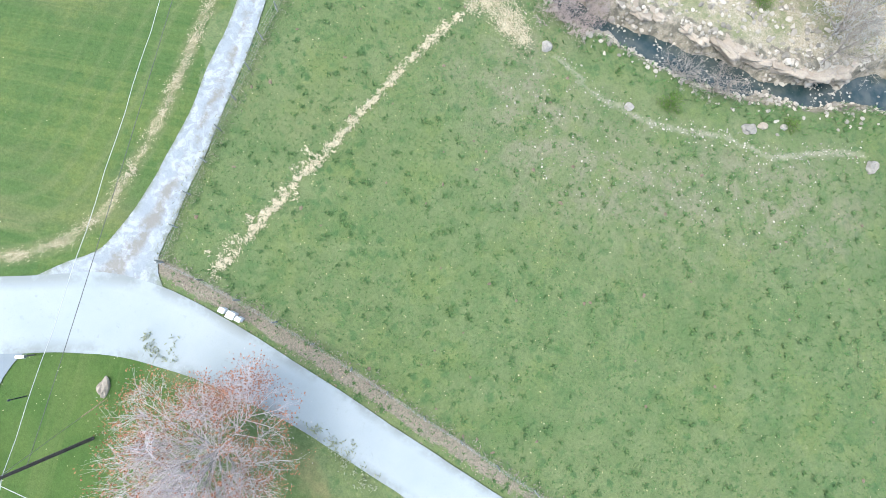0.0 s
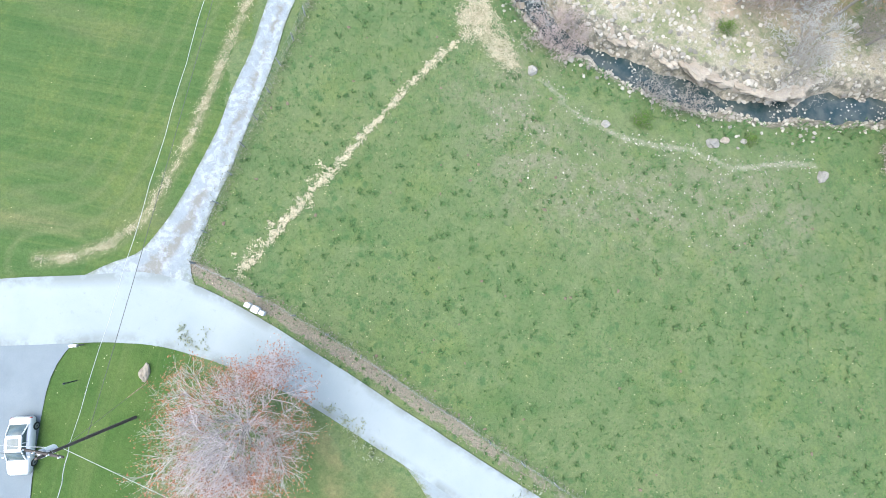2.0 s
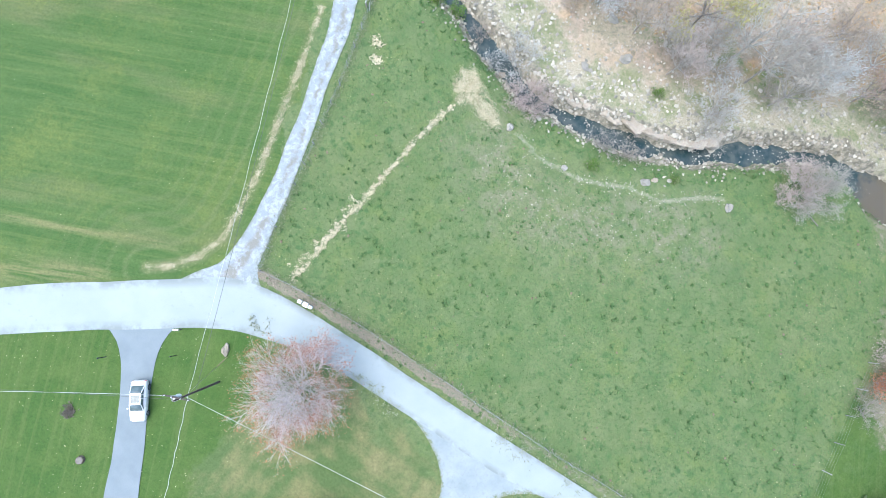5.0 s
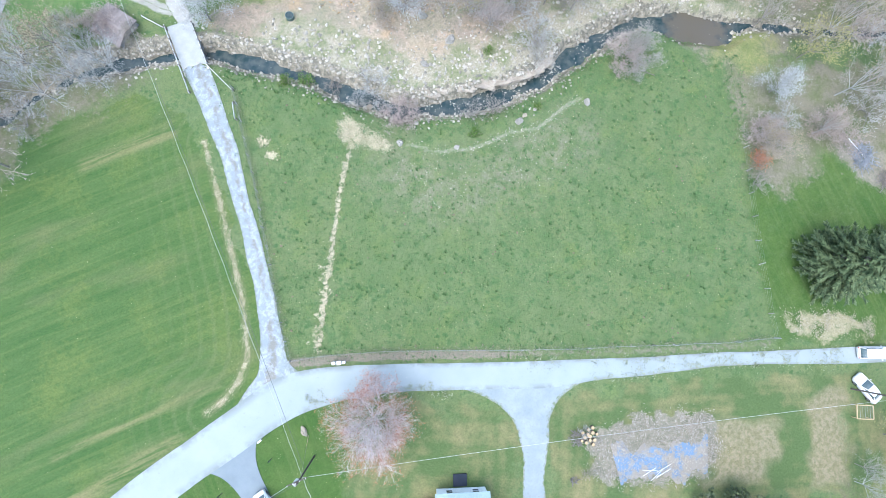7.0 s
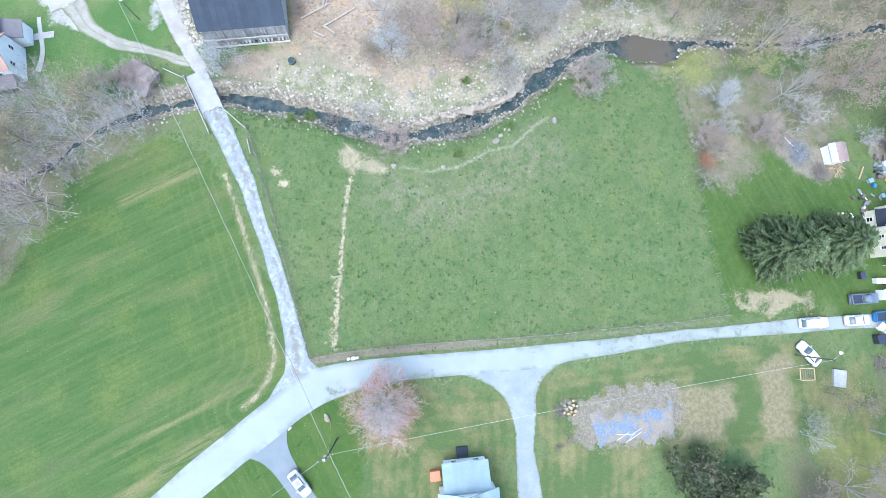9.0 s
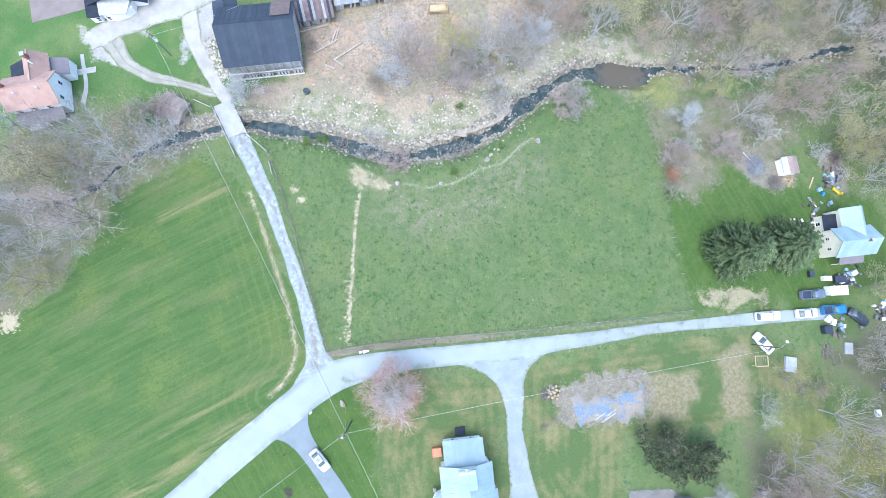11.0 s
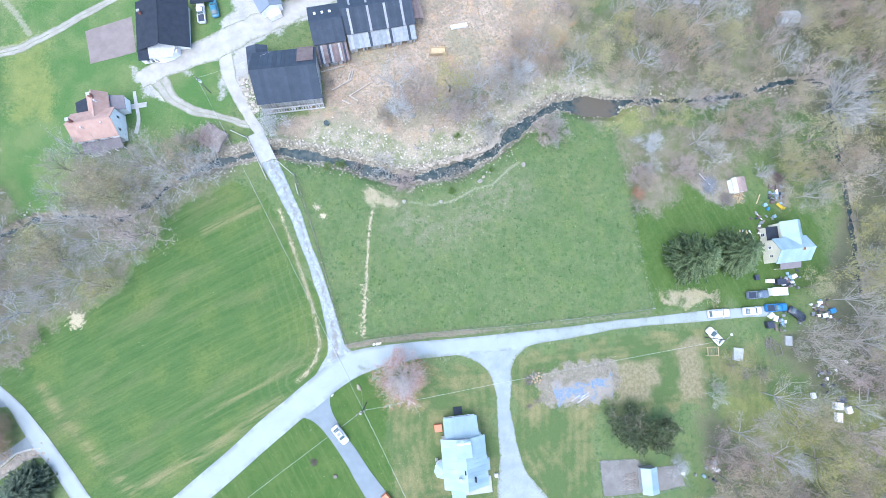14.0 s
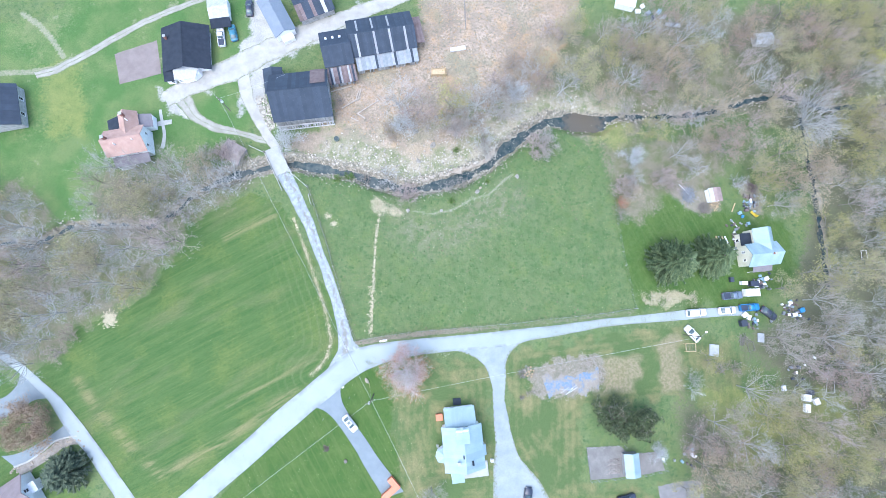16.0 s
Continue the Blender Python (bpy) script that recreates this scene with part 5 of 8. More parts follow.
def boards(parent, x0, x1, y, z0, z1, facing=-1, wide=0.28, seed=1, gap=0.12):
    """Upright boards along a wall, uneven, some missing."""
    rng = random.Random(seed)
    x = x0
    while x < x1 - wide:
        if rng.random() > gap:
            d = rng.uniform(0.03, 0.07)
            part("board", box(bmesh.new(), x + 0.01, min(y, y + facing * d), z0 + rng.uniform(0, 0.2), x + wide - 0.01, max(y, y + facing * d), z1 - rng.uniform(0, 0.12)), BOARD, parent)
        x += wide


# The great barn: a broad dark roof, boarded wall on the creek side, lean-tos.
barn = thing("barn", placed(-29.6, 50.2, 8.0, 0.1), "large old barn with dark metal roof and weathered boards", "barn")
gable_walls(barn, -6.6, -5.6, 6.6, 5.6, 4.4, 8.0, BOARD)
gable_roof(barn, -6.6, -5.6, 6.6, 5.6, 4.4, 8.0, BLACK_ROOF, "x", 0.4, 15)
boards(barn, -6.5, 6.5, -5.62, 0.2, 4.2, -1, 0.3, 3)
part("sill_beam", box(bmesh.new(), -6.7, -6.0, -0.6, 6.7, -5.64, 0.15, 0.03), STONE, barn, "pale stone footing")
part("rusty_patch", slab(((2.9, 1.2, 7.62), (6.4, 1.2, 7.62), (6.4, 6.1, 4.58), (2.9, 6.1, 4.58)), 0.04), RUST_ROOF, barn, "rust-brown roof sheets")
for z, y in ((0.5, -6.5), (2.0, -6.25)):
    part("rail_beam", box(bmesh.new(), -6.8, y - 0.12, z, 6.8, y + 0.12, z + 0.22, 0.02), BOARD, barn, "whitewashed rail of an open lean-to frame")
for k in range(9):
    x = -6.6 + 1.65 * k
    part("rafter", prism(bmesh.new(), (x, -6.6, -0.5), (x, -5.7, 3.6), 0.1, 0.08, 6), BOARD, barn, "pale leaning frame timber")
for k in range(22):
    x = -6.5 + 0.6 * k
    if k % 5 != 3:
        part("board", slab(((x, -6.45, 0.95), (x + 0.34, -6.45, 0.95), (x + 0.34, -6.1, 2.5 - 0.3 * (k % 3)), (x, -6.1, 2.5 - 0.3 * (k % 3))), 0.04), BOARD, barn)
shed = thing("lean_to_shed", placed(-37.3, 55.3, 8.0, 0.1), "small dark-roofed lean-to against a barn", "shed")
gable_walls(shed, -1.8, -3.0, 2.4, 3.0, 2.1, 2.8, BOARD, "y")
gable_roof(shed, -1.8, -3.0, 2.4, 3.0, 2.1, 2.8, BLACK_ROOF, "y", 0.25, 6)
door(shed, -1.83, -0.5, 0, 180, BOARD)

# The long cattle barn with pale strips let into its roof.
long_barn = thing("cattle_barn", placed(-10.5, 66.8, 12.0, 0.0), "long cattle barn with dark roof and pale clear strips", "barn")
gable_walls(long_barn, -7.9, -4.2, 7.9, 5.2, 3.6, 5.6, BOARD)
gable_roof(long_barn, -7.9, -4.2, 7.9, 5.2, 3.6, 5.6, BLACK_ROOF, "x", 0.3, 30, "", {3: STRIP, 11: STRIP, 18: STRIP, 25: STRIP})
for k, x in enumerate((-6.0, -2.2, 1.8)):
    part("clear_strip", slab(((x, 1.2, 5.62), (x + 0.45, 1.2, 5.62), (x + 0.45, 4.9, 4.02), (x, 4.9, 4.02)), 0.03), STRIP, long_barn)
roof_slope(long_barn, (-7.6, -7.4, 2.3), (8.0, -7.4, 2.3), (8.0, -4.4, 3.35), (-7.6, -4.4, 3.35), GREY_SHEET, 26, "low dull grey lean-to roof with pale strips", {1: STRIP, 6: STRIP, 8: BLACK_ROOF, 10: STRIP, 15: STRIP, 16: BLACK_ROOF, 20: STRIP, 23: BLACK_ROOF})
boards(long_barn, -7.5, 7.9, -7.1, 0.0, 2.2, -1, 0.4, 5, 0.3)
roof_slope(long_barn, (8.3, -3.0, 3.2), (10.4, -3.0, 2.9), (10.4, 4.0, 2.9), (8.3, 4.0, 3.2), RUST_ROOF, 4, "rusty side roof")
for x, y in ((8.4, -2.8), (10.2, -2.8), (8.4, 3.8), (10.2, 3.8)):
    part("post", prism(bmesh.new(), (x, y, -0.4), (x, y, 3.0), 0.09, 0.08, 6), TIMBER, long_barn)
mid_barn = thing("cow_shed", placed(-21.3, 62.2, 12.0, 0.0), "dark-roofed cow shed joined to a longer barn", "shed")
gable_walls(mid_barn, -3.5, -3.4, 3.3, 5.4, 3.8, 5.4, BOARD)
gable_roof(mid_barn, -3.5, -3.4, 3.3, 5.4, 3.8, 5.4, BLACK_ROOF, "x", 0.25, 9)
roof_slope(mid_barn, (-3.5, -7.4, 2.3), (3.5, -7.4, 2.3), (3.5, -3.7, 3.6), (-3.5, -3.7, 3.6), RUST_ROOF, 14, "rusty lean-to roof with pale clear strips", {1: BLACK_ROOF, 2: STRIP, 5: BLACK_ROOF, 6: STRIP, 10: STRIP, 12: BLACK_ROOF})
boards(mid_barn, -3.5, 3.3, -7.1, 0.0, 2.2, -1, 0.4, 9, 0.25)
for k in range(3):
    part("vent", box(bmesh.new(), -2.4 + 1.7 * k, 3.0, 4.75, -1.9 + 1.7 * k, 3.5, 5.05, 0.03), TRIM, mid_barn)

# The black-roofed garage with a white gable front.
garage = thing("garage", placed(-58.9, 64.1, 6.0, 0.0), "big garage with black roof and white front", "garage")
gable_walls(garage, -5.4, -5.2, 4.9, 5.2, 2.7, 4.8, WHITE_WALL, "y")
gable_roof(garage, -5.4, -5.2, 4.9, 5.2, 2.7, 4.8, DARK_SHINGLE, "y", 0.7, 0)
porch = part("porch", box(bmesh.new(), -3.6, -8.2, -0.5, 3.0, -5.25, 0.25, 0.03), CONCRETE, garage)
part("porch_wall", solid(bmesh.new(), [(-3.2, -7.6), (-1.2, -8.1), (1.2, -7.6), (2.6, -6.6), (2.6, -5.3), (-3.2, -5.3)], 0.25, 2.7), WHITE_WALL, garage, "white bay front")
part("porch_roof", slab(((-3.4, -8.1, 2.75), (1.6, -8.1, 2.75), (3.0, -5.0, 3.5), (-3.4, -5.0, 3.5)), 0.12), PALE_SHEET, garage, "pale porch roof")
part("side_roof", slab(((-6.0, -8.1, 2.2), (-3.6, -8.1, 2.2), (-3.6, -4.9, 2.9), (-6.0, -4.9, 2.9)), 0.1), DARK_SHINGLE, garage)
part("side_wall", box(bmesh.new(), -5.7, -7.8, -0.4, -3.75, -5.2, 2.2), WHITE_WALL, garage)
for k in range(2):
    window(garage, -4.3, -7.82, 0.7, -90, 0.8, 1.1) if k else window(garage, -2.2, -7.88, 0.9, -104, 1.0, 1.2)
chimney(garage, -4.6, 2.6, 2.6, 4.4, BRICK, 0.5)
for k in range(2):
    window(garage, 4.92, -3.2 + 3.0 * k, 0.9, 0)

plot = structure("tilled_plot", ribbon("tilled_plot", [(-78.7, 64.2), (-73.7, 66.4), (-68.4, 68.2)], [(-76.6, 55.9), (-71.3, 57.4), (-66.2, 58.9)], speckled("tilled_soil", (0.14, 0.115, 0.105), (0.18, 0.15, 0.14), 0.5, 10, 0.95, 0.03), 0.06, 1.0, 6, 0.15), "bare tilled garden plot of grey-brown soil", "soil")

# The farmhouse: two crossing wings under faded red shingles.
farm = thing("farmhouse", placed(-70.2, 39.2, 12.0, 0.0), "white farmhouse with faded red shingle roof", "house")
gable_walls(farm, -4.6, -3.0, 4.0, 3.0, 4.6, 6.8, WHITE_WALL)
gable_roof(farm, -4.6, -3.0, 4.0, 3.0, 4.6, 6.8, PINK_SHINGLE, "x", 0.3, 0)
gable_walls(farm, -1.2, 3.05, 2.8, 6.8, 4.2, 6.0, WHITE_WALL, "y")
gable_roof(farm, -1.2, 1.2, 2.8, 6.8, 4.2, 6.0, PINK_SHINGLE, "y", 0.3, 0)
roof_slope(farm, (-4.6, 6.6, 2.8), (-4.6, 3.2, 2.8), (-1.3, 3.2, 4.2), (-1.3, 6.6, 4.2), DARK_SHINGLE, 0, "dark shingle side roof")
part("side_wall", box(bmesh.new(), -4.4, 3.05, -0.5, -1.25, 6.4, 2.8), WHITE_WALL, farm)
roof_slope(farm, (5.6, 3.3, 2.6), (5.6, 6.6, 2.6), (2.9, 6.6, 3.6), (2.9, 3.3, 3.6), GREY_SHINGLE, 0, "grey shingle porch roof")
part("porch_wall", box(bmesh.new(), 2.85, 3.4, -0.5, 5.4, 6.5, 2.5), WHITE_WALL, farm)
roof_slope(farm, (-4.4, -5.2, 2.5), (3.8, -5.2, 2.5), (3.8, -3.05, 3.2), (-4.4, -3.05, 3.2), GREY_SHINGLE, 0, "grey shingle veranda roof")
for k in range(5):
    part("veranda_post", box(bmesh.new(), -4.2 + 1.95 * k, -5.05, -0.5, -4.08 + 1.95 * k, -4.93, 2.45), TRIM, farm)
part("veranda_floor", box(bmesh.new(), -4.4, -5.2, -0.5, 3.8, -3.05, 0.2), CONCRETE, farm)
for x in (-3.2, -0.6, 2.0):
    window(farm, x, -3.02, 3.0, -90)
for y in (-1.4, 1.4):
    window(farm, 4.02, y, 2.8, 0, 0.75, 1.1)
chimney(farm, -3.4, 0.3, 6.5, 8.2), chimney(farm, 0.8, 5.6, 5.2, 7.2)
for x, y in ((-1.8, -1.2), (2.2, -0.8), (1.6, 4.2)):
    part("roof_vent", prism(bmesh.new(), (x, y, 6.0), (x, y, 7.0), 0.12, 0.12, 8), TRIM, farm)
path_me = ribbon("footpath", [(-65.9, 48.9), (-65.2, 45.9), (-64, 42.1), (-64.6, 38.9)], [(-65.2, 49), (-64.4, 45.9), (-63.2, 42.1), (-63.6, 38.6)], CONCRETE, 0.08, 0.8, 2)
structure("footpath", path_me, "pale concrete footpath beside the farmhouse", "path")
structure("footpath_branch", ribbon("footpath", [(-67.4, 45.5), (-65.1, 45.9), (-62.4, 46.3)], [(-67.3, 44.1), (-65, 44.7), (-62.3, 45.1)], CONCRETE, 0.09, 0.8, 2), "short pale concrete path to the porch", "path")

# The pale blue house.
blue = thing("house", placed(8.2, -30.5, 5.0, 0.0), "house with pale blue metal roof and white walls", "house")
gable_walls(blue, -4.0, -5.4, 4.2, 3.6, 3.8, 6.0, WHITE_WALL, "y")
gable_roof(blue, -4.0, -5.4, 4.2, 3.6, 3.8, 6.0, BLUE_ROOF, "y", 0.4, 12)
part("annex_wall", box(bmesh.new(), -3.2, 3.65, -0.5, 3.2, 7.4, 2.5), WHITE_WALL, blue)
roof_slope(blue, (3.5, 7.7, 2.55), (-3.5, 7.7, 2.55), (-3.5, 3.7, 4.0), (3.5, 3.7, 4.0), BLUE_ROOF, 9, "low blue roof over the annex")
part("dormer_wall", box(bmesh.new(), -1.3, 1.0, 4.6, 1.3, 3.4, 6.1), WHITE_WALL, blue)
roof_slope(blue, (-1.5, 0.6, 6.35), (-1.5, 3.7, 6.0), (1.5, 3.7, 6.0), (1.5, 0.6, 6.35), BLUE_ROOF, 3)
part("bay_wall", solid(bmesh.new(), [(-5.4, -3.4), (-4.05, -3.9), (-4.05, -0.9), (-5.4, -1.4), (-5.9, -2.4)], -0.5, 2.5), WHITE_WALL, blue)
bm = bmesh.new()
rim = [bm.verts.new(q) for q in ((-5.7, -3.7, 2.5), (-4.05, -4.2, 2.5), (-4.05, -0.6, 2.5), (-5.7, -1.1, 2.5), (-6.25, -2.4, 2.5))]
peak = bm.verts.new((-4.05, -2.4, 3.5))
for i in range(5):
    bm.faces.new((rim[i], rim[(i + 1) % 5], peak))
bm.faces.new(rim[::-1])
bmesh.ops.recalc_face_normals(bm, faces=bm.faces[:])
part("bay_hip_roof", bm, BLUE_ROOF, blue, "small pointed blue roof over a bay")
roof_slope(blue, (4.5, -3.4, 3.6), (4.5, -0.4, 3.6), (0.4, -1.9, 5.9), (0.4, -2.1, 5.9), BLUE_ROOF, 0)
roof_slope(blue, (-3.0, -8.6, 2.6), (-0.2, -8.6, 2.6), (-0.2, -5.5, 3.6), (-3.0, -5.5, 3.6), BLUE_ROOF, 4, "low blue rear roof")
part("rear_wall", box(bmesh.new(), -2.9, -8.4, -0.5, -0.4, -5.45, 2.6), WHITE_WALL, blue)
part("side_bay", box(bmesh.new(), 4.25, -3.2, -0.5, 5.1, -1.2, 2.4), WHITE_WALL, blue)
part("bay_roof", slab(((5.3, -3.4, 2.4), (5.3, -1.0, 2.4), (4.2, -1.0, 2.9), (4.2, -3.4, 2.9)), 0.08), BLUE_ROOF, blue)
part("patio", box(bmesh.new(), -0.3, -8.8, -0.4, 5.6, -5.45, 0.08, 0.02), CONCRETE, blue, "pale concrete patio")
part("deck", box(bmesh.new(), -1.0, 7.65, -0.4, 0.8, 9.2, 0.5, 0.02), DARK_SHINGLE, blue, "dark back step")
for y in (-4.4, -2.4, 0.4):
    window(blue, 4.22, y, 1.1, 0)
for y in (-4.7, 0.6):
    window(blue, -4.02, y, 1.1, 180)
window(blue, -1.6, 7.42, 0.9, 90), window(blue, 1.8, 7.42, 0.9, 90)
chimney(blue, -1.3, -3.4, 4.8, 6.4, TRIM, 0.55)
for x, y in ((0.6, 1.4), (-0.3, -2.6), (1.6, -4.2)):
    part("roof_vent", box(bmesh.new(), x, y, 5.2, x + 0.35, y + 0.8, 6.15, 0.03), DARK_SHINGLE, blue)

# The yellow house in the cluttered yard.
yellow_house = thing("house", placed(83.6, 12.3, 6.0, 0.0) @ Matrix.Diagonal((0.86, 0.86, 0.86, 1)), "yellow-sided house with pale blue metal roof", "house")
gable_walls(yellow_house, -4.2, -3.4, 5.0, 2.6, 5.0, 7.2, YELLOW_WALL)
gable_roof(yellow_house, -4.2, -3.4, 5.0, 2.6, 5.0, 7.2, BLUE_ROOF, "x", 0.35, 12)
gable_walls(yellow_house, -0.8, 2.65, 4.6, 7.0, 4.4, 6.6, YELLOW_WALL, "y")
gable_roof(yellow_house, -0.8, 0.6, 4.6, 7.0, 4.4, 6.6, BLUE_ROOF, "y", 0.3, 6)
part("side_wall", box(bmesh.new(), -4.1, 2.65, -0.5, -0.85, 6.2, 3.0), YELLOW_WALL, yellow_house)
roof_slope(yellow_house, (-4.3, 2.7, 3.1), (-0.9, 2.7, 3.1), (-0.9, 6.3, 3.3), (-4.3, 6.3, 3.3), DARK_SHINGLE, 0, "flat dark roof")
roof_slope(yellow_house, (-1.8, -5.4, 2.6), (4.2, -5.4, 2.6), (4.2, -3.5, 3.2), (-1.8, -3.5, 3.2), GREY_SHINGLE, 0, "grey porch roof")
for k in range(4):
    part("porch_post", box(bmesh.new(), -1.6 + 1.85 * k, -5.25, -0.5, -1.48 + 1.85 * k, -5.13, 2.5), TRIM, yellow_house)
for y in (-1.6, 0.7):
    window(yellow_house, -4.22, y, 2.9, 180, 0.7, 1.1)
window(yellow_house, -4.12, 4.4, 1.0, 180)
chimney(yellow_house, 2.0, -0.6, 6.6, 8.0)

# Small sheds and far roofs.
RUIN_BROWN = speckled("faded_brown_sheets", (0.19, 0.14, 0.125), (0.27, 0.205, 0.185), 1.2, 12, 0.9, 0.01)
garden_shed = thing("garden_shed", placed(74.3, 27.5, 8.0), "small garden shed with brown and white roof", "shed")
gable_walls(garden_shed, -1.5, -1.6, 1.5, 1.6, 1.8, 2.5, WHITE_WALL, "y")
gable_roof(garden_shed, -1.5, -1.6, 1.5, 1.6, 1.8, 2.5, RUIN_BROWN, "y", 0.2, 4)
part("pale_sheet", slab(((-1.72, -1.8, 1.9), (-1.72, 1.8, 1.9), (-0.75, 1.8, 2.36), (-0.75, -1.8, 2.36)), 0.03), PALE_SHEET, garden_shed, "white sheet along the eave")
door(garden_shed, 0, -1.63, 0, -90, TRIM)
west_barn = thing("barn", placed(-103.8, 48.4, 12.0), "old barn with black roof and grey board walls", "barn")
gable_walls(west_barn, -5.4, -5.0, 5.2, 5.0, 2.7, 5.0, BOARD, "y")
gable_roof(west_barn, -5.4, -5.0, 5.2, 5.0, 2.7, 5.0, BLACK_ROOF, "y", 0.3, 12)
for k in range(2):
    window(west_barn, 5.22, -2.0 + 4 * k, 0.9, 0)
BROWN_SHINGLE = speckled("purple_brown_shingles", (0.15, 0.12, 0.12), (0.2, 0.165, 0.165), 0.8, 14, 0.9, 0.01, 0.0, 0.2)
corner_house = thing("house", placed(-91.8, -42.6, 35.0), "house with brown shingle roof at a curved drive", "house")
gable_walls(corner_house, -5.0, -3.6, 5.0, 3.6, 3.0, 5.2, WHITE_WALL)
gable_roof(corner_house, -5.0, -3.6, 5.0, 3.6, 3.0, 5.2, BROWN_SHINGLE, "x", 0.35, 0)
part("skylight_frame", box(bmesh.new(), 5.0, -1.2, 0.6, 6.4, 1.2, 2.6, 0.03), TRIM, corner_house)
window(corner_house, 5.02, 0, 2.9, 0)
north_house = thing("outbuilding", placed(-37.0, 72.6, 28.0), "long outbuilding with blue-grey metal roof", "outbuilding")
gable_walls(north_house, -2.5, -4.8, 2.5, 5.5, 3.0, 4.2, WHITE_WALL, "y")
gable_roof(north_house, -2.5, -4.8, 2.5, 5.5, 3.0, 4.2, speckled("blue_grey_roof", (0.11, 0.135, 0.165), (0.14, 0.165, 0.195), 0.5, 8, 0.6), "y", 0.3, 10)
part("front_porch", box(bmesh.new(), -1.4, -6.4, -0.4, 1.6, -4.85, 2.2, 0.04), WHITE_WALL, north_house)
door(north_house, 0, -6.42, 0, -90, TRIM)
rust_shed = thing("machine_shed", placed(-28.4, 77.0, 24.0), "low machine shed with rusty and dark roof sheets", "shed")
gable_walls(rust_shed, -4.4, -3.6, 4.4, 3.6, 2.6, 3.8, BOARD)
gable_roof(rust_shed, -4.4, -3.6, 4.4, 3.6, 2.6, 3.8, BLACK_ROOF, "x", 0.3, 10, "", {0: RUST_ROOF, 1: RUST_ROOF, 4: RUST_ROOF, 7: PALE_SHEET})
trailer = thing("trailer_shed", placed(-52.0, 74.6, 10.0), "white shed with dark lean-to roof", "shed")
gable_walls(trailer, -2.3, -1.6, 2.3, 3.6, 2.4, 3.0, WHITE_WALL)
gable_roof(trailer, -2.3, -1.6, 2.3, 3.6, 2.4, 3.0, PALE_SHEET, "x", 0.2, 5)
roof_slope(trailer, (-2.5, -4.2, 2.0), (2.5, -4.2, 2.0), (2.5, -1.8, 2.5), (-2.5, -1.8, 2.5), DARK_SHINGLE, 5)
for k in range(3):
    part("post", prism(bmesh.new(), (-2.3 + 2.3 * k, -4.0, -0.3), (-2.3 + 2.3 * k, -4.0, 2.0), 0.07, 0.07, 6), TIMBER, trailer)
far_shed = thing("field_shed", placed(95.19, 73.32, 5.0), "low pale shed among bare trees", "shed")
gable_walls(far_shed, -2.4, -1.5, 2.4, 1.5, 1.9, 2.6, BOARD)
gable_roof(far_shed, -2.4, -1.5, 2.4, 1.5, 1.9, 2.6, PALE_SHEET, "x", 0.2, 6)
RUIN_ROOF = speckled("mossy_brown_boards", (0.17, 0.145, 0.135), (0.25, 0.215, 0.2), 1.2, 12, 0.95, 0.02, 0.0, 0.4)
creek_shed = thing("ruined_shed", placed(-46.3, 37.5, -30.0), "collapsing grey board shed overgrown by the creek", "shed")
gable_walls(creek_shed, -1.9, -1.5, 1.9, 1.5, 1.5, 2.2, BOARD)
gable_roof(creek_shed, -1.9, -1.5, 1.9, 1.5, 1.5, 2.2, RUIN_ROOF, "x", 0.2, 7, "", {1: RUST_ROOF, 5: RUIN_ROOF})
creek_shed.matrix_basis = creek_shed.matrix_basis @ pose(0, 0, -0.5, 9, -7, 0) @ Matrix.Diagonal((1.35, 1.35, 0.65, 1))
hut = thing("brick_hut", placed(-7.32, -41.09, 40.0), "low orange-red corner structure at the drive's end", "outbuilding")
part("long_side", box(bmesh.new(), -2.8, -0.7, -0.3, 0.4, 0.7, 1.2, 0.04), ORANGE, hut)
part("short_side", box(bmesh.new(), 0.4, -0.7, -0.3, 1.7, 2.4, 1.2, 0.04), ORANGE, hut)

# ---- vehicles ----
def paint(name, colour):
    m = Nodes(name)
    c = m.mix(m.band(m.noise(1.5, 3), 0.35, 0.7, (0, 0.25)), colour, tuple(v * 0.75 for v in colour))
    return m.done(c, 0.3, m.noise(40), 0.001, 0.2)


WHITE_PAINT, BLUE_PAINT = paint("white_car_paint", (0.5, 0.5, 0.5)), paint("blue_car_paint", (0.02, 0.14, 0.32))
GREY_BLUE_PAINT, DARK_PAINT = paint("grey_blue_car_paint", (0.1, 0.13, 0.17)), paint("dark_car_paint", (0.025, 0.03, 0.045))
TEAL_PAINT = paint("teal_car_paint", (0.03, 0.12, 0.17))
TYRE = speckled("tyre_rubber", (0.012, 0.012, 0.012), (0.022, 0.022, 0.022), 4, 30, 0.9)
LAMP_GLASS, TAIL_GLASS = speckled("headlight_glass", (0.35, 0.36, 0.37), (0.45, 0.46, 0.47), 4, 20, 0.15), speckled("tail_light_red", (0.25, 0.01, 0.01), (0.32, 0.02, 0.02), 4, 20, 0.2)
# Glass base lifted towards teal: part of the sky's reflection is in the colour.
CAR_GLASS = speckled("car_glass", (0.05, 0.075, 0.08), (0.09, 0.12, 0.125), 2, 10, 0.06, 0.0)


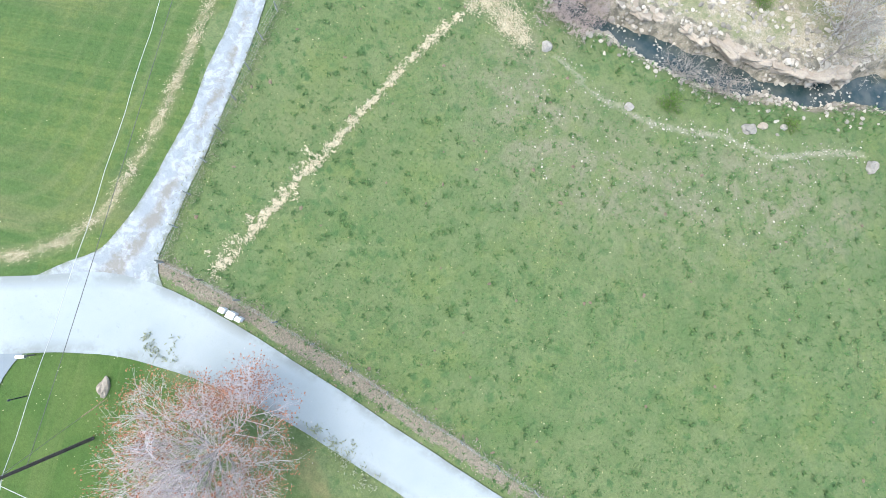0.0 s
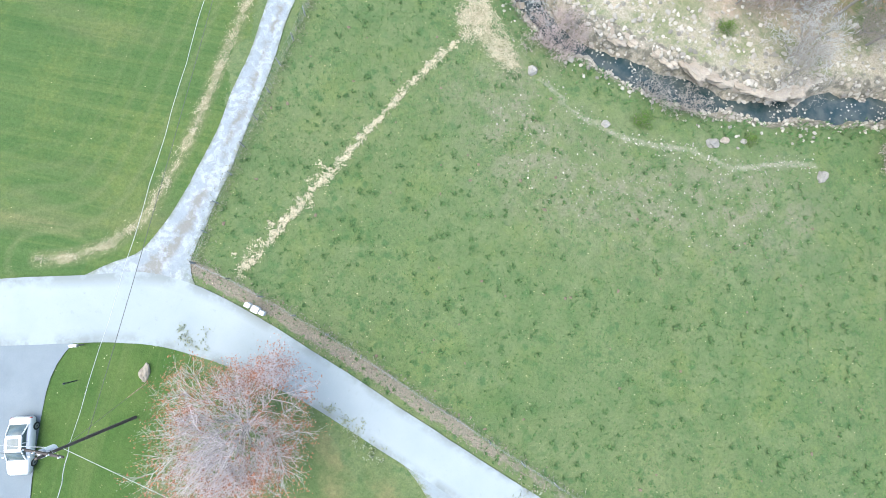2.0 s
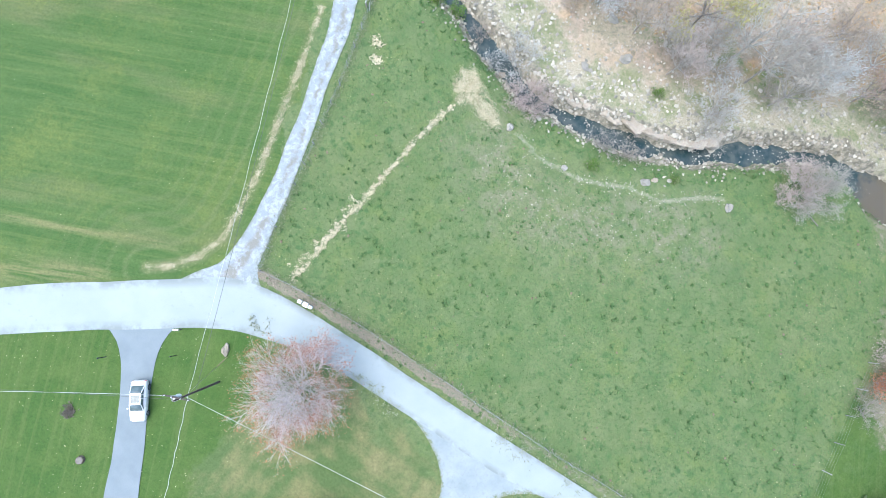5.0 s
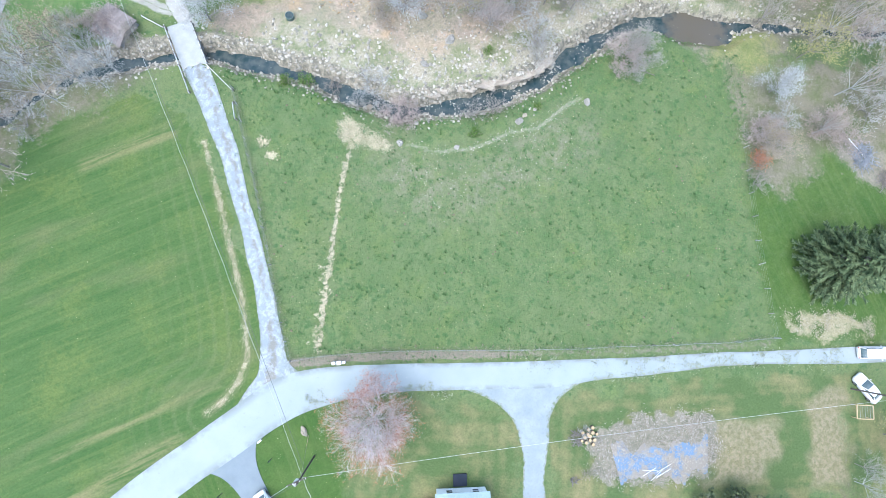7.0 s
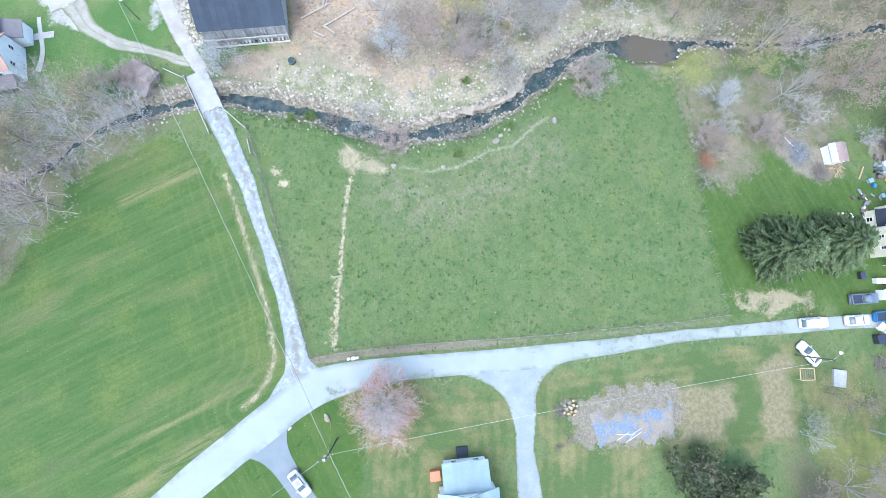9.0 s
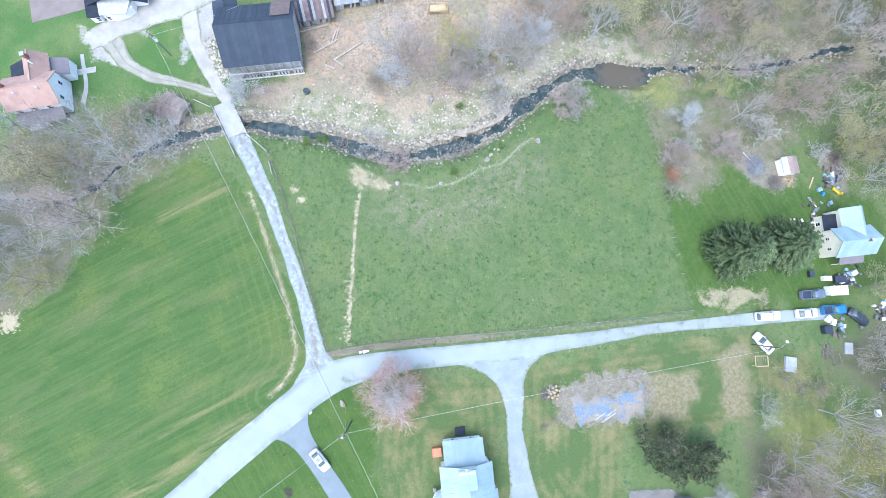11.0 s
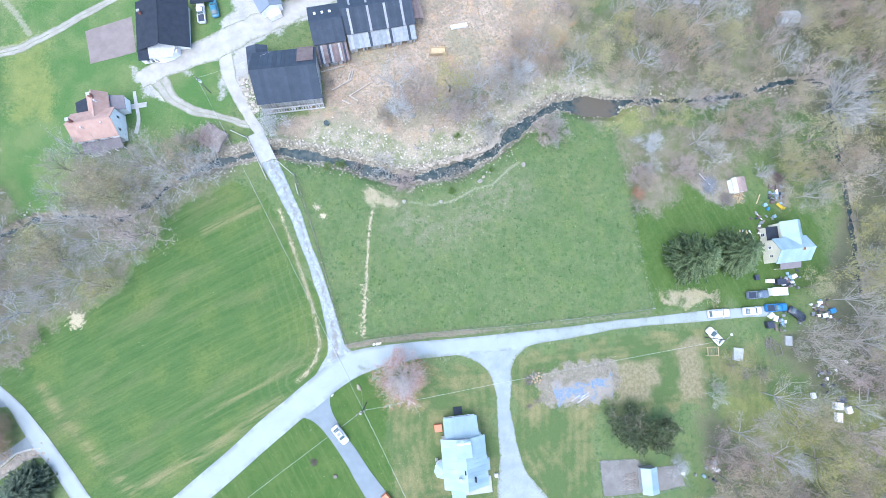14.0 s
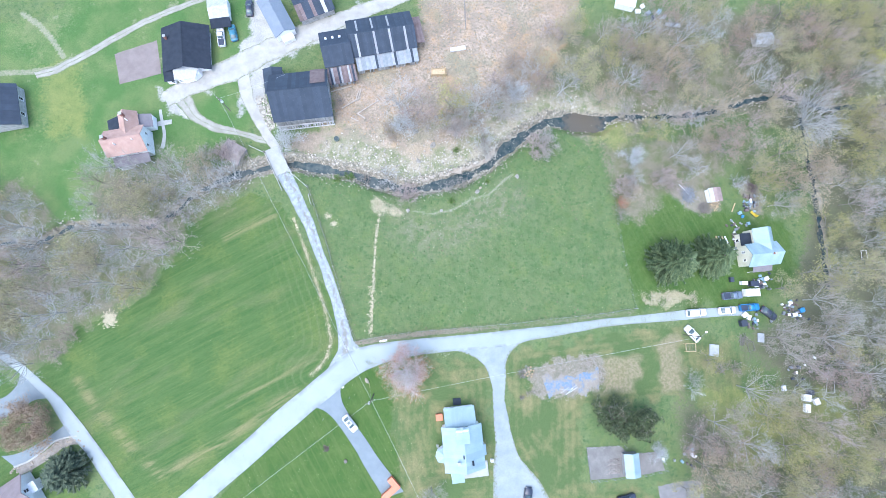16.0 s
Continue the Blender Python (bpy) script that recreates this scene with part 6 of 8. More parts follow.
def loft(stations, sides=8, round_=0.3):
    """A shell through stations of x, half width, bottom, top."""
    bm = bmesh.new()
    rings = []
    for x, w, z0, z1 in stations:
        k, h = round_ * min(w, (z1 - z0) / 2), (z0, z1)
        pts = [(-w, z0 + k), (-w + k, z0), (w - k, z0), (w, z0 + k), (w, z1 - k), (w - k, z1), (-w + k, z1), (-w, z1 - k)]
        rings.append([bm.verts.new((x, y, z)) for y, z in pts])
    for a, b in zip(rings, rings[1:]):
        for i in range(8):
            bm.faces.new((a[i], a[(i + 1) % 8], b[(i + 1) % 8], b[i]))
    bm.faces.new(rings[0][::-1]), bm.faces.new(rings[-1])
    bmesh.ops.recalc_face_normals(bm, faces=bm.faces[:])
    return bm


def wheel(parent, x, y, r=0.33, wide=0.22):
    out = 1 if y > 0 else -1
    t = part("wheel", prism(bmesh.new(), (x, y - wide / 2, r), (x, y + wide / 2, r), r, r, 18), TYRE, parent)
    part("rim", prism(bmesh.new(), (x, y + out * (wide / 2 - 0.02), r), (x, y + out * (wide / 2 + 0.015), r), r * 0.62, r * 0.58, 12), STEEL, t)
    part("hub", prism(bmesh.new(), (x, y + out * (wide / 2 + 0.01), r), (x, y + out * (wide / 2 + 0.035), r), 0.07, 0.06, 8), DARK_PAINT, t)


def vehicle(name, m, colour, label, kind="sedan", roof_window=False):
    """A car: body, cabin glass and roof, lamps, mirrors and wheels. It faces +x."""
    ob = thing(name, m, label, "pickup" if kind == "pickup" else "car")
    long = {"sedan": 2.3, "wagon": 2.6, "pickup": 2.7}[kind]
    w = 0.9
    part("body", loft([(-long, w * 0.8, 0.42, 0.78), (-long + 0.15, w * 0.95, 0.3, 0.92), (-long + 0.9, w, 0.25, 0.97), (0, w, 0.25, 0.96), (long - 1.1, w, 0.25, 0.93),
                       (long - 0.25, w * 0.93, 0.28, 0.82), (long, w * 0.72, 0.4, 0.68)]), colour, ob, smooth=True)
    back, front = {"sedan": (-1.75, 1.05), "wagon": (-2.45, 1.0), "pickup": (-0.5, 1.35)}[kind]
    slope = {"sedan": 0.75, "wagon": 0.25, "pickup": 0.2}[kind]
    top = 1.42 if kind == "sedan" else 1.72
    part("glasshouse", loft([(back, w * 0.84, 0.9, 0.98), (back + slope, w * 0.74, 0.9, top - 0.03), (front - 0.75, w * 0.74, 0.9, top - 0.03), (front, w * 0.84, 0.9, 0.97)]), CAR_GLASS, ob, "dark car windows", True)
    part("roof", loft([(back + slope - 0.02, w * 0.66, top - 0.08, top), (back + slope + 0.2, w * 0.72, top - 0.1, top + 0.02), (front - 0.95, w * 0.72, top - 0.1, top + 0.02), (front - 0.74, w * 0.66, top - 0.08, top)]), colour, ob, smooth=True)
    for y in (-1, 1):
        for x0, x1 in ((back + slope - 0.05, back - 0.0), (front - 0.78, front)):
            part("pillar", prism(bmesh.new(), (x0, y * w * 0.7, top - 0.05), (x1, y * w * 0.82, 0.95), 0.05, 0.06, 6), colour, ob)
        part("pillar", prism(bmesh.new(), ((back + front) / 2, y * w * 0.735, top - 0.05), ((back + front) / 2, y * w * 0.84, 0.93), 0.045, 0.045, 6), colour, ob)
        part("mirror", loft([(front - 0.35, 0.08, 0.95, 1.08), (front - 0.2, 0.06, 0.97, 1.05)]), colour, ob).location.y = y * (w + 0.1)
        part("headlight", box(bmesh.new(), long - 0.3, y * 0.62 - 0.15, 0.6, long - 0.08, y * 0.62 + 0.15, 0.76, 0.04), LAMP_GLASS, ob)
        part("tail_light", box(bmesh.new(), -long + 0.01, y * 0.68 - 0.14, 0.66, -long + 0.12, y * 0.68 + 0.14, 0.82, 0.03), TAIL_GLASS, ob)
        for x in (-long + 0.85, long - 0.85):
            wheel(ob, x, y * (w - 0.1))
    if roof_window:
        part("sunroof", box(bmesh.new(), -0.75, -0.42, top + 0.005, 0.05, 0.42, top + 0.03, 0.01), CAR_GLASS, ob, "dark glass sunroof")
    if kind == "pickup":
        part("bed_floor", box(bmesh.new(), -2.45, -0.7, 0.9, -0.65, 0.7, 0.99), DARK_PAINT, ob, "dark open cargo bed")
        for y in (-1, 1):
            part("bed_side", box(bmesh.new(), -2.6, y * 0.8 - 0.08, 0.85, -0.6, y * 0.8 + 0.08, 1.25, 0.03), colour, ob)
        part("tailgate", box(bmesh.new(), -2.66, -0.72, 0.85, -2.56, 0.72, 1.25, 0.02), colour, ob)
    return ob


vehicle("sedan_car", placed(-17.0, -26.4, -51, 0.05) @ Matrix.Diagonal((0.92, 0.92, 0.95, 1)), WHITE_PAINT, "white sedan with sunroof parked on the asphalt drive", "sedan", True)
vehicle("estate_car", placed(67.1, -2.3, 3, 0.05), WHITE_PAINT, "long white estate car parked on the narrow road", "wagon")
vehicle("sedan_car", placed(75.52, -1.86, 3, 0.05), WHITE_PAINT, "white sedan parked behind an estate car", "sedan")
vehicle("sedan_car", placed(65.7, -7.4, 132), WHITE_PAINT, "white sedan parked askew on the grass", "sedan")
vehicle("pickup_truck", placed(81.78, -1.16, 3, 0.03), BLUE_PAINT, "bright blue pickup truck with a loaded bed", "pickup")
vehicle("sedan_car", placed(87.19, -2.69, -35), DARK_PAINT, "dark grey sedan parked under bare branches", "sedan")
vehicle("pickup_truck", placed(77.32, 1.83, 4), GREY_BLUE_PAINT, "grey-blue flatbed pickup parked on the grass", "pickup")
vehicle("sedan_car", placed(-48.61, 69.55, 105), TEAL_PAINT, "blue sedan parked beside a garage", "sedan")
vehicle("pickup_truck", placed(-51.55, 68.46, 100), WHITE_PAINT, "white pickup parked beside a garage", "pickup")
vehicle("sedan_car", placed(-44.95, 76.75, 95), DARK_PAINT, "dark sedan on the farm drive", "sedan")
vehicle("estate_car", placed(23.39, -44.16, 80), DARK_PAINT, "dark car at the end of the gravel drive", "wagon")
vehicle("sedan_car", placed(47.09, -45.28, 10), DARK_PAINT, "dark blue car on the lawn", "sedan")

# ---- bridge ----
BRIDGE = (-35.04, 33.87)
RAIL = speckled("pale_rail", (0.36, 0.365, 0.36), (0.5, 0.505, 0.5), 3, 20, 0.6)
bridge = thing("bridge", placed(*BRIDGE, -64.0, 0.0), "small flat concrete farm bridge over the creek", "bridge")
bridge.location.z = float(base_z(*BRIDGE)) + 0.12
part("deck", box(bmesh.new(), -5.0, -1.75, -0.45, 4.6, 1.75, 0.0, 0.04), CONCRETE, bridge, "pale concrete deck")
for x in (-4.6, 4.2):
    part("abutment", box(bmesh.new(), x - 0.5, -2.0, -2.2, x + 0.5, 2.0, -0.46, 0.05), STONE, bridge, "stone abutment")
for y, ends in ((-1.85, (-5.0, 6.0)), (1.85, (-4.4, 3.4))):
    rail = part("guard_rail", box(bmesh.new(), ends[0], y - 0.04, 0.5, ends[1], y + 0.04, 0.78, 0.02), RAIL, bridge, "galvanised guard rail")
    for k in range(6):
        x = ends[0] + 0.3 + (ends[1] - ends[0] - 0.6) * k / 5
        part("post", box(bmesh.new(), x - 0.07, y - 0.12, -1.0, x + 0.07, y + 0.12, 0.8), TIMBER, rail)


def rail_fence(ends, label):
    (x0, y0), (x1, y1) = ends
    long, turn = math.hypot(x1 - x0, y1 - y0), math.degrees(math.atan2(y1 - y0, x1 - x0))
    ob = thing("guard_rail", placed(x0, y0, turn), label, "guard rail")
    tilt = math.degrees(math.atan2(ground_at(x1, y1) - ground_at(x0, y0), long))
    ob.matrix_basis = ob.matrix_basis @ pose(0, 0, 0, 0, -tilt)
    part("beam", box(bmesh.new(), 0, -0.04, 0.5, long, 0.04, 0.78, 0.02), RAIL, ob)
    n = max(2, int(long / 1.8))
    for k in range(n):
        part("post", box(bmesh.new(), long * k / (n - 1) - 0.07, 0.05, -0.6, long * k / (n - 1) + 0.07, 0.2, 0.75), TIMBER, ob)


rail_fence([(-32.2, 32.1), (-28.2, 28.6)], "galvanised rail flaring from the bridge")
rail_fence([(-27.8, 26.7), (-27.15, 24.3)], "short galvanised rail beside the lane")
rail_fence([(-42.6, 39), (-39.2, 37.4)], "galvanised rail curving to the bridge")


# ---- fences ----
def hose(pts, r, sides):
    """One round line through points."""
    p = np.array([tuple(a) for a in pts], float)
    t = np.gradient(p, axis=0)
    t /= np.linalg.norm(t, axis=1, keepdims=True)
    u = np.cross(t, [0, 0, 1.0])
    u /= np.linalg.norm(u, axis=1, keepdims=True)
    w = np.cross(t, u)
    g = np.arange(sides) * 2 * math.pi / sides
    rings = p[:, None] + r * (u[:, None] * np.cos(g)[None, :, None] + w[:, None] * np.sin(g)[None, :, None])
    quads = [(i * sides + k, i * sides + (k + 1) % sides, (i + 1) * sides + (k + 1) % sides, (i + 1) * sides + k) for i in range(len(p) - 1) for k in range(sides)]
    return rings.reshape(-1, 3), np.array(quads)


def fence(name, chain, gap, label, high=1.25, seed=1, wires=4):
    """Posts with strands of wire along a chain of points."""
    rng = random.Random(seed)
    pts = np.array(chain, float)
    s = np.r_[0, np.cumsum(np.hypot(*np.diff(pts, axis=0).T))]
    n = int(s[-1] / gap) + 1
    u = np.linspace(0, s[-1], n)
    xs, ys = np.interp(u, s, pts[:, 0]), np.interp(u, s, pts[:, 1])
    zs = ground_z(xs, ys)
    ob = thing(name, pose(xs[0], ys[0], zs[0]), label, "fence")
    tops = []
    for x, y, z in zip(xs, ys, zs):
        lean = Vector((rng.gauss(0, 0.06), rng.gauss(0, 0.06), 0))
        a = Vector((x - xs[0], y - ys[0], z - zs[0] - 0.3))
        b = a + Vector((0, 0, high + 0.3 + rng.uniform(-0.1, 0.15))) + lean
        part("post", prism(bmesh.new(), a, b, 0.055, 0.045, 6), BOARD, ob)
        tops.append((a, b))
    for k in range(wires):
        f = 0.35 + 0.6 * k / max(1, wires - 1)
        line = [tuple(a.lerp(b, f)) for a, b in tops]
        v, q = hose(line, 0.006, 3)
        part("wire", raw_mesh("wire", v.tolist(), q.tolist(), STEEL), None, ob)
    return ob


FENCE_LANE = [(-16, -8.2), (-17.4, -4.3), (-18.5, -0.8), (-20, 4.5), (-21.6, 9.7), (-23, 14.4), (-24.8, 19.5), (-26.7, 24.9), (-28.2, 29.1)]
FENCE_ROAD = [(-16, -8.2), (-14, -7.7), (-10.1, -7), (-3.1, -6.1), (5.7, -5.5), (14.7, -4.9), (23.9, -4.1), (33.3, -3.2), (43, -2.3), (51.6, -1.1)]
FENCE_EAST = [(51.6, -1.1), (50.8, 2.4), (50.1, 6.2), (49.2, 11), (48.7, 14.9), (48.1, 20.8), (47.5, 26.9)]
fence("pasture_fence", FENCE_LANE, 2.6, "wire pasture fence with leaning grey posts", 1.3, 1)
fence("pasture_fence", FENCE_ROAD, 3.0, "wire pasture fence with grey posts along the verge", 1.2, 2)
fence("pasture_fence", FENCE_EAST, 3.4, "wire fence closing the pasture's end", 1.2, 3)

# ---- animal pen ----
PEN = [(37.7, -33.4), (47.1, -33.1), (47.3, -35.2), (56.1, -35), (57.5, -39.5), (49, -40.7), (38.5, -41), (37.7, -33.4)]
pen = fence("pen_fence", PEN, 1.9, "mesh pen fence with posts and top rail", 1.3, 4, 5)
structure("pen_floor", ribbon("pen_floor", [(37.9, -33.5), (42.3, -33.3), (47.1, -33.2), (47.3, -35.3), (55.9, -35.2)], [(38.6, -40.8), (42.8, -40.8), (47.9, -40.5), (49.3, -40.4), (57.2, -39.5)], speckled("trodden_soil", (0.11, 0.105, 0.095), (0.17, 0.16, 0.148), 0.5, 5, 0.95, 0.03), 0.05, 0.8, 6, 0.1), "bare trodden grey soil inside a pen", "soil")
coop = thing("pen_shed", placed(48.1, -37.3, 3.0), "small shed with pale blue metal roof in a pen", "shed")
gable_walls(coop, -1.6, -2.5, 1.6, 2.5, 1.9, 2.6, BOARD, "y")
gable_roof(coop, -1.6, -2.5, 1.6, 2.5, 1.9, 2.6, BLUE_ROOF, "y", 0.2, 6)
door(coop, -1.63, 0.4, 0, 180, BOARD, 0.8, 1.7)
for k in range(4):
    ramp = thing("plank_walk", placed(44.0, -36.6 - 0.9 * k, 4.0), "grey plank walkway on trodden soil", "planks", "plank walks")
    for j in range(3):
        part("plank", box(bmesh.new(), -1.9, -0.4 + 0.27 * j, 0.02, 1.9, -0.16 + 0.27 * j, 0.08, 0.01), TIMBER, ramp)
rear_pen = structure("gravel_pad", ribbon("gravel_pad", [(55.3, -43.2), (60.4, -42.2), (66.3, -42.2)], [(55.9, -48.2), (61.6, -48.5), (67.4, -48.9)], speckled("grey_pad", (0.13, 0.125, 0.12), (0.17, 0.165, 0.16), 0.8, 8, 0.95, 0.03), 0.05, 0.8, 4, 0.2), "bare grey pad at the edge of the wood", "soil")


# ---- poles and lines ----
def utility_pole(x, y, high, turn, label, arm=True, can=True, wood=None):
    ob = thing("utility_pole", placed(x, y, turn), label, "utility pole")
    part("pole", prism(bmesh.new(), (0, 0, -0.5), (0, 0, high), 0.13, 0.085, 10), wood or POLE_WOOD, ob)
    if arm:
        a = part("crossarm", box(bmesh.new(), -1.2, 0.12, high - 0.5, 1.2, 0.24, high - 0.36, 0.01), POLE_WOOD, ob)
        for xx in (-1.05, -0.4, 0.4, 1.05):
            part("insulator", prism(bmesh.new(), (xx, 0.18, high - 0.36), (xx, 0.18, high - 0.18), 0.05, 0.035, 8), TRIM, a)
        for s in (-1, 1):
            part("brace", prism(bmesh.new(), (s * 0.7, 0.15, high - 0.45), (0, 0.13, high - 1.1), 0.02, 0.02, 4), STEEL, ob)
    if can:
        c = part("transformer", prism(bmesh.new(), (-0.42, -0.1, high - 1.9), (-0.42, -0.1, high - 1.0), 0.27, 0.27, 14), TRIM, ob, "pale grey transformer can")
        part("lid", prism(bmesh.new(), (-0.42, -0.1, high - 1.0), (-0.42, -0.1, high - 0.92), 0.29, 0.2, 14), STEEL, c)
        for s in (-1, 1):
            part("bushing", prism(bmesh.new(), (-0.42 + 0.12 * s, -0.1, high - 0.94), (-0.42 + 0.12 * s, -0.1, high - 0.7), 0.03, 0.02, 6), TRIM, c)
    return ob


ROAD_POLE, LAMP_POLE, FARM_POLE = (-11.75, -20.1), (63.75, -7.7), (-48.02, 48.4)
utility_pole(*ROAD_POLE, 9.6, 25, "dark wooden utility pole with transformer on a lawn")
utility_pole(*FARM_POLE, 7.5, 130, "weathered utility pole on a grass island", wood=TIMBER)
lamp = utility_pole(*LAMP_POLE, 7.4, 10, "wooden pole with yard lamp beside parked cars", False, False)
part("lamp_arm", prism(bmesh.new(), (0.1, 0.05, 7.0), (1.3, 0.9, 7.4), 0.035, 0.03, 6), STEEL, lamp)
part("lamp_head", prism(bmesh.new(), (1.3, 0.9, 7.2), (1.3, 0.9, 7.5), 0.26, 0.16, 12), TRIM, lamp, "pale round lamp head")
CABLE = speckled("pale_cable", (0.3, 0.31, 0.31), (0.38, 0.39, 0.39), 3, 30, 0.6)
DARK_CABLE = speckled("dark_cable", (0.03, 0.035, 0.03), (0.06, 0.065, 0.06), 3, 30, 0.6)


def cable(a, za, b, zb, sag, r, material, label, wave=0.0):
    """A line hung between two places at given heights over the ground."""
    a = Vector((*a, ground_at(*a) + za))
    b = Vector((*b, ground_at(*b) + zb))
    pts, n = [], 40
    for i in range(n + 1):
        u = i / n
        p = a.lerp(b, u)
        p.z -= 4 * sag * u * (1 - u)
        p.x += wave * math.sin(i * 1.9)
        pts.append(p)
    v, q = hose(pts, r, 5)
    return tagged(new("overhead_cable", raw_mesh("overhead_cable", v.tolist(), q.tolist(), material)), label, "cable", "overhead cables")


cable(ROAD_POLE, 7.0, FARM_POLE, 6.5, 1.2, 0.017, CABLE, "thick pale overhead cable between two poles", 0.05)
cable(ROAD_POLE, 5.4, FARM_POLE, 5.6, 1.0, 0.02, DARK_CABLE, "thin dark overhead power line")
cable(ROAD_POLE, 7.0, (-1.11, -41.67), 7.0, 0.6, 0.024, CABLE, "thick pale overhead cable running south", 0.05)
cable(ROAD_POLE, 7.6, LAMP_POLE, 7.0, 1.0, 0.02, CABLE, "pale overhead service line above lawns")
cable(ROAD_POLE, 7.6, (-42.08, -42.6), 7.0, 0.8, 0.02, CABLE, "pale overhead line running beside the road")
cable(ROAD_POLE, 9.1, (-42.5, -41.81), 8.0, 0.8, 0.015, DARK_CABLE, "thin dark overhead wire beside the road")
cable(FARM_POLE, 6.9, (-33.0, 55.0), 6.0, 0.4, 0.015, CABLE, "thin service wire to the barn")
guy = thing("guy_wire", placed(*ROAD_POLE), "yellow-sleeved guy wire anchored in the lawn", "guy wire")
foot = Vector((-12.76, -17.56, 0)) - Vector((*ROAD_POLE, 0))
part("wire", prism(bmesh.new(), (0, 0, 7.5), (foot.x, foot.y, 0.0), 0.012, 0.012, 5), STEEL, guy)
part("sleeve", prism(bmesh.new(), (foot.x * 0.72, foot.y * 0.72, 2.1), (foot.x, foot.y, 0.0), 0.035, 0.035, 6), NEW_WOOD, guy, "yellow guard sleeve")

# ---- by the road ----
post_box = thing("mailbox", placed(-18.66, -18.33, 40), "white mailbox on a short post by the drive", "mailbox")
part("post", box(bmesh.new(), -0.05, -0.05, -0.3, 0.05, 0.05, 1.0), TIMBER, post_box)
body = part("box", loft([(-0.28, 0.11, 1.0, 1.26), (0.28, 0.11, 1.0, 1.26)], 8, 0.6), TRIM, post_box)
part("door", box(bmesh.new(), 0.28, -0.1, 1.01, 0.3, 0.1, 1.24), STEEL, body)
group_x, group_y = -9.57, -8.02
tubs = (("refuse_bin", 0.7, -0.1, 0.36), ("refuse_bin", 0.0, 0.0, 0.5), ("refuse_bin", -0.6, 0.1, 0.32))
for name, dx, dy, w in tubs:
    a = radians(-3)
    b = thing(name, placed(group_x - dx, group_y + dy, 10), "white plastic bin standing on the verge", "bin", "bins on the verge")
    part("body", loft([(-w / 2, w * 0.45, 0, 0.75), (w / 2, w * 0.45, 0, 0.75)], 8, 0.2), TRIM, b)
    part("lid", box(bmesh.new(), -w / 2 - 0.04, -w * 0.5, 0.75, w / 2 + 0.04, w * 0.5, 0.82, 0.02), WHITE_WALL, b)


# ---- stones ----
def stone_mesh(name, seed, size, material, detail=2, rough=0.28, flat=1.2):
    bm = bmesh.new()
    bmesh.ops.create_icosphere(bm, subdivisions=detail, radius=1.0)
    off = Vector((seed * 3.1, seed * 1.7, 0.3))
    for v in bm.verts:
        k = 1 + rough * noise.noise(v.co * 1.3 + off) + 0.5 * rough * noise.noise(v.co * 3.1 + off)
        top = min(v.co.z, flat + 0.12 * noise.noise(v.co * 4.0 + off))
        v.co = Vector((v.co.x * size[0] * k, v.co.y * size[1] * k, max(top, -0.5) * size[2] * k))
    return mesh_of(name, bm, material)


ROCK = speckled("grey_rock", (0.19, 0.178, 0.15), (0.3, 0.28, 0.245), 1.5, 8, 0.9, 0.03, 0.0, 0.4)
TAN_ROCK = speckled("tan_rock", (0.23, 0.19, 0.142), (0.36, 0.315, 0.25), 1.2, 6, 0.9, 0.03, 0.0, 0.4)


def boulder(x, y, size, turn, label, material=ROCK, seed=1, name="boulder", lift=0.1):
    ob = tagged(new(name, stone_mesh(name, seed, tuple(0.85 * v for v in size), material, 3, 0.42, 0.8)), label, "rock")
    ob.matrix_basis = placed(x, y, turn, lift * size[2])
    return ob


boulder(-13.39, -17.07, (0.42, 0.85, 0.5), 30, "pale upright boulder on a lawn", TAN_ROCK, 2)
boulder(-3.93, 22.78, (0.55, 0.5, 0.4), 60, "pale grey boulder at the pasture's edge", ROCK, 3)
boulder(23.01, 31.58, (0.5, 0.65, 0.45), 20, "pale grey boulder on short grass", ROCK, 4)
boulder(13, 27.66, (0.7, 0.55, 0.35), 50, "broad grey rock beside the creek track", ROCK, 5)
boulder(13.74, 28.58, (0.45, 0.4, 0.3), 10, "pale rock beside the creek track", TAN_ROCK, 6)
boulder(15.26, 29.66, (0.35, 0.3, 0.25), 10, "small grey rock beside the creek track", ROCK, 7)
boulder(4.16, 22.87, (0.5, 0.35, 0.25), 40, "flat grey rock on the creek track", ROCK, 8)
boulder(-2.19, 42.93, (0.6, 0.8, 0.5), 70, "grey boulder on the rough bank", ROCK, 9)
boulder(2.19, 39.41, (1.0, 0.7, 0.5), 60, "large grey boulder on the rough bank", ROCK, 10)
boulder(-1.3, 35.18, (0.8, 0.5, 0.4), -40, "long grey boulder on the rough bank", ROCK, 11)
boulder(-8.94, 28.47, (0.75, 0.5, 0.4), 30, "pale boulder in the creek bed", TAN_ROCK, 12)

for k, (x, y, a, b, turn) in enumerate(((2.25, 32.04, 1.5, 0.7, 10), (4.63, 32.42, 1.6, 0.7, 0), (7.68, 33.13, 1.7, 0.6, -5), (10.38, 33.93, 1.6, 0.6, 20),
                                       (13.1, 34.95, 1.6, 0.6, 25), (15.26, 36.07, 1.6, 0.6, 30), (16.86, 37.69, 1.2, 0.7, 50), (0.35, 32.79, 1.5, 0.7, -25), (-2.02, 32.93, 1.3, 0.6, 0))):
    s = tagged(new("rock_ledge", stone_mesh("rock_ledge", 20 + k, (a * 1.1, b * 1.25, 0.6), TAN_ROCK, 4, 0.5, 0.45)), "pale flat rock ledge along the creek bank", "rock", "rock ledges")
    s.matrix_basis = pose(x, y, float(base_z(x, y)) - 0.4, 0, 0, turn)


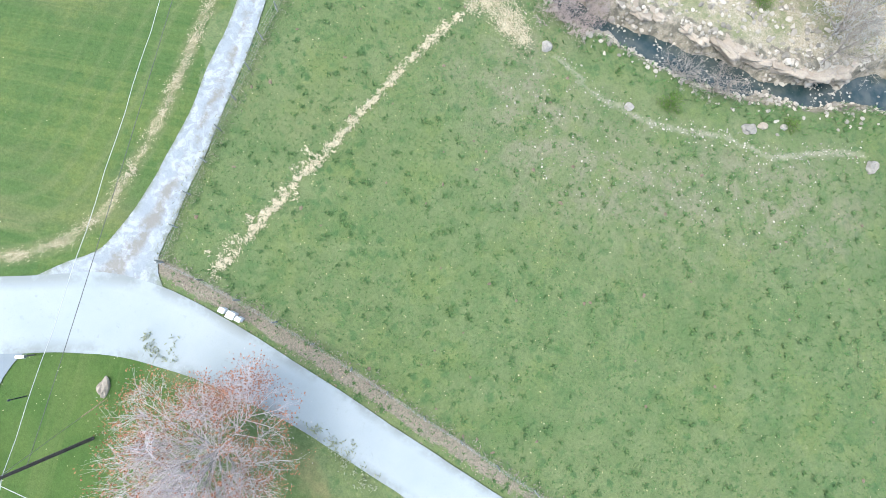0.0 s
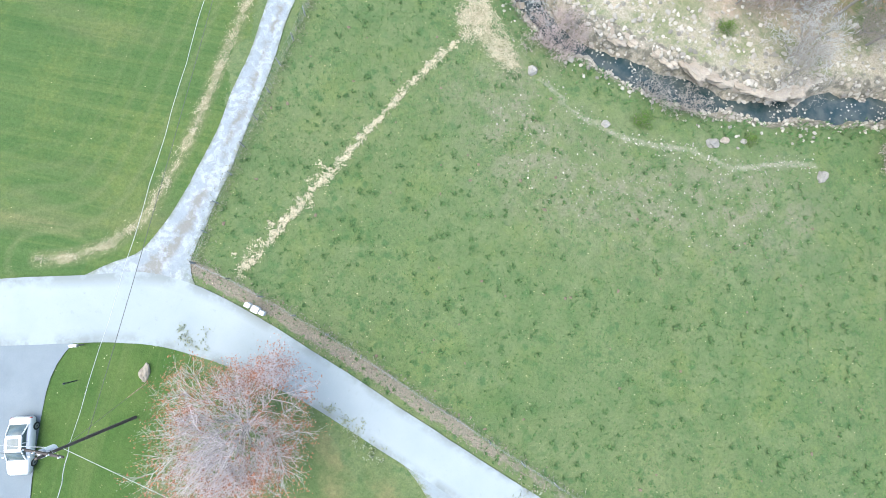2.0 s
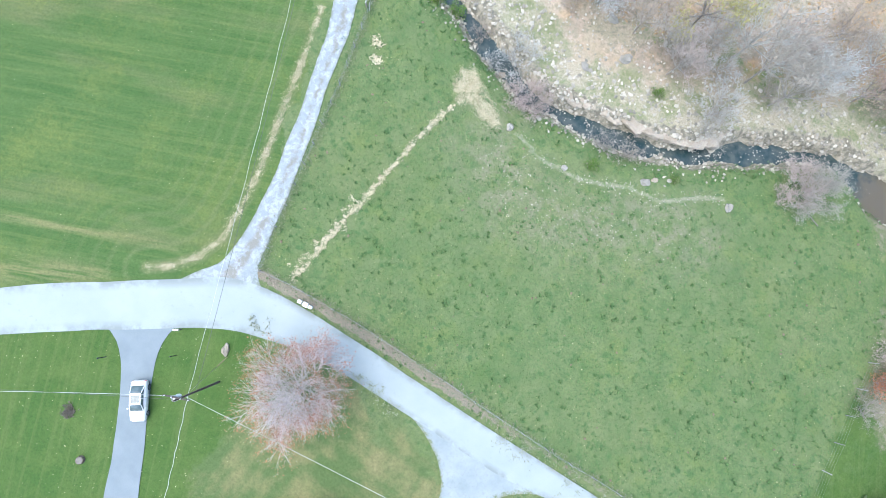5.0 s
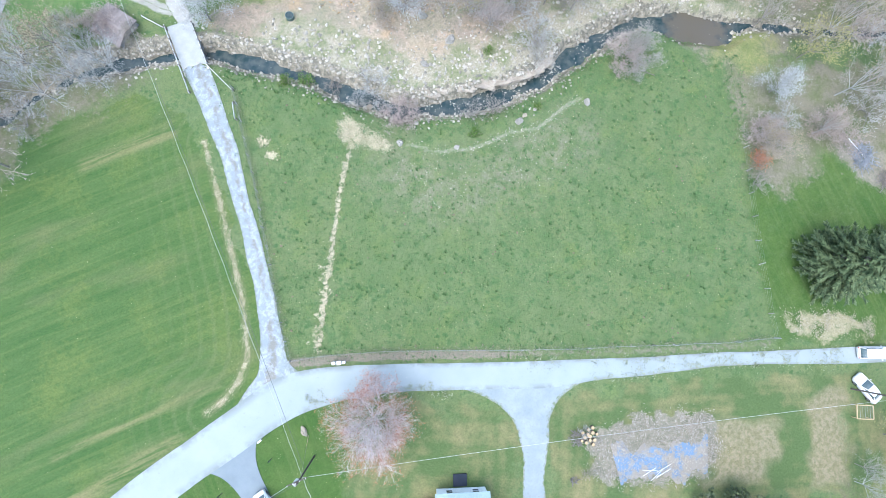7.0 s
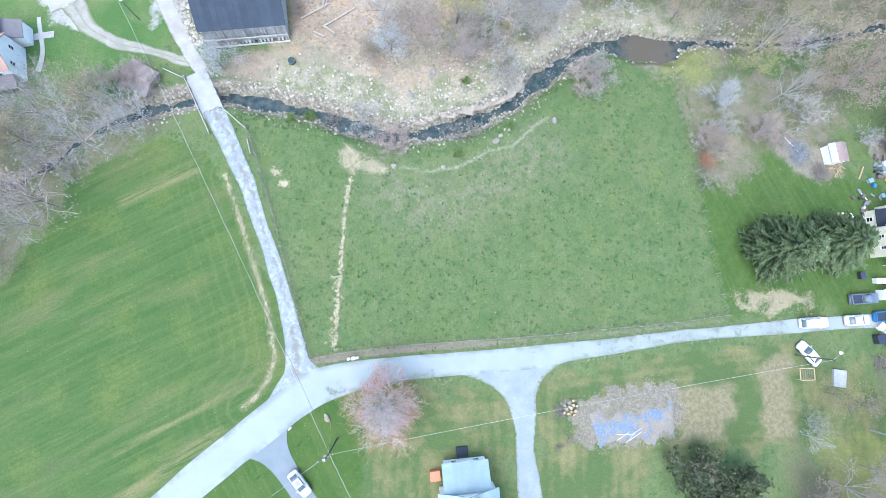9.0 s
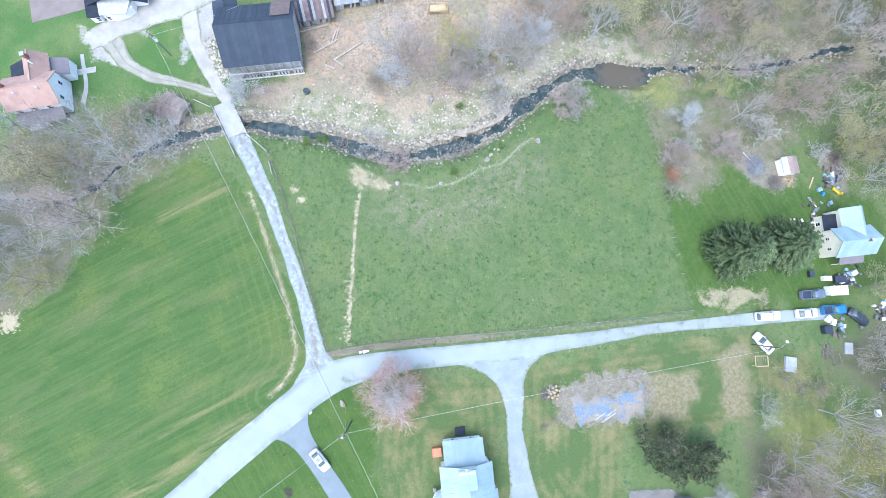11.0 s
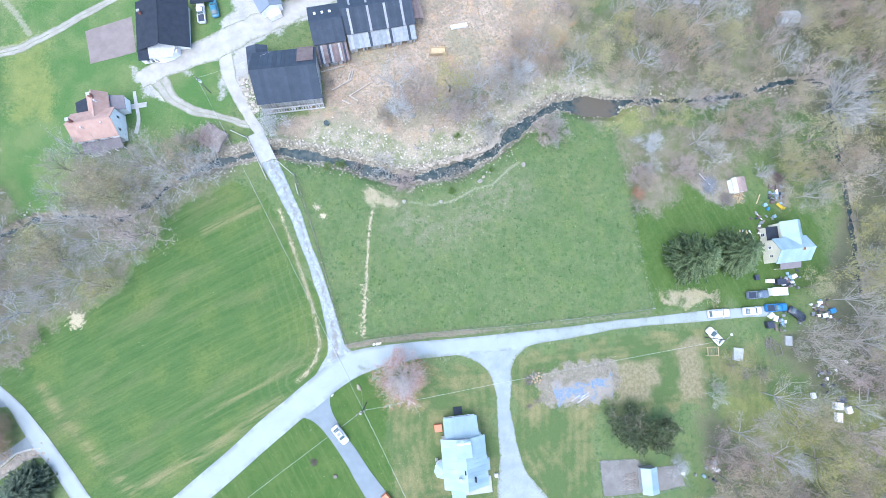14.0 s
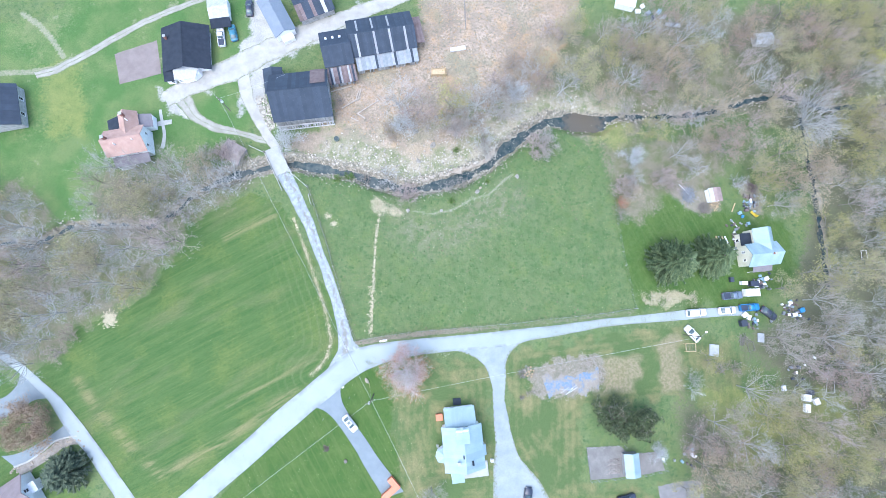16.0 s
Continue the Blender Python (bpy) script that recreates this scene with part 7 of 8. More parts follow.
for k, (x, y) in enumerate([(-0.1, 30.9), (1.7, 31.7)]):
    s = tagged(new("rock_ledge", stone_mesh("rock_ledge", 40 + k, (1.35, 0.8, 0.5), TAN_ROCK, 4, 0.55, 0.4)), "pale broken rock shelf above the creek", "rock", "rock ledges")
    s.matrix_basis = pose(x, y, float(base_z(x, y)) - (0.25 if k < 5 else 0.1), 0, 0, -15.0 + 23.0 * k % 40)


def scattered(name, count, seed, place, sizes, material, label, category, flat=0.7, afloat=False):
    """Countless small stones or clods as one mesh."""
    rng = np.random.default_rng(seed)
    bm = bmesh.new()
    bmesh.ops.create_icosphere(bm, subdivisions=1, radius=1.0)
    base = np.array([v.co[:] for v in bm.verts])
    tris = np.array([[v.index for v in f.verts] for f in bm.faces])
    bm.free()
    xy = place(rng, count)
    z = ground_z(xy[:, 0], xy[:, 1])
    if afloat:
        z = np.maximum(z, base_z(xy[:, 0], xy[:, 1]) - WATER_DROP - 0.03)
    n = len(xy)
    size = rng.uniform(sizes[0], sizes[1], n) ** 1.0
    shape = base[None] * (1 + 0.3 * rng.normal(size=(n, len(base), 1)).clip(-1, 1)) * np.stack([rng.uniform(0.7, 1.3, n), rng.uniform(0.6, 1.1, n), np.full(n, flat)], -1)[:, None] * size[:, None, None]
    g = rng.uniform(0, 2 * math.pi, n)
    turned = np.stack([shape[..., 0] * np.cos(g)[:, None] - shape[..., 1] * np.sin(g)[:, None], shape[..., 0] * np.sin(g)[:, None] + shape[..., 1] * np.cos(g)[:, None], shape[..., 2]], -1)
    verts = (turned + np.c_[xy, z + 0.1 * size][:, None]).reshape(-1, 3)
    faces = (tris[None] + (np.arange(n) * len(base))[:, None, None]).reshape(-1, 3)
    return tagged(new(name, raw_mesh(name, verts.tolist(), faces.tolist(), material)), label, category, kind="stuff")


def along(chain, spread, start=0.0, end=1.0, side=0.0):
    pts = np.array(chain, float)
    s = np.r_[0, np.cumsum(np.hypot(*np.diff(pts, axis=0).T))]
    def place(rng, n):
        u = rng.uniform(start, end, n) * s[-1]
        x, y = np.interp(u, s, pts[:, 0]), np.interp(u, s, pts[:, 1])
        tx, ty = np.interp(u + 0.5, s, pts[:, 0]) - np.interp(u - 0.5, s, pts[:, 0]), np.interp(u + 0.5, s, pts[:, 1]) - np.interp(u - 0.5, s, pts[:, 1])
        w = rng.normal(side, spread, n) / np.hypot(tx, ty)
        return np.c_[x - ty * w, y + tx * w]
    return place


def within(outline):
    xs, ys = [p[0] for p in outline], [p[1] for p in outline]
    def place(rng, n):
        pts = np.c_[rng.uniform(min(xs), max(xs), 4 * n), rng.uniform(min(ys), max(ys), 4 * n)]
        return pts[inside(pts[:, 0], pts[:, 1], outline, 0.1) > 0.5][:n]
    return place


def clumped(place, share=0.06, loose=0.16):
    """The same strewing, gathered in handfuls."""
    def put(rng, n):
        hearts = place(rng, max(8, int(n * share)))
        pick = hearts[rng.integers(0, len(hearts), n)]
        return pick + rng.normal(0, loose, (n, 2)) * rng.uniform(0.3, 1.5, (n, 1))
    return put


CREEK_STONE = Nodes("creek_stones")
CREEK_STONE = CREEK_STONE.done(CREEK_STONE.mix(CREEK_STONE.island(), (0.14, 0.128, 0.105), (0.36, 0.33, 0.27)), 0.85, CREEK_STONE.noise(9), 0.02, 0.5)
scattered("creek_stones", 3200, 1, along(CREEK, 1.3, 0.0, 1.0), (0.05, 0.28), CREEK_STONE, "pale and dark stones strewn along the creek", "stones")
scattered("bank_stones", 1000, 2, along(CREEK, 2.6, 0.24, 0.95, 4.5), (0.05, 0.3), CREEK_STONE, "pale rubble stones on the creek bank", "stones")
scattered("bank_stones", 250, 3, along(CREEK, 0.8, 0.1, 0.9, -2.6), (0.05, 0.2), CREEK_STONE, "scattered stones along the grassy bank", "stones")
scattered("slope_stones", 450, 4, within([(-13.8, 46.3), (1.6, 46.8), (15.4, 44.2), (15.2, 34.7), (-2, 33.1), (-13.4, 34.9)]), (0.05, 0.2), CREEK_STONE, "pale stones on the rough slope", "stones")
scattered("wood_stones", 500, 6, along(CREEK_WEST, 2.0), (0.08, 0.3), CREEK_STONE, "stones along a wooded creek", "stones")
scattered("wood_stones", 1100, 7, along(CREEK_EAST, 1.5), (0.08, 0.3), CREEK_STONE, "stones along a wooded creek", "stones")
scattered("verge_rubble", 1600, 8, along(VERGE, 0.45, 0.0, 0.5), (0.02, 0.07), Nodes("verge_rubble").done((0.19, 0.15, 0.12), 0.9), "loose stones and leaf litter on the verge", "rubble")

scattered("ramp_stones", 260, 13, within([(-42, 52), (-39.5, 52.3), (-36.3, 44.5), (-37.9, 43), (-40.3, 47)]), (0.1, 0.4), CREEK_STONE, "pale stones and rubble on a barn ramp", "stones", 0.45)

scattered("creek_boulders", 500, 14, along(CREEK, 0.9, 0.3, 0.9, -0.3), (0.1, 0.36), CREEK_STONE, "larger stones breaking the creek's water", "stones")
scattered("shoal_stones", 520, 17, lambda rng, n: clumped(along(CREEK, 0.55, 0.42, 0.88, 0.2), 0.05, 0.7)(rng, n), (0.03, 0.13), CREEK_STONE, "small pale stones on shoals in the creek", "stones", 0.6, True)
scattered("track_stones", 260, 15, along(TRACK, 0.5), (0.03, 0.1), CREEK_STONE, "small pale stones along a worn track", "stones", 0.5)
scattered("track_stones", 420, 16, along(WORN, 2.2), (0.02, 0.08), CREEK_STONE, "small pale stones in thin worn grass", "stones", 0.5)

# ---- straw ----
STRAW = leafy("pale_straw", (0.31, 0.265, 0.17), (0.5, 0.45, 0.32), (0.43, 0.38, 0.26))


def litter(name, count, seed, place, size, material, label, category, long=1.6, flat=0.8, lift=0.04):
    rng = np.random.default_rng(seed)
    xy = place(rng, count)
    at = np.c_[xy, ground_z(xy[:, 0], xy[:, 1]) + 0.05 + lift * rng.random(len(xy))]
    return tagged(new(name, joined(name, [flakes(rng, at, size, long, flat)], material)), label, category, kind="stuff")


STRAW_RUN = [(-10.9, 21), (-11.4, 17.8), (-11.7, 14.6), (-11.9, 10), (-12.1, 5.5), (-12.3, 1), (-12.4, -2.9), (-12.6, -6.8)]
litter("straw", 6000, 1, clumped(along(STRAW_RUN, 0.17), 0.05, 0.12), 0.042, STRAW, "trail of pale straw strewn across the pasture", "straw")
litter("straw", 700, 2, clumped(along(STRAW_RUN, 0.45, 0.5, 1.0, -0.3)), 0.06, STRAW, "thin scatter of straw beside the trail", "straw")
litter("straw", 9000, 3, clumped(within(STRAW_PATCH[0]), 0.03, 0.3), 0.036, STRAW, "broad patch of pale trampled straw", "straw")
litter("straw", 2000, 4, clumped(within(STRAW_PATCH[1]), 0.03, 0.45), 0.06, leafy("bleached_grass", (0.2, 0.18, 0.12), (0.34, 0.31, 0.23), (0.28, 0.25, 0.18)), "dry pale grass heap beside the road", "straw")
for k, (x, y) in enumerate(([(-23.0, 21.5), (-21.7, 19.6)])):
    litter("straw", 160, 10 + k, lambda rng, n, x=x, y=y: np.c_[rng.normal(x, 0.45, n), rng.normal(y, 0.35, n)], 0.09, STRAW, "small patch of dropped straw", "straw")
litter("dry_grass", 5000, 5, clumped(along(MARGIN, 0.2), 0.04, 0.2), 0.032, STRAW, "strip of dead grass along the hay field", "grass")
litter("leaf_litter", 3500, 6, within(DIRT[0]), 0.16, leafy("dry_leaves", (0.2, 0.12, 0.06), (0.32, 0.22, 0.12), (0.26, 0.17, 0.08)), "dry leaves and chaff on bare soil", "litter")

# ---- grass ----
def tussocks(name, count, seed, place, high, wide, blades, material, label):
    """Clumps of grass blades as one mesh."""
    rng = np.random.default_rng(seed)
    xy = place(rng, count)
    n = len(xy)
    z = ground_z(xy[:, 0], xy[:, 1])
    k = rng.uniform(0.5, 1.3, n)
    c = np.repeat(np.c_[xy, z], blades, 0)
    k = np.repeat(k, blades)[:, None]
    g = rng.uniform(0, 2 * math.pi, n * blades)
    way = np.c_[np.cos(g), np.sin(g)]
    foot = c + np.c_[way * wide * 0.5 * rng.uniform(0, 1, (n * blades, 1)) * k, np.zeros(n * blades)]
    tip = foot + np.c_[way * wide * rng.uniform(0.3, 1.0, (n * blades, 1)) * k, high * rng.uniform(0.5, 1, n * blades) * k[:, 0]]
    side = np.c_[-way[:, 1], way[:, 0], np.zeros(n * blades)] * 0.035
    verts = np.stack([foot - side, foot + side, tip], 1).reshape(-1, 3)
    faces = np.arange(len(verts)).reshape(-1, 3)
    return tagged(new(name, raw_mesh(name, verts.tolist(), faces.tolist(), material)), label, "grass", kind="stuff")


DARK_BLADE = leafy("dark_tussock_blades", (0.04, 0.088, 0.026), (0.066, 0.116, 0.038), (0.052, 0.098, 0.03))
tussocks("tussocks", 800, 1, within(PASTURE), 0.18, 0.3, 24, DARK_BLADE, "dark green grass tussocks dotting the pasture")
tussocks("pasture_grass", 16000, 2, within(PASTURE), 0.1, 0.14, 5, GRASS_BLADE, "short grazed pasture grass")
tussocks("bank_grass", 900, 3, along(CREEK, 0.9, 0.2, 0.95, -3.2), 0.3, 0.3, 8, GRASS_BLADE, "rough grass along the creek bank")
litter("verge_grass", 2200, 14, along(FENCE_ROAD, 0.3), 0.05, leafy("verge_blades", (0.13, 0.125, 0.09), (0.22, 0.205, 0.165), (0.17, 0.165, 0.12)), "dry grey grass along the fence", "grass", 2.2, 0.6, 0.25)
litter("verge_grass", 2600, 15, along(FENCE_LANE, 0.35), 0.045, leafy("lane_blades", (0.12, 0.13, 0.075), (0.21, 0.205, 0.14), (0.16, 0.165, 0.1)), "dry rough grass along the fence", "grass", 2.2, 0.6, 0.25)
FLOWER = leafy("pale_flower_heads", (0.3, 0.28, 0.12), (0.42, 0.4, 0.28), (0.36, 0.33, 0.18))
scattered("dandelions", 1300, 9, within(PASTURE), (0.02, 0.055), FLOWER, "pale flower heads dotted over the pasture", "flowers", 0.6)
scattered("cow_pats", 130, 10, within(PASTURE), (0.09, 0.17), speckled("dried_dung", (0.1, 0.075, 0.05), (0.16, 0.12, 0.085), 3, 15, 0.95), "dried brown cow pats in the grass", "dung", 0.3)
scattered("dandelions", 500, 11, within(LAWN_WEST), (0.02, 0.05), FLOWER, "pale flower heads in a lawn", "flowers", 0.6)
scattered("dandelions", 150, 12, within(HAY), (0.02, 0.05), FLOWER, "pale flower heads at the hay field", "flowers", 0.6)

# ---- yard things ----
BLUE_TARP = Nodes("blue_tarp")
tone = BLUE_TARP.mix(BLUE_TARP.band(BLUE_TARP.noise(0.45, 5, 0.7), 0.48, 0.57), (0.19, 0.168, 0.135), (0.085, 0.145, 0.225))
tone = BLUE_TARP.mix(BLUE_TARP.band(BLUE_TARP.noise(3, 4, 0.7), 0.5, 0.7, (0, 0.65)), tone, (0.23, 0.205, 0.17))
BLUE_TARP = BLUE_TARP.done(tone, 0.6, BLUE_TARP.noise(2.5, 4), 0.05, 0.7)
TARP_A, TARP_B = [(27.6, -17.1), (31.9, -16.5), (36.6, -15.9), (41.4, -15.2)], [(29, -21.6), (32.7, -21.2), (37.4, -20.8), (41.4, -20)]
tarp = tagged(new("ground_tarp", ribbon("ground_tarp", TARP_A, TARP_B, BLUE_TARP, 0.1, 0.3, 12, 0.9)), "faded blue tarpaulin half covered with dead stalks", "tarpaulin")
litter("dead_stalks", 5200, 21, clumped(within(GARDEN), 0.05, 0.6), 0.065, leafy("dead_stalks", (0.2, 0.18, 0.145), (0.35, 0.32, 0.27), (0.27, 0.24, 0.2)), "dead grey stalks strewn over a fallow garden", "stalks", 2.2, 0.8, 0.16)
for k in range(6):
    x, y = 33.87, -20.01
    rng = random.Random(100 + k)
    pipe = tagged(new("plastic_pipe", mesh_of("plastic_pipe", prism(bmesh.new(), (-1.1, 0, 0.03), (1.1, 0, 0.03), 0.035, 0.035, 8), TRIM)), "white plastic pipe lying on the tarpaulin", "pipe", "pipes on the tarpaulin")
    pipe.matrix_basis = placed(x + rng.uniform(-1.2, 1.2), y + rng.uniform(-0.7, 0.7), rng.uniform(-10, 45), 0.14 + 0.03 * k)
LOG_SIDE = speckled("log_bark", (0.09, 0.07, 0.05), (0.15, 0.12, 0.09), 4, 20, 0.95)
for k in range(13):
    rng = random.Random(40 + k)
    x, y = 24.47, -15.72
    g, far = k * 2.4, 0.36 * math.sqrt(k)
    log = thing("cut_log", placed(x + far * math.cos(g), y + far * math.sin(g), rng.uniform(0, 90)), "upright cut log with fresh pale face", "log", "cut logs")
    r = rng.uniform(0.2, 0.28)
    part("bark", prism(bmesh.new(), (0, 0, 0), (0, 0, 0.45), r, r * 0.96, 12), LOG_SIDE, log)
    part("cut_face", prism(bmesh.new(), (0, 0, 0.45), (0, 0, 0.46), r * 0.93, r * 0.92, 12), NEW_WOOD, log, "fresh pale cut face")


def brush_pile(x, y, size, count, seed, label, material=TIMBER):
    """A heap of crossed sticks."""
    rng = random.Random(seed)
    ob = thing("brush_pile", placed(x, y), label, "brush pile")
    for k in range(count):
        g, r = rng.uniform(0, math.pi), size * math.sqrt(rng.random()) * 0.6
        b = rng.uniform(0, 6.28)
        c = Vector((r * math.cos(b), r * math.sin(b), 0.1 + 0.5 * (1 - r / size) * rng.random()))
        d = Vector((math.cos(g), math.sin(g), rng.uniform(-0.1, 0.1))) * rng.uniform(0.25, 0.6) * size
        part("stick", prism(bmesh.new(), c - d, c + d, rng.uniform(0.02, 0.06), rng.uniform(0.015, 0.04), 5), material, ob)
    return ob


brush_pile(22.73, -16.14, 1.5, 40, 1, "heap of pale grey branches beside cut logs")
brush_pile(22.65, -21.54, 0.8, 18, 2, "small heap of dry sticks on the lawn")
brush_pile(67.8, 27.71, 3.0, 110, 3, "burnt brush pile with charred grey sticks", speckled("charred_sticks", (0.1, 0.11, 0.125), (0.25, 0.27, 0.29), 2, 12, 0.9))
brush_pile(71.58, 24.36, 2.2, 70, 4, "heap of grey sticks beside a garden shed")
brush_pile(75.2, 25.2, 1.9, 26, 5, "stack of pale planks beside a garden shed", NEW_WOOD)
brush_pile(73.08, -15.74, 2.2, 45, 6, "long heap of cut grey branches")
brush_pile(86.5, 30.2, 2.2, 46, 8, "heap of rusty brown scrap and sticks", RUST_ROOF)
brush_pile(88.6, 27.0, 2.0, 30, 9, "heap of pale blue-grey poles and frames", PALE_SHEET)
brush_pile(79.8, -9.2, 2.0, 40, 10, "grey brush heap beside parked cars")
brush_pile(-21.18, 50.79, 2.0, 14, 7, "broken fence rails heaped beside a barn")


PALE_TIMBER = speckled("pale_timber", (0.24, 0.21, 0.17), (0.36, 0.32, 0.27), 3, 25, 0.9, 0.01)


def timber(x, y, long, turn, label, r=0.11, material=TIMBER, name="timber"):
    ob = tagged(new(name, mesh_of(name, box(bmesh.new(), -long / 2, -r, 0, long / 2, r, 2 * r, 0.02), material)), label, name.replace("_", " "))
    ob.matrix_basis = placed(x, y, turn, 0.06)
    return ob


for x, y, long, turn in ((-13.85, 49.31, 6.5, 35), (-18.08, 50.35, 5.5, 33), (-16.71, 52.03, 3.2, 75), (-16.15, 52.34, 3.2, 75), (-20.56, 54.16, 5.5, 18), (-15.49, 46.89, 2.2, -35), (-17.14, 45.98, 2.0, -25)):
    timber(x, y, long, turn, "pale weathered timber lying on bare soil", 0.13, PALE_TIMBER)
timber(10.98, 75.42, 9.0, 92, "long grey timber lying in the barnyard", 0.14)
timber(51.83, 30.16, 3.4, -60, "fallen pale tree limb in the grass", 0.07)
timber(67.11, 28.74, 4.6, -48, "long white pole lying on a brush pile", 0.06, TRIM, "pole")
timber(80.31, 24.55, 2.6, 65, "pale plank lying on the grass", 0.1, NEW_WOOD, "plank")
timber(80.02, 20.5, 2.6, -50, "pale pole leaning beside the house", 0.07, TRIM, "pole")
timber(32.25, 37.36, 2.6, -15, "bare fallen branch on the pasture's edge", 0.05)

rack = thing("feed_rack", placed(3.78, 58.85, 5), "pale wooden feed rack filled with straw", "feed rack")
part("straw_fill", box(bmesh.new(), -1.7, -0.7, 0.35, 1.7, 0.7, 0.85, 0.08), NEW_WOOD, rack, "pale straw")
for y in (-0.8, 0.8):
    for z in (0.3, 0.7, 1.05):
        part("rail", box(bmesh.new(), -1.9, y - 0.04, z, 1.9, y + 0.04, z + 0.12), NEW_WOOD, rack)
for x in (-1.85, 1.85):
    part("end_panel", box(bmesh.new(), x - 0.04, -0.8, 0.2, x + 0.04, 0.8, 1.15), NEW_WOOD, rack)
    for y in (-0.8, 0.8):
        part("leg", box(bmesh.new(), x - 0.06, y - 0.06, -0.1, x + 0.06, y + 0.06, 1.2), NEW_WOOD, rack)
trough = thing("feed_trough", placed(8.84, 65.72, 12), "long white feed trough in the barnyard", "trough")
for a in ((-2.0, -0.45, 0, 2.0, -0.38, 0.6), (-2.0, 0.38, 0, 2.0, 0.45, 0.6), (-2.0, -0.38, 0.15, 2.0, 0.38, 0.22), (-2.0, -0.38, 0.22, -1.93, 0.38, 0.6), (1.93, -0.38, 0.22, 2.0, 0.38, 0.6)):
    part("panel", box(bmesh.new(), *a), TRIM, trough)
tank = thing("water_tank", placed(-21.47, 40.78, 0), "round dark green stock tank", "tank")
bm = bmesh.new()
for r0, r1, z0, z1 in ((0.6, 0.62, 0, 0.6), (0.62, 0.62, 0.6, 0.64)):
    prism(bm, (0, 0, z0), (0, 0, z1), r0, r1, 24)
part("tub", bm, speckled("green_plastic", (0.05, 0.08, 0.07), (0.07, 0.1, 0.09), 3, 12, 0.6), tank)
part("water", prism(bmesh.new(), (0, 0, 0.64), (0, 0, 0.65), 0.54, 0.54, 24), WATER, tank)


def crate(name, x, y, size, turn, material, label, category, lid=None, group=""):
    """A box with rim, lid or top panel."""
    a, b, c = size
    ob = thing(name, placed(x, y, turn), label, category, group)
    part("body", box(bmesh.new(), -a / 2, -b / 2, 0, a / 2, b / 2, c, min(size) * 0.06), material, ob)
    part("top", box(bmesh.new(), -a / 2 - 0.03, -b / 2 - 0.03, c, a / 2 + 0.03, b / 2 + 0.03, c + 0.05, 0.015), lid or material, ob)
    return ob


def barrel(x, y, material, label, r=0.3, high=0.9):
    ob = thing("barrel", placed(x, y), label, "barrel")
    part("drum", prism(bmesh.new(), (0, 0, 0), (0, 0, high), r, r, 16), material, ob)
    for z in (0.3, 0.6):
        part("hoop", prism(bmesh.new(), (0, 0, high * z), (0, 0, high * z + 0.04), r + 0.02, r + 0.02, 16), material, ob)
    part("lid", prism(bmesh.new(), (0, 0, high), (0, 0, high + 0.03), r * 0.92, r * 0.9, 16), material, ob)


BRIGHT_BLUE = speckled("bright_blue_plastic", (0.02, 0.14, 0.32), (0.03, 0.18, 0.38), 3, 12, 0.5)
PALE_BLUE = speckled("pale_blue_plastic", (0.15, 0.24, 0.3), (0.2, 0.3, 0.36), 3, 12, 0.5)
SLIDE_YELLOW = speckled("yellow_plastic", (0.45, 0.33, 0.02), (0.5, 0.38, 0.04), 3, 12, 0.5)
crate("camper_trailer", 82.41, 2.55, (3.6, 1.8, 1.7), 2, WHITE_WALL, "white box trailer parked beside junk", "trailer", TRIM)
crate("dark_crate", 83.76, 4.83, (2.2, 1.3, 1.0), 2, DARK_PAINT, "dark blue tarpaulin-covered crate", "crate")
crate("chest_freezer", 80.91, 4.96, (1.6, 0.9, 0.9), 0, TRIM, "white chest freezer standing outdoors", "freezer")
crate("storage_box", 87.55, 6.11, (1.1, 0.8, 0.7), 30, TRIM, "white storage box among junk", "box")
crate("storage_box", 77.59, 5.83, (0.9, 1.2, 0.8), 5, DARK_PAINT, "dark blue bin on the grass", "bin")
barrel(86.26, 3.82, STEEL, "grey metal barrel among junk"), barrel(86.8, 4.71, TRIM, "white plastic barrel among junk"), barrel(85.05, 3.45, RUST_ROOF, "rusty barrel among junk")
barrel(88.12, 3.44, STEEL, "dented grey barrel beside junk")
slide = thing("toy_slide", placed(85.85, 22.98, -40), "yellow plastic toy slide lying on the grass", "toy")
part("chute", box(bmesh.new(), -0.9, -0.25, 0.25, 0.9, 0.25, 0.35, 0.04), SLIDE_YELLOW, slide)
for y in (-0.28, 0.28):
    part("side", box(bmesh.new(), -0.9, y - 0.04, 0.25, 0.9, y + 0.04, 0.5, 0.02), SLIDE_YELLOW, slide)
part("ladder", box(bmesh.new(), 0.8, -0.25, 0.0, 1.1, 0.25, 0.9, 0.04), SLIDE_YELLOW, slide)
crate("toy_box", 81.9, 23.13, (0.9, 0.7, 0.5), 20, PALE_BLUE, "pale blue plastic toy box on the grass", "toy")
crate("toy_box", 82.66, 22.23, (0.7, 0.5, 0.4), 60, BRIGHT_BLUE, "small blue plastic box on the grass", "toy")
for k in range(4):
    timber(76.09, 15.28, 3.6, 100 + 4 * k, "long pale board stacked beside the house", 0.13, TRIM if k % 2 else NEW_WOOD, "board").location.x += 0.9 * k - 1.2
crate("appliance", 96.24, -23.89, (2.0, 1.6, 0.9), -8, TRIM, "white discarded appliance in a clearing", "appliance")
crate("appliance", 96.18, -26.49, (1.4, 2.0, 0.9), -8, WHITE_WALL, "white discarded cabinet in a clearing", "appliance")
crate("appliance", 99.16, -24.95, (1.3, 1.5, 0.8), 20, TRIM, "white discarded cooker in a clearing", "appliance")
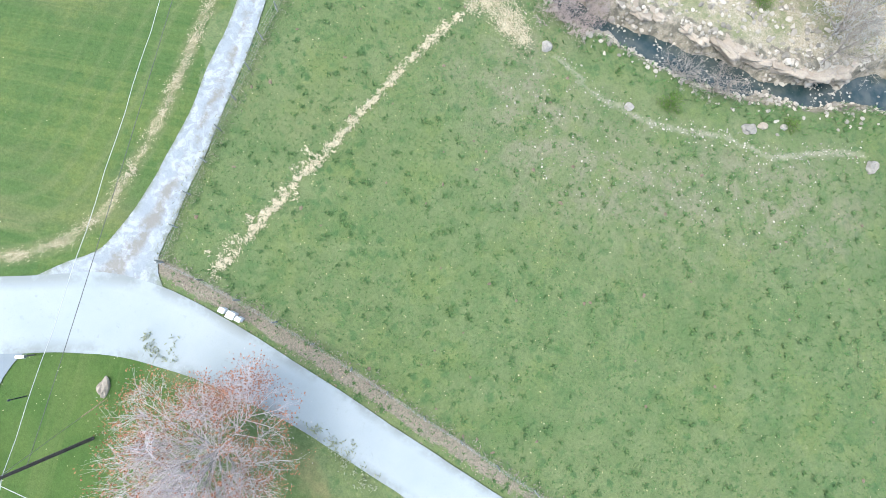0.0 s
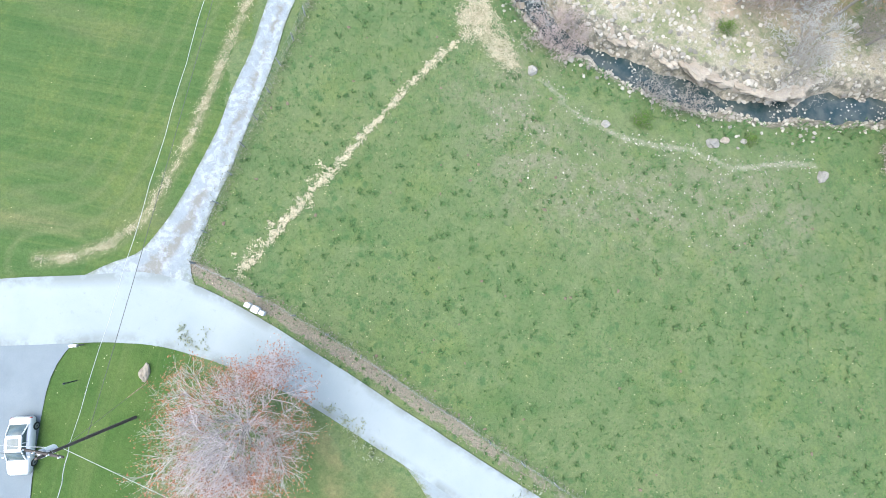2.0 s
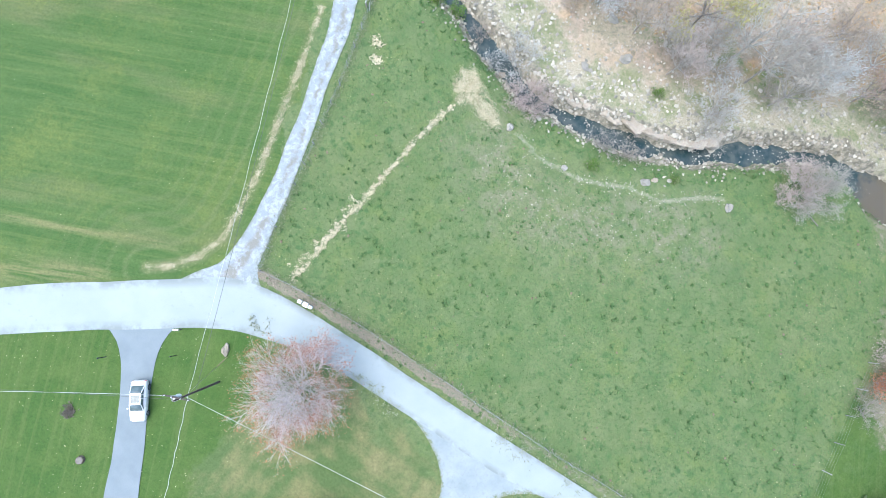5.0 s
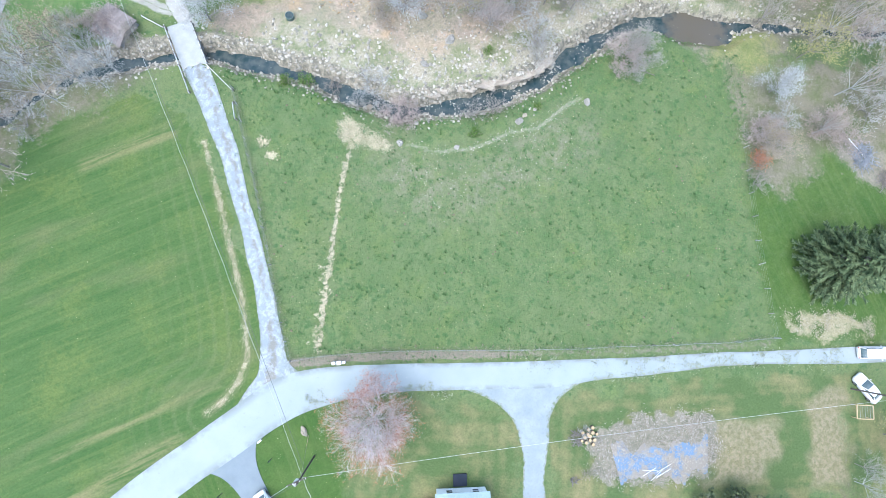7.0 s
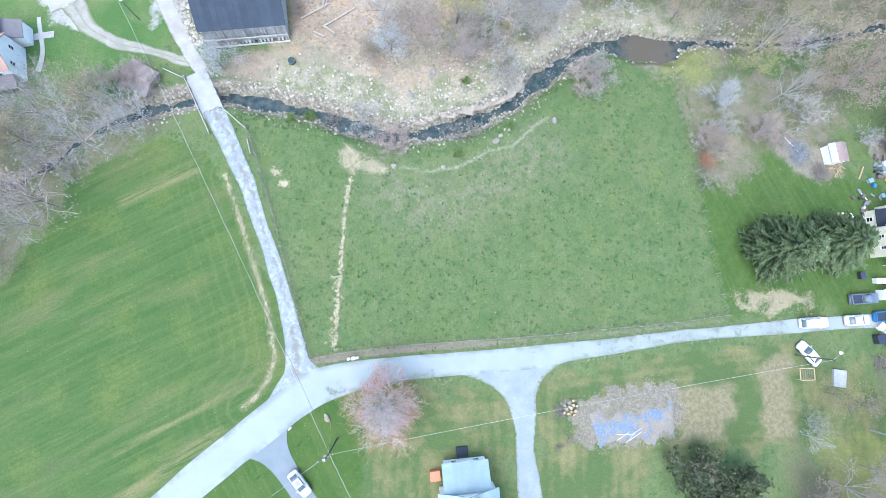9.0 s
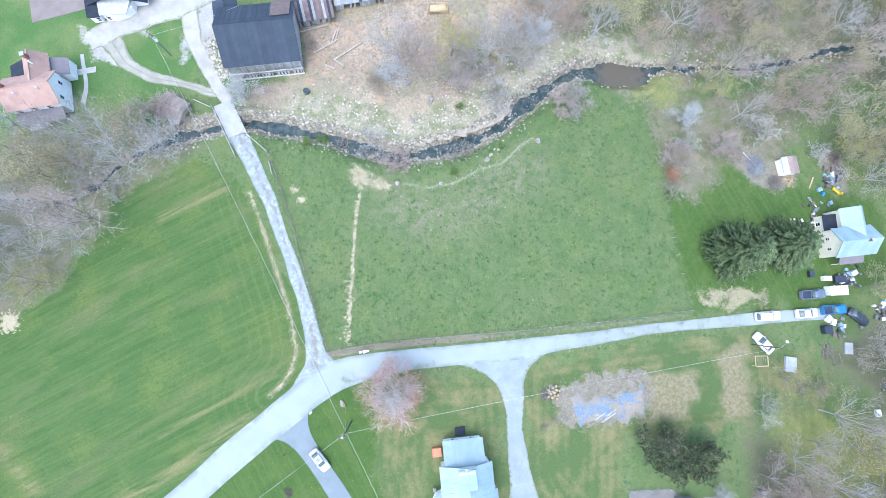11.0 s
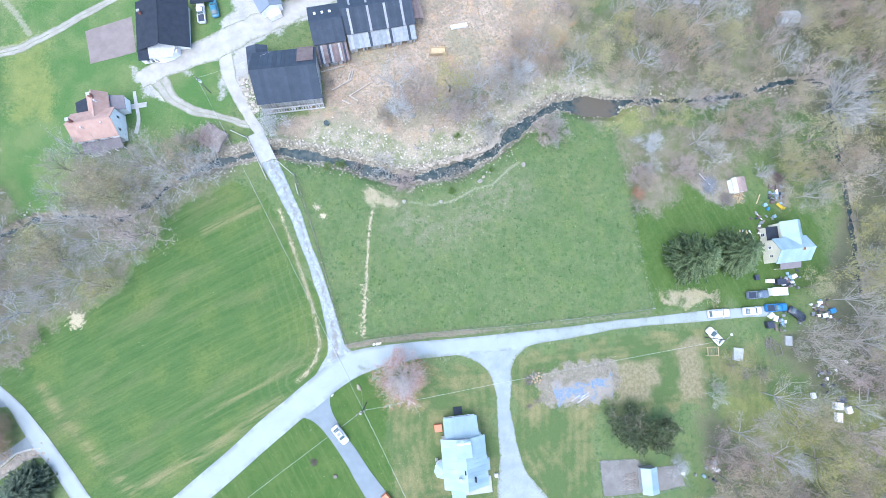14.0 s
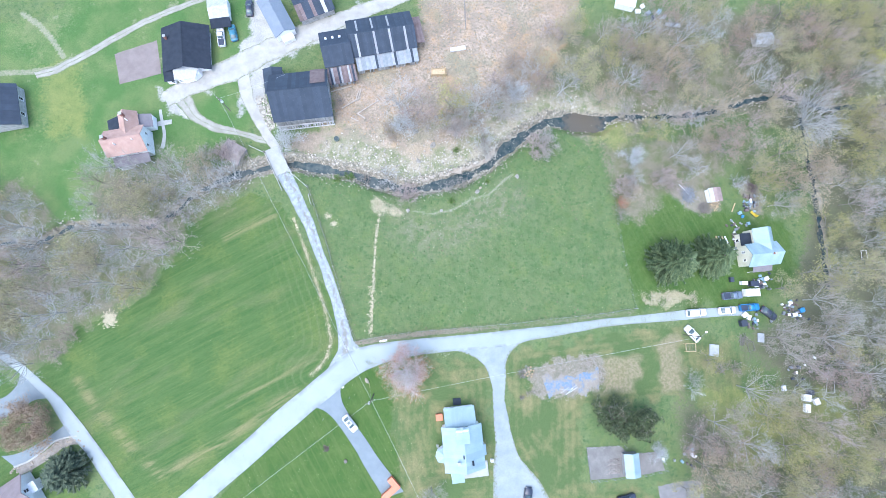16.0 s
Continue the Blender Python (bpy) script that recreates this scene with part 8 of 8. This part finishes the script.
crate("dark_crate", 97.35, -22.63, (1.8, 1.2, 0.9), 0, DARK_PAINT, "dark discarded crate in a clearing", "crate")
crate("appliance", 90.03, -21.38, (0.9, 1.3, 0.6), 5, TRIM, "small white cabinet on the grass", "appliance")
crate("sheet_pile", 71.39, -11.58, (2.2, 2.8, 0.5), -8, PALE_SHEET, "pale sheet metal pile on the grass", "sheet pile")
crate("sheet_pile", 84.66, -8.8, (1.6, 2.2, 0.4), -5, PALE_SHEET, "white sheets stacked among bushes", "sheet pile")
crate("dark_crate", 79.72, -5.06, (1.5, 1.5, 1.2), 10, DARK_PAINT, "black covered heap beside the road", "crate")
crate("storage_box", 80.55, -2.96, (1.3, 1.0, 0.6), 40, TRIM, "white box heaped on junk", "box")
crate("storage_box", 81.76, -3.68, (1.2, 0.8, 0.5), 70, WHITE_WALL, "white broken box beside the road", "box")
crate("blue_cooler", 97.09, -2, (1.3, 1.0, 0.8), 20, BRIGHT_BLUE, "bright blue plastic tub under trees", "tub")
crate("storage_box", 95.1, -3.13, (1.2, 0.9, 0.5), 10, TRIM, "white box under trees", "box")
for k in range(112):
    rng = random.Random(300 + k)
    spot = ((86.01, 5.47, 2.2, 1.8), (81.11, 19.17, 2.0, 3.0), (94.28, -2.98, 4.0, 1.6), (62.08, -37.02, 3.5, 2.5), (86.02, 26.67, 2.0, 2.5), (94.66, -2.8, 4.5, 3.0), (82.7, -4.75, 1.6, 2.2), (94.6, -17.96, 5.0, 3.0))[k % 8]
    crate("scrap_box", spot[0] + rng.gauss(0, spot[2]) * 0.6, spot[1] + rng.gauss(0, spot[3]) * 0.6, (rng.uniform(0.3, 0.9), rng.uniform(0.3, 0.7), rng.uniform(0.2, 0.5)), rng.uniform(0, 180),
          rng.choice((TRIM, GREY_SHEET, STEEL, DARK_PAINT, RUST_ROOF, PALE_BLUE, TIMBER)), "discarded box among yard clutter", "scrap", group="yard clutter")

for k in range(64):
    rng = random.Random(700 + k)
    spot = ((84.77, 4.76, 2.6, 1.5), (93.72, -1.19, 3.0, 1.6), (80.26, 15.55, 1.4, 2.0), (84.16, 25.9, 1.8, 2.2))[k % 4]
    crate("scrap_box", spot[0] + rng.gauss(0, spot[2]) * 0.6, spot[1] + rng.gauss(0, spot[3]) * 0.6, (rng.uniform(0.25, 1.1), rng.uniform(0.2, 0.6), rng.uniform(0.15, 0.6)), rng.uniform(0, 180),
          rng.choice((TRIM, STEEL, DARK_PAINT, RUST_ROOF, PALE_BLUE, TIMBER, GREY_SHEET)), "discarded box among yard clutter", "scrap", group="yard clutter")


def frame_of(name, x, y, a, b, high, turn, material, label, category):
    """An open frame of bars on four legs."""
    ob = thing(name, placed(x, y, turn), label, category)
    for s in (-1, 1):
        part("bar", box(bmesh.new(), -a / 2, s * b / 2 - 0.05, high - 0.1, a / 2, s * b / 2 + 0.05, high), material, ob)
        part("bar", box(bmesh.new(), s * a / 2 - 0.05, -b / 2 + 0.05, high - 0.1, s * a / 2 + 0.05, b / 2 - 0.05, high), material, ob)
        for q in (-1, 1):
            part("leg", box(bmesh.new(), s * (a / 2 - 0.05) - 0.04, q * (b / 2 - 0.05) - 0.04, 0, s * (a / 2 - 0.05) + 0.04, q * (b / 2 - 0.05) + 0.04, high - 0.1), material, ob)
    return ob


cage = frame_of("wire_cage", 64.8, -10.73, 2.5, 1.9, 1.1, 0, NEW_WOOD, "wire animal cage with orange wooden frame", "cage")
for k in range(7):
    part("wire", prism(bmesh.new(), (-1.15 + 0.38 * k, -0.9, 1.06), (-1.15 + 0.38 * k, 0.9, 1.06), 0.012, 0.012, 4), STEEL, cage)
crate("camper_trailer", 55.0, 81.1, (5.0, 2.4, 2.2), -12, WHITE_WALL, "white box trailer standing among bare trees", "trailer", TRIM)
from_top = ((58.9, 79.6), (61.9, 79.3), (65.1, 80.1), (63.2, 78.0), (60.4, 81.3), (66.5, 78.6))
for k, (x, y) in enumerate(from_top):
    crate("scrap_box", x, y, (1.4 - 0.1 * k, 1.0, 0.6), 30.0 * k, (TRIM, STEEL, PALE_BLUE, DARK_PAINT, WHITE_WALL, STEEL)[k], "discarded junk at the edge of the wood", "scrap", group="yard clutter")
crate("sheet_pile", 68.9, 76.3, (4.2, 0.9, 0.3), -4, PALE_SHEET, "long pale sheets stacked at the wood's edge", "sheet pile")
frame_of("bed_frame", 103.93, -21.34, 2.1, 3.4, 0.4, -10, PALE_SHEET, "pale green bed frame standing outdoors", "bed frame")
frame_of("table_frame", 81.44, -10.83, 1.6, 2.2, 0.7, 12, TIMBER, "dark broken table frame in the grass", "table")
frame_of("window_frame_scrap", 119.07, 12.49, 1.6, 2.6, 0.3, 0, TRIM, "white window frame lying in the woods", "frame")

crate("orange_box", 3.21, -25.41, (1.5, 1.4, 1.0), 5, ORANGE, "orange-red box beside the blue-roofed house", "box")
for x, y, a in ((4.8, -23.7, 0.5), (4.67, -25.77, 0.45), (4.21, -29.78, 0.4), (4.74, -36.06, 0.6), (15.33, -35.41, 0.7), (2.86, -31.91, 0.5)):
    crate("air_unit", x, y, (a, a, a), 3, TRIM, "small white unit beside a house wall", "air unit", STEEL, "white units")
for x, y in ([(-23.1, -25.4), (-17.2, -20.7)]):
    post = thing("marker_post", placed(x, y), "dark slender marker post beside the drive", "post", "marker posts")
    part("shaft", prism(bmesh.new(), (0, 0, -0.2), (0, 0, 1.35), 0.05, 0.045, 8), DARK_PAINT, post)
    part("cap", prism(bmesh.new(), (0, 0, 1.35), (0, 0, 1.5), 0.09, 0.03, 8), DARK_PAINT, post)
stump = thing("tree_stump", placed(-18.01, -34.89), "old grey tree stump in a lawn", "stump")
part("bark", prism(bmesh.new(), (0, 0, -0.1), (0, 0, 0.35), 0.45, 0.38, 14), LOG_SIDE, stump)
part("cut_face", prism(bmesh.new(), (0, 0, 0.35), (0, 0, 0.36), 0.35, 0.34, 14), TIMBER, stump)
tussocks("dead_patch", 60, 31, lambda rng, n: np.c_[rng.normal(-22.3, 0.35, n), rng.normal(-32.0, 0.35, n)], 0.2, 0.3, 10, leafy("brown_blades", (0.07, 0.06, 0.045), (0.11, 0.1, 0.08), (0.09, 0.08, 0.06)), "brown dead clump in a lawn")
litter("straw", 500, 33, lambda rng, n: np.c_[rng.normal(-73.5, 0.9, n), rng.normal(-2.6, 0.8, n)], 0.15, STRAW, "pale heap of dry grass at the field's corner", "straw")

# ---- the curved drive in the west ----
structure("loop_drive", ribbon("loop_drive", [(-82.69, -26.7), (-85.11, -28.6), (-88.98, -31.01), (-92.19, -32.6), (-94.47, -33.28), (-96.44, -33.24)], [(-79.09, -28.82), (-81.47, -29.08), (-84.48, -29.97), (-86.89, -32.12), (-90.17, -34.5), (-93.27, -35.66)], DRIVE, 0.05, 0.8, 4, 0.05), "smooth grey asphalt drive curving to a house", "driveway")
structure("loop_drive_north", ribbon("loop_drive", [(-94, -13.7), (-94, -17.3), (-96.7, -20.5), (-102.8, -21.2)], [(-86.1, -20.5), (-90.1, -20.8), (-92.7, -22.7), (-97.4, -25.5)], DRIVE, 0.045, 0.8, 4, 0.05), "smooth grey asphalt drive beside a planted island", "driveway")
kerb = [(-78.59, -29.72), (-80.97, -29.979999999999997), (-83.98, -30.869999999999997), (-86.39, -33.019999999999996), (-89.67, -35.4), (-92.77, -36.559999999999995)]
structure("kerb_bed", ribbon("kerb_bed", [(x - 0.5, y + 0.6) for x, y in kerb], [(x + 1.0, y - 1.0) for x, y in kerb], speckled("stony_bed", (0.14, 0.125, 0.105), (0.24, 0.215, 0.185), 1.0, 5, 0.95, 0.05), 0.055, 0.5, 3, 0.2), "stony planted strip along the curved drive", "bed")
structure("kerb", ribbon("kerb", [(x - 0.75, y + 0.95) for x, y in kerb], [(x - 0.5, y + 0.62) for x, y in kerb], CONCRETE, 0.12, 0.5, 1), "pale kerb along the curved drive", "kerb")
for k, (x, y) in enumerate(np.array(kerb).repeat(6, 0) + np.random.default_rng(3).normal(0, 0.55, (36, 2))):
    s = tagged(new("edging_stone", stone_mesh("edging_stone", 50 + k, (0.3, 0.24, 0.2), TAN_ROCK, 2)), "rounded edging stone along the curved drive", "stone", "edging stones")
    s.matrix_basis = placed(float(x), float(y), 40.0 * k)

# ---- weeds on the road's edges ----
WEED = leafy("olive_weeds", (0.14, 0.16, 0.1), (0.24, 0.26, 0.18), (0.19, 0.21, 0.13))
for k, (x, y, a, b, n) in enumerate(((-12.3, -13.0, 0.8, 0.55, 200), (1.4, -10.7, 1.5, 0.4, 240), (4.6, -11.2, 0.8, 0.5, 110))):
    litter("roadside_weeds", n, 41 + k, clumped(lambda rng, m, x=x, y=y, a=a, b=b: np.c_[rng.normal(x, a, m), rng.normal(y, b, m)], 0.08, 0.2), 0.07, WEED, "thin olive weeds creeping onto the asphalt", "weeds", 1.6, 0.6, 0.2)
EDGE_NORTH = [(14.7, -6.6), (23.9, -5.8), (33.2, -5.0), (43, -3.8), (53, -3.0), (62, -2.2)]
EDGE_SOUTH = [(24.7, -8.3), (33.2, -7.0), (42.9, -5.3), (52.9, -4.6), (62, -4.1)]
for k, (chain, side) in enumerate(((EDGE_NORTH, -0.1), (EDGE_SOUTH, 0.1))):
    litter("roadside_weeds", 1500, 51 + k, clumped(along(chain, 0.3, 0.0, 1.0, side * 2), 0.06, 0.35), 0.075, WEED, "thin olive weeds along the asphalt's edge", "weeds", 1.6, 0.7, 0.15)
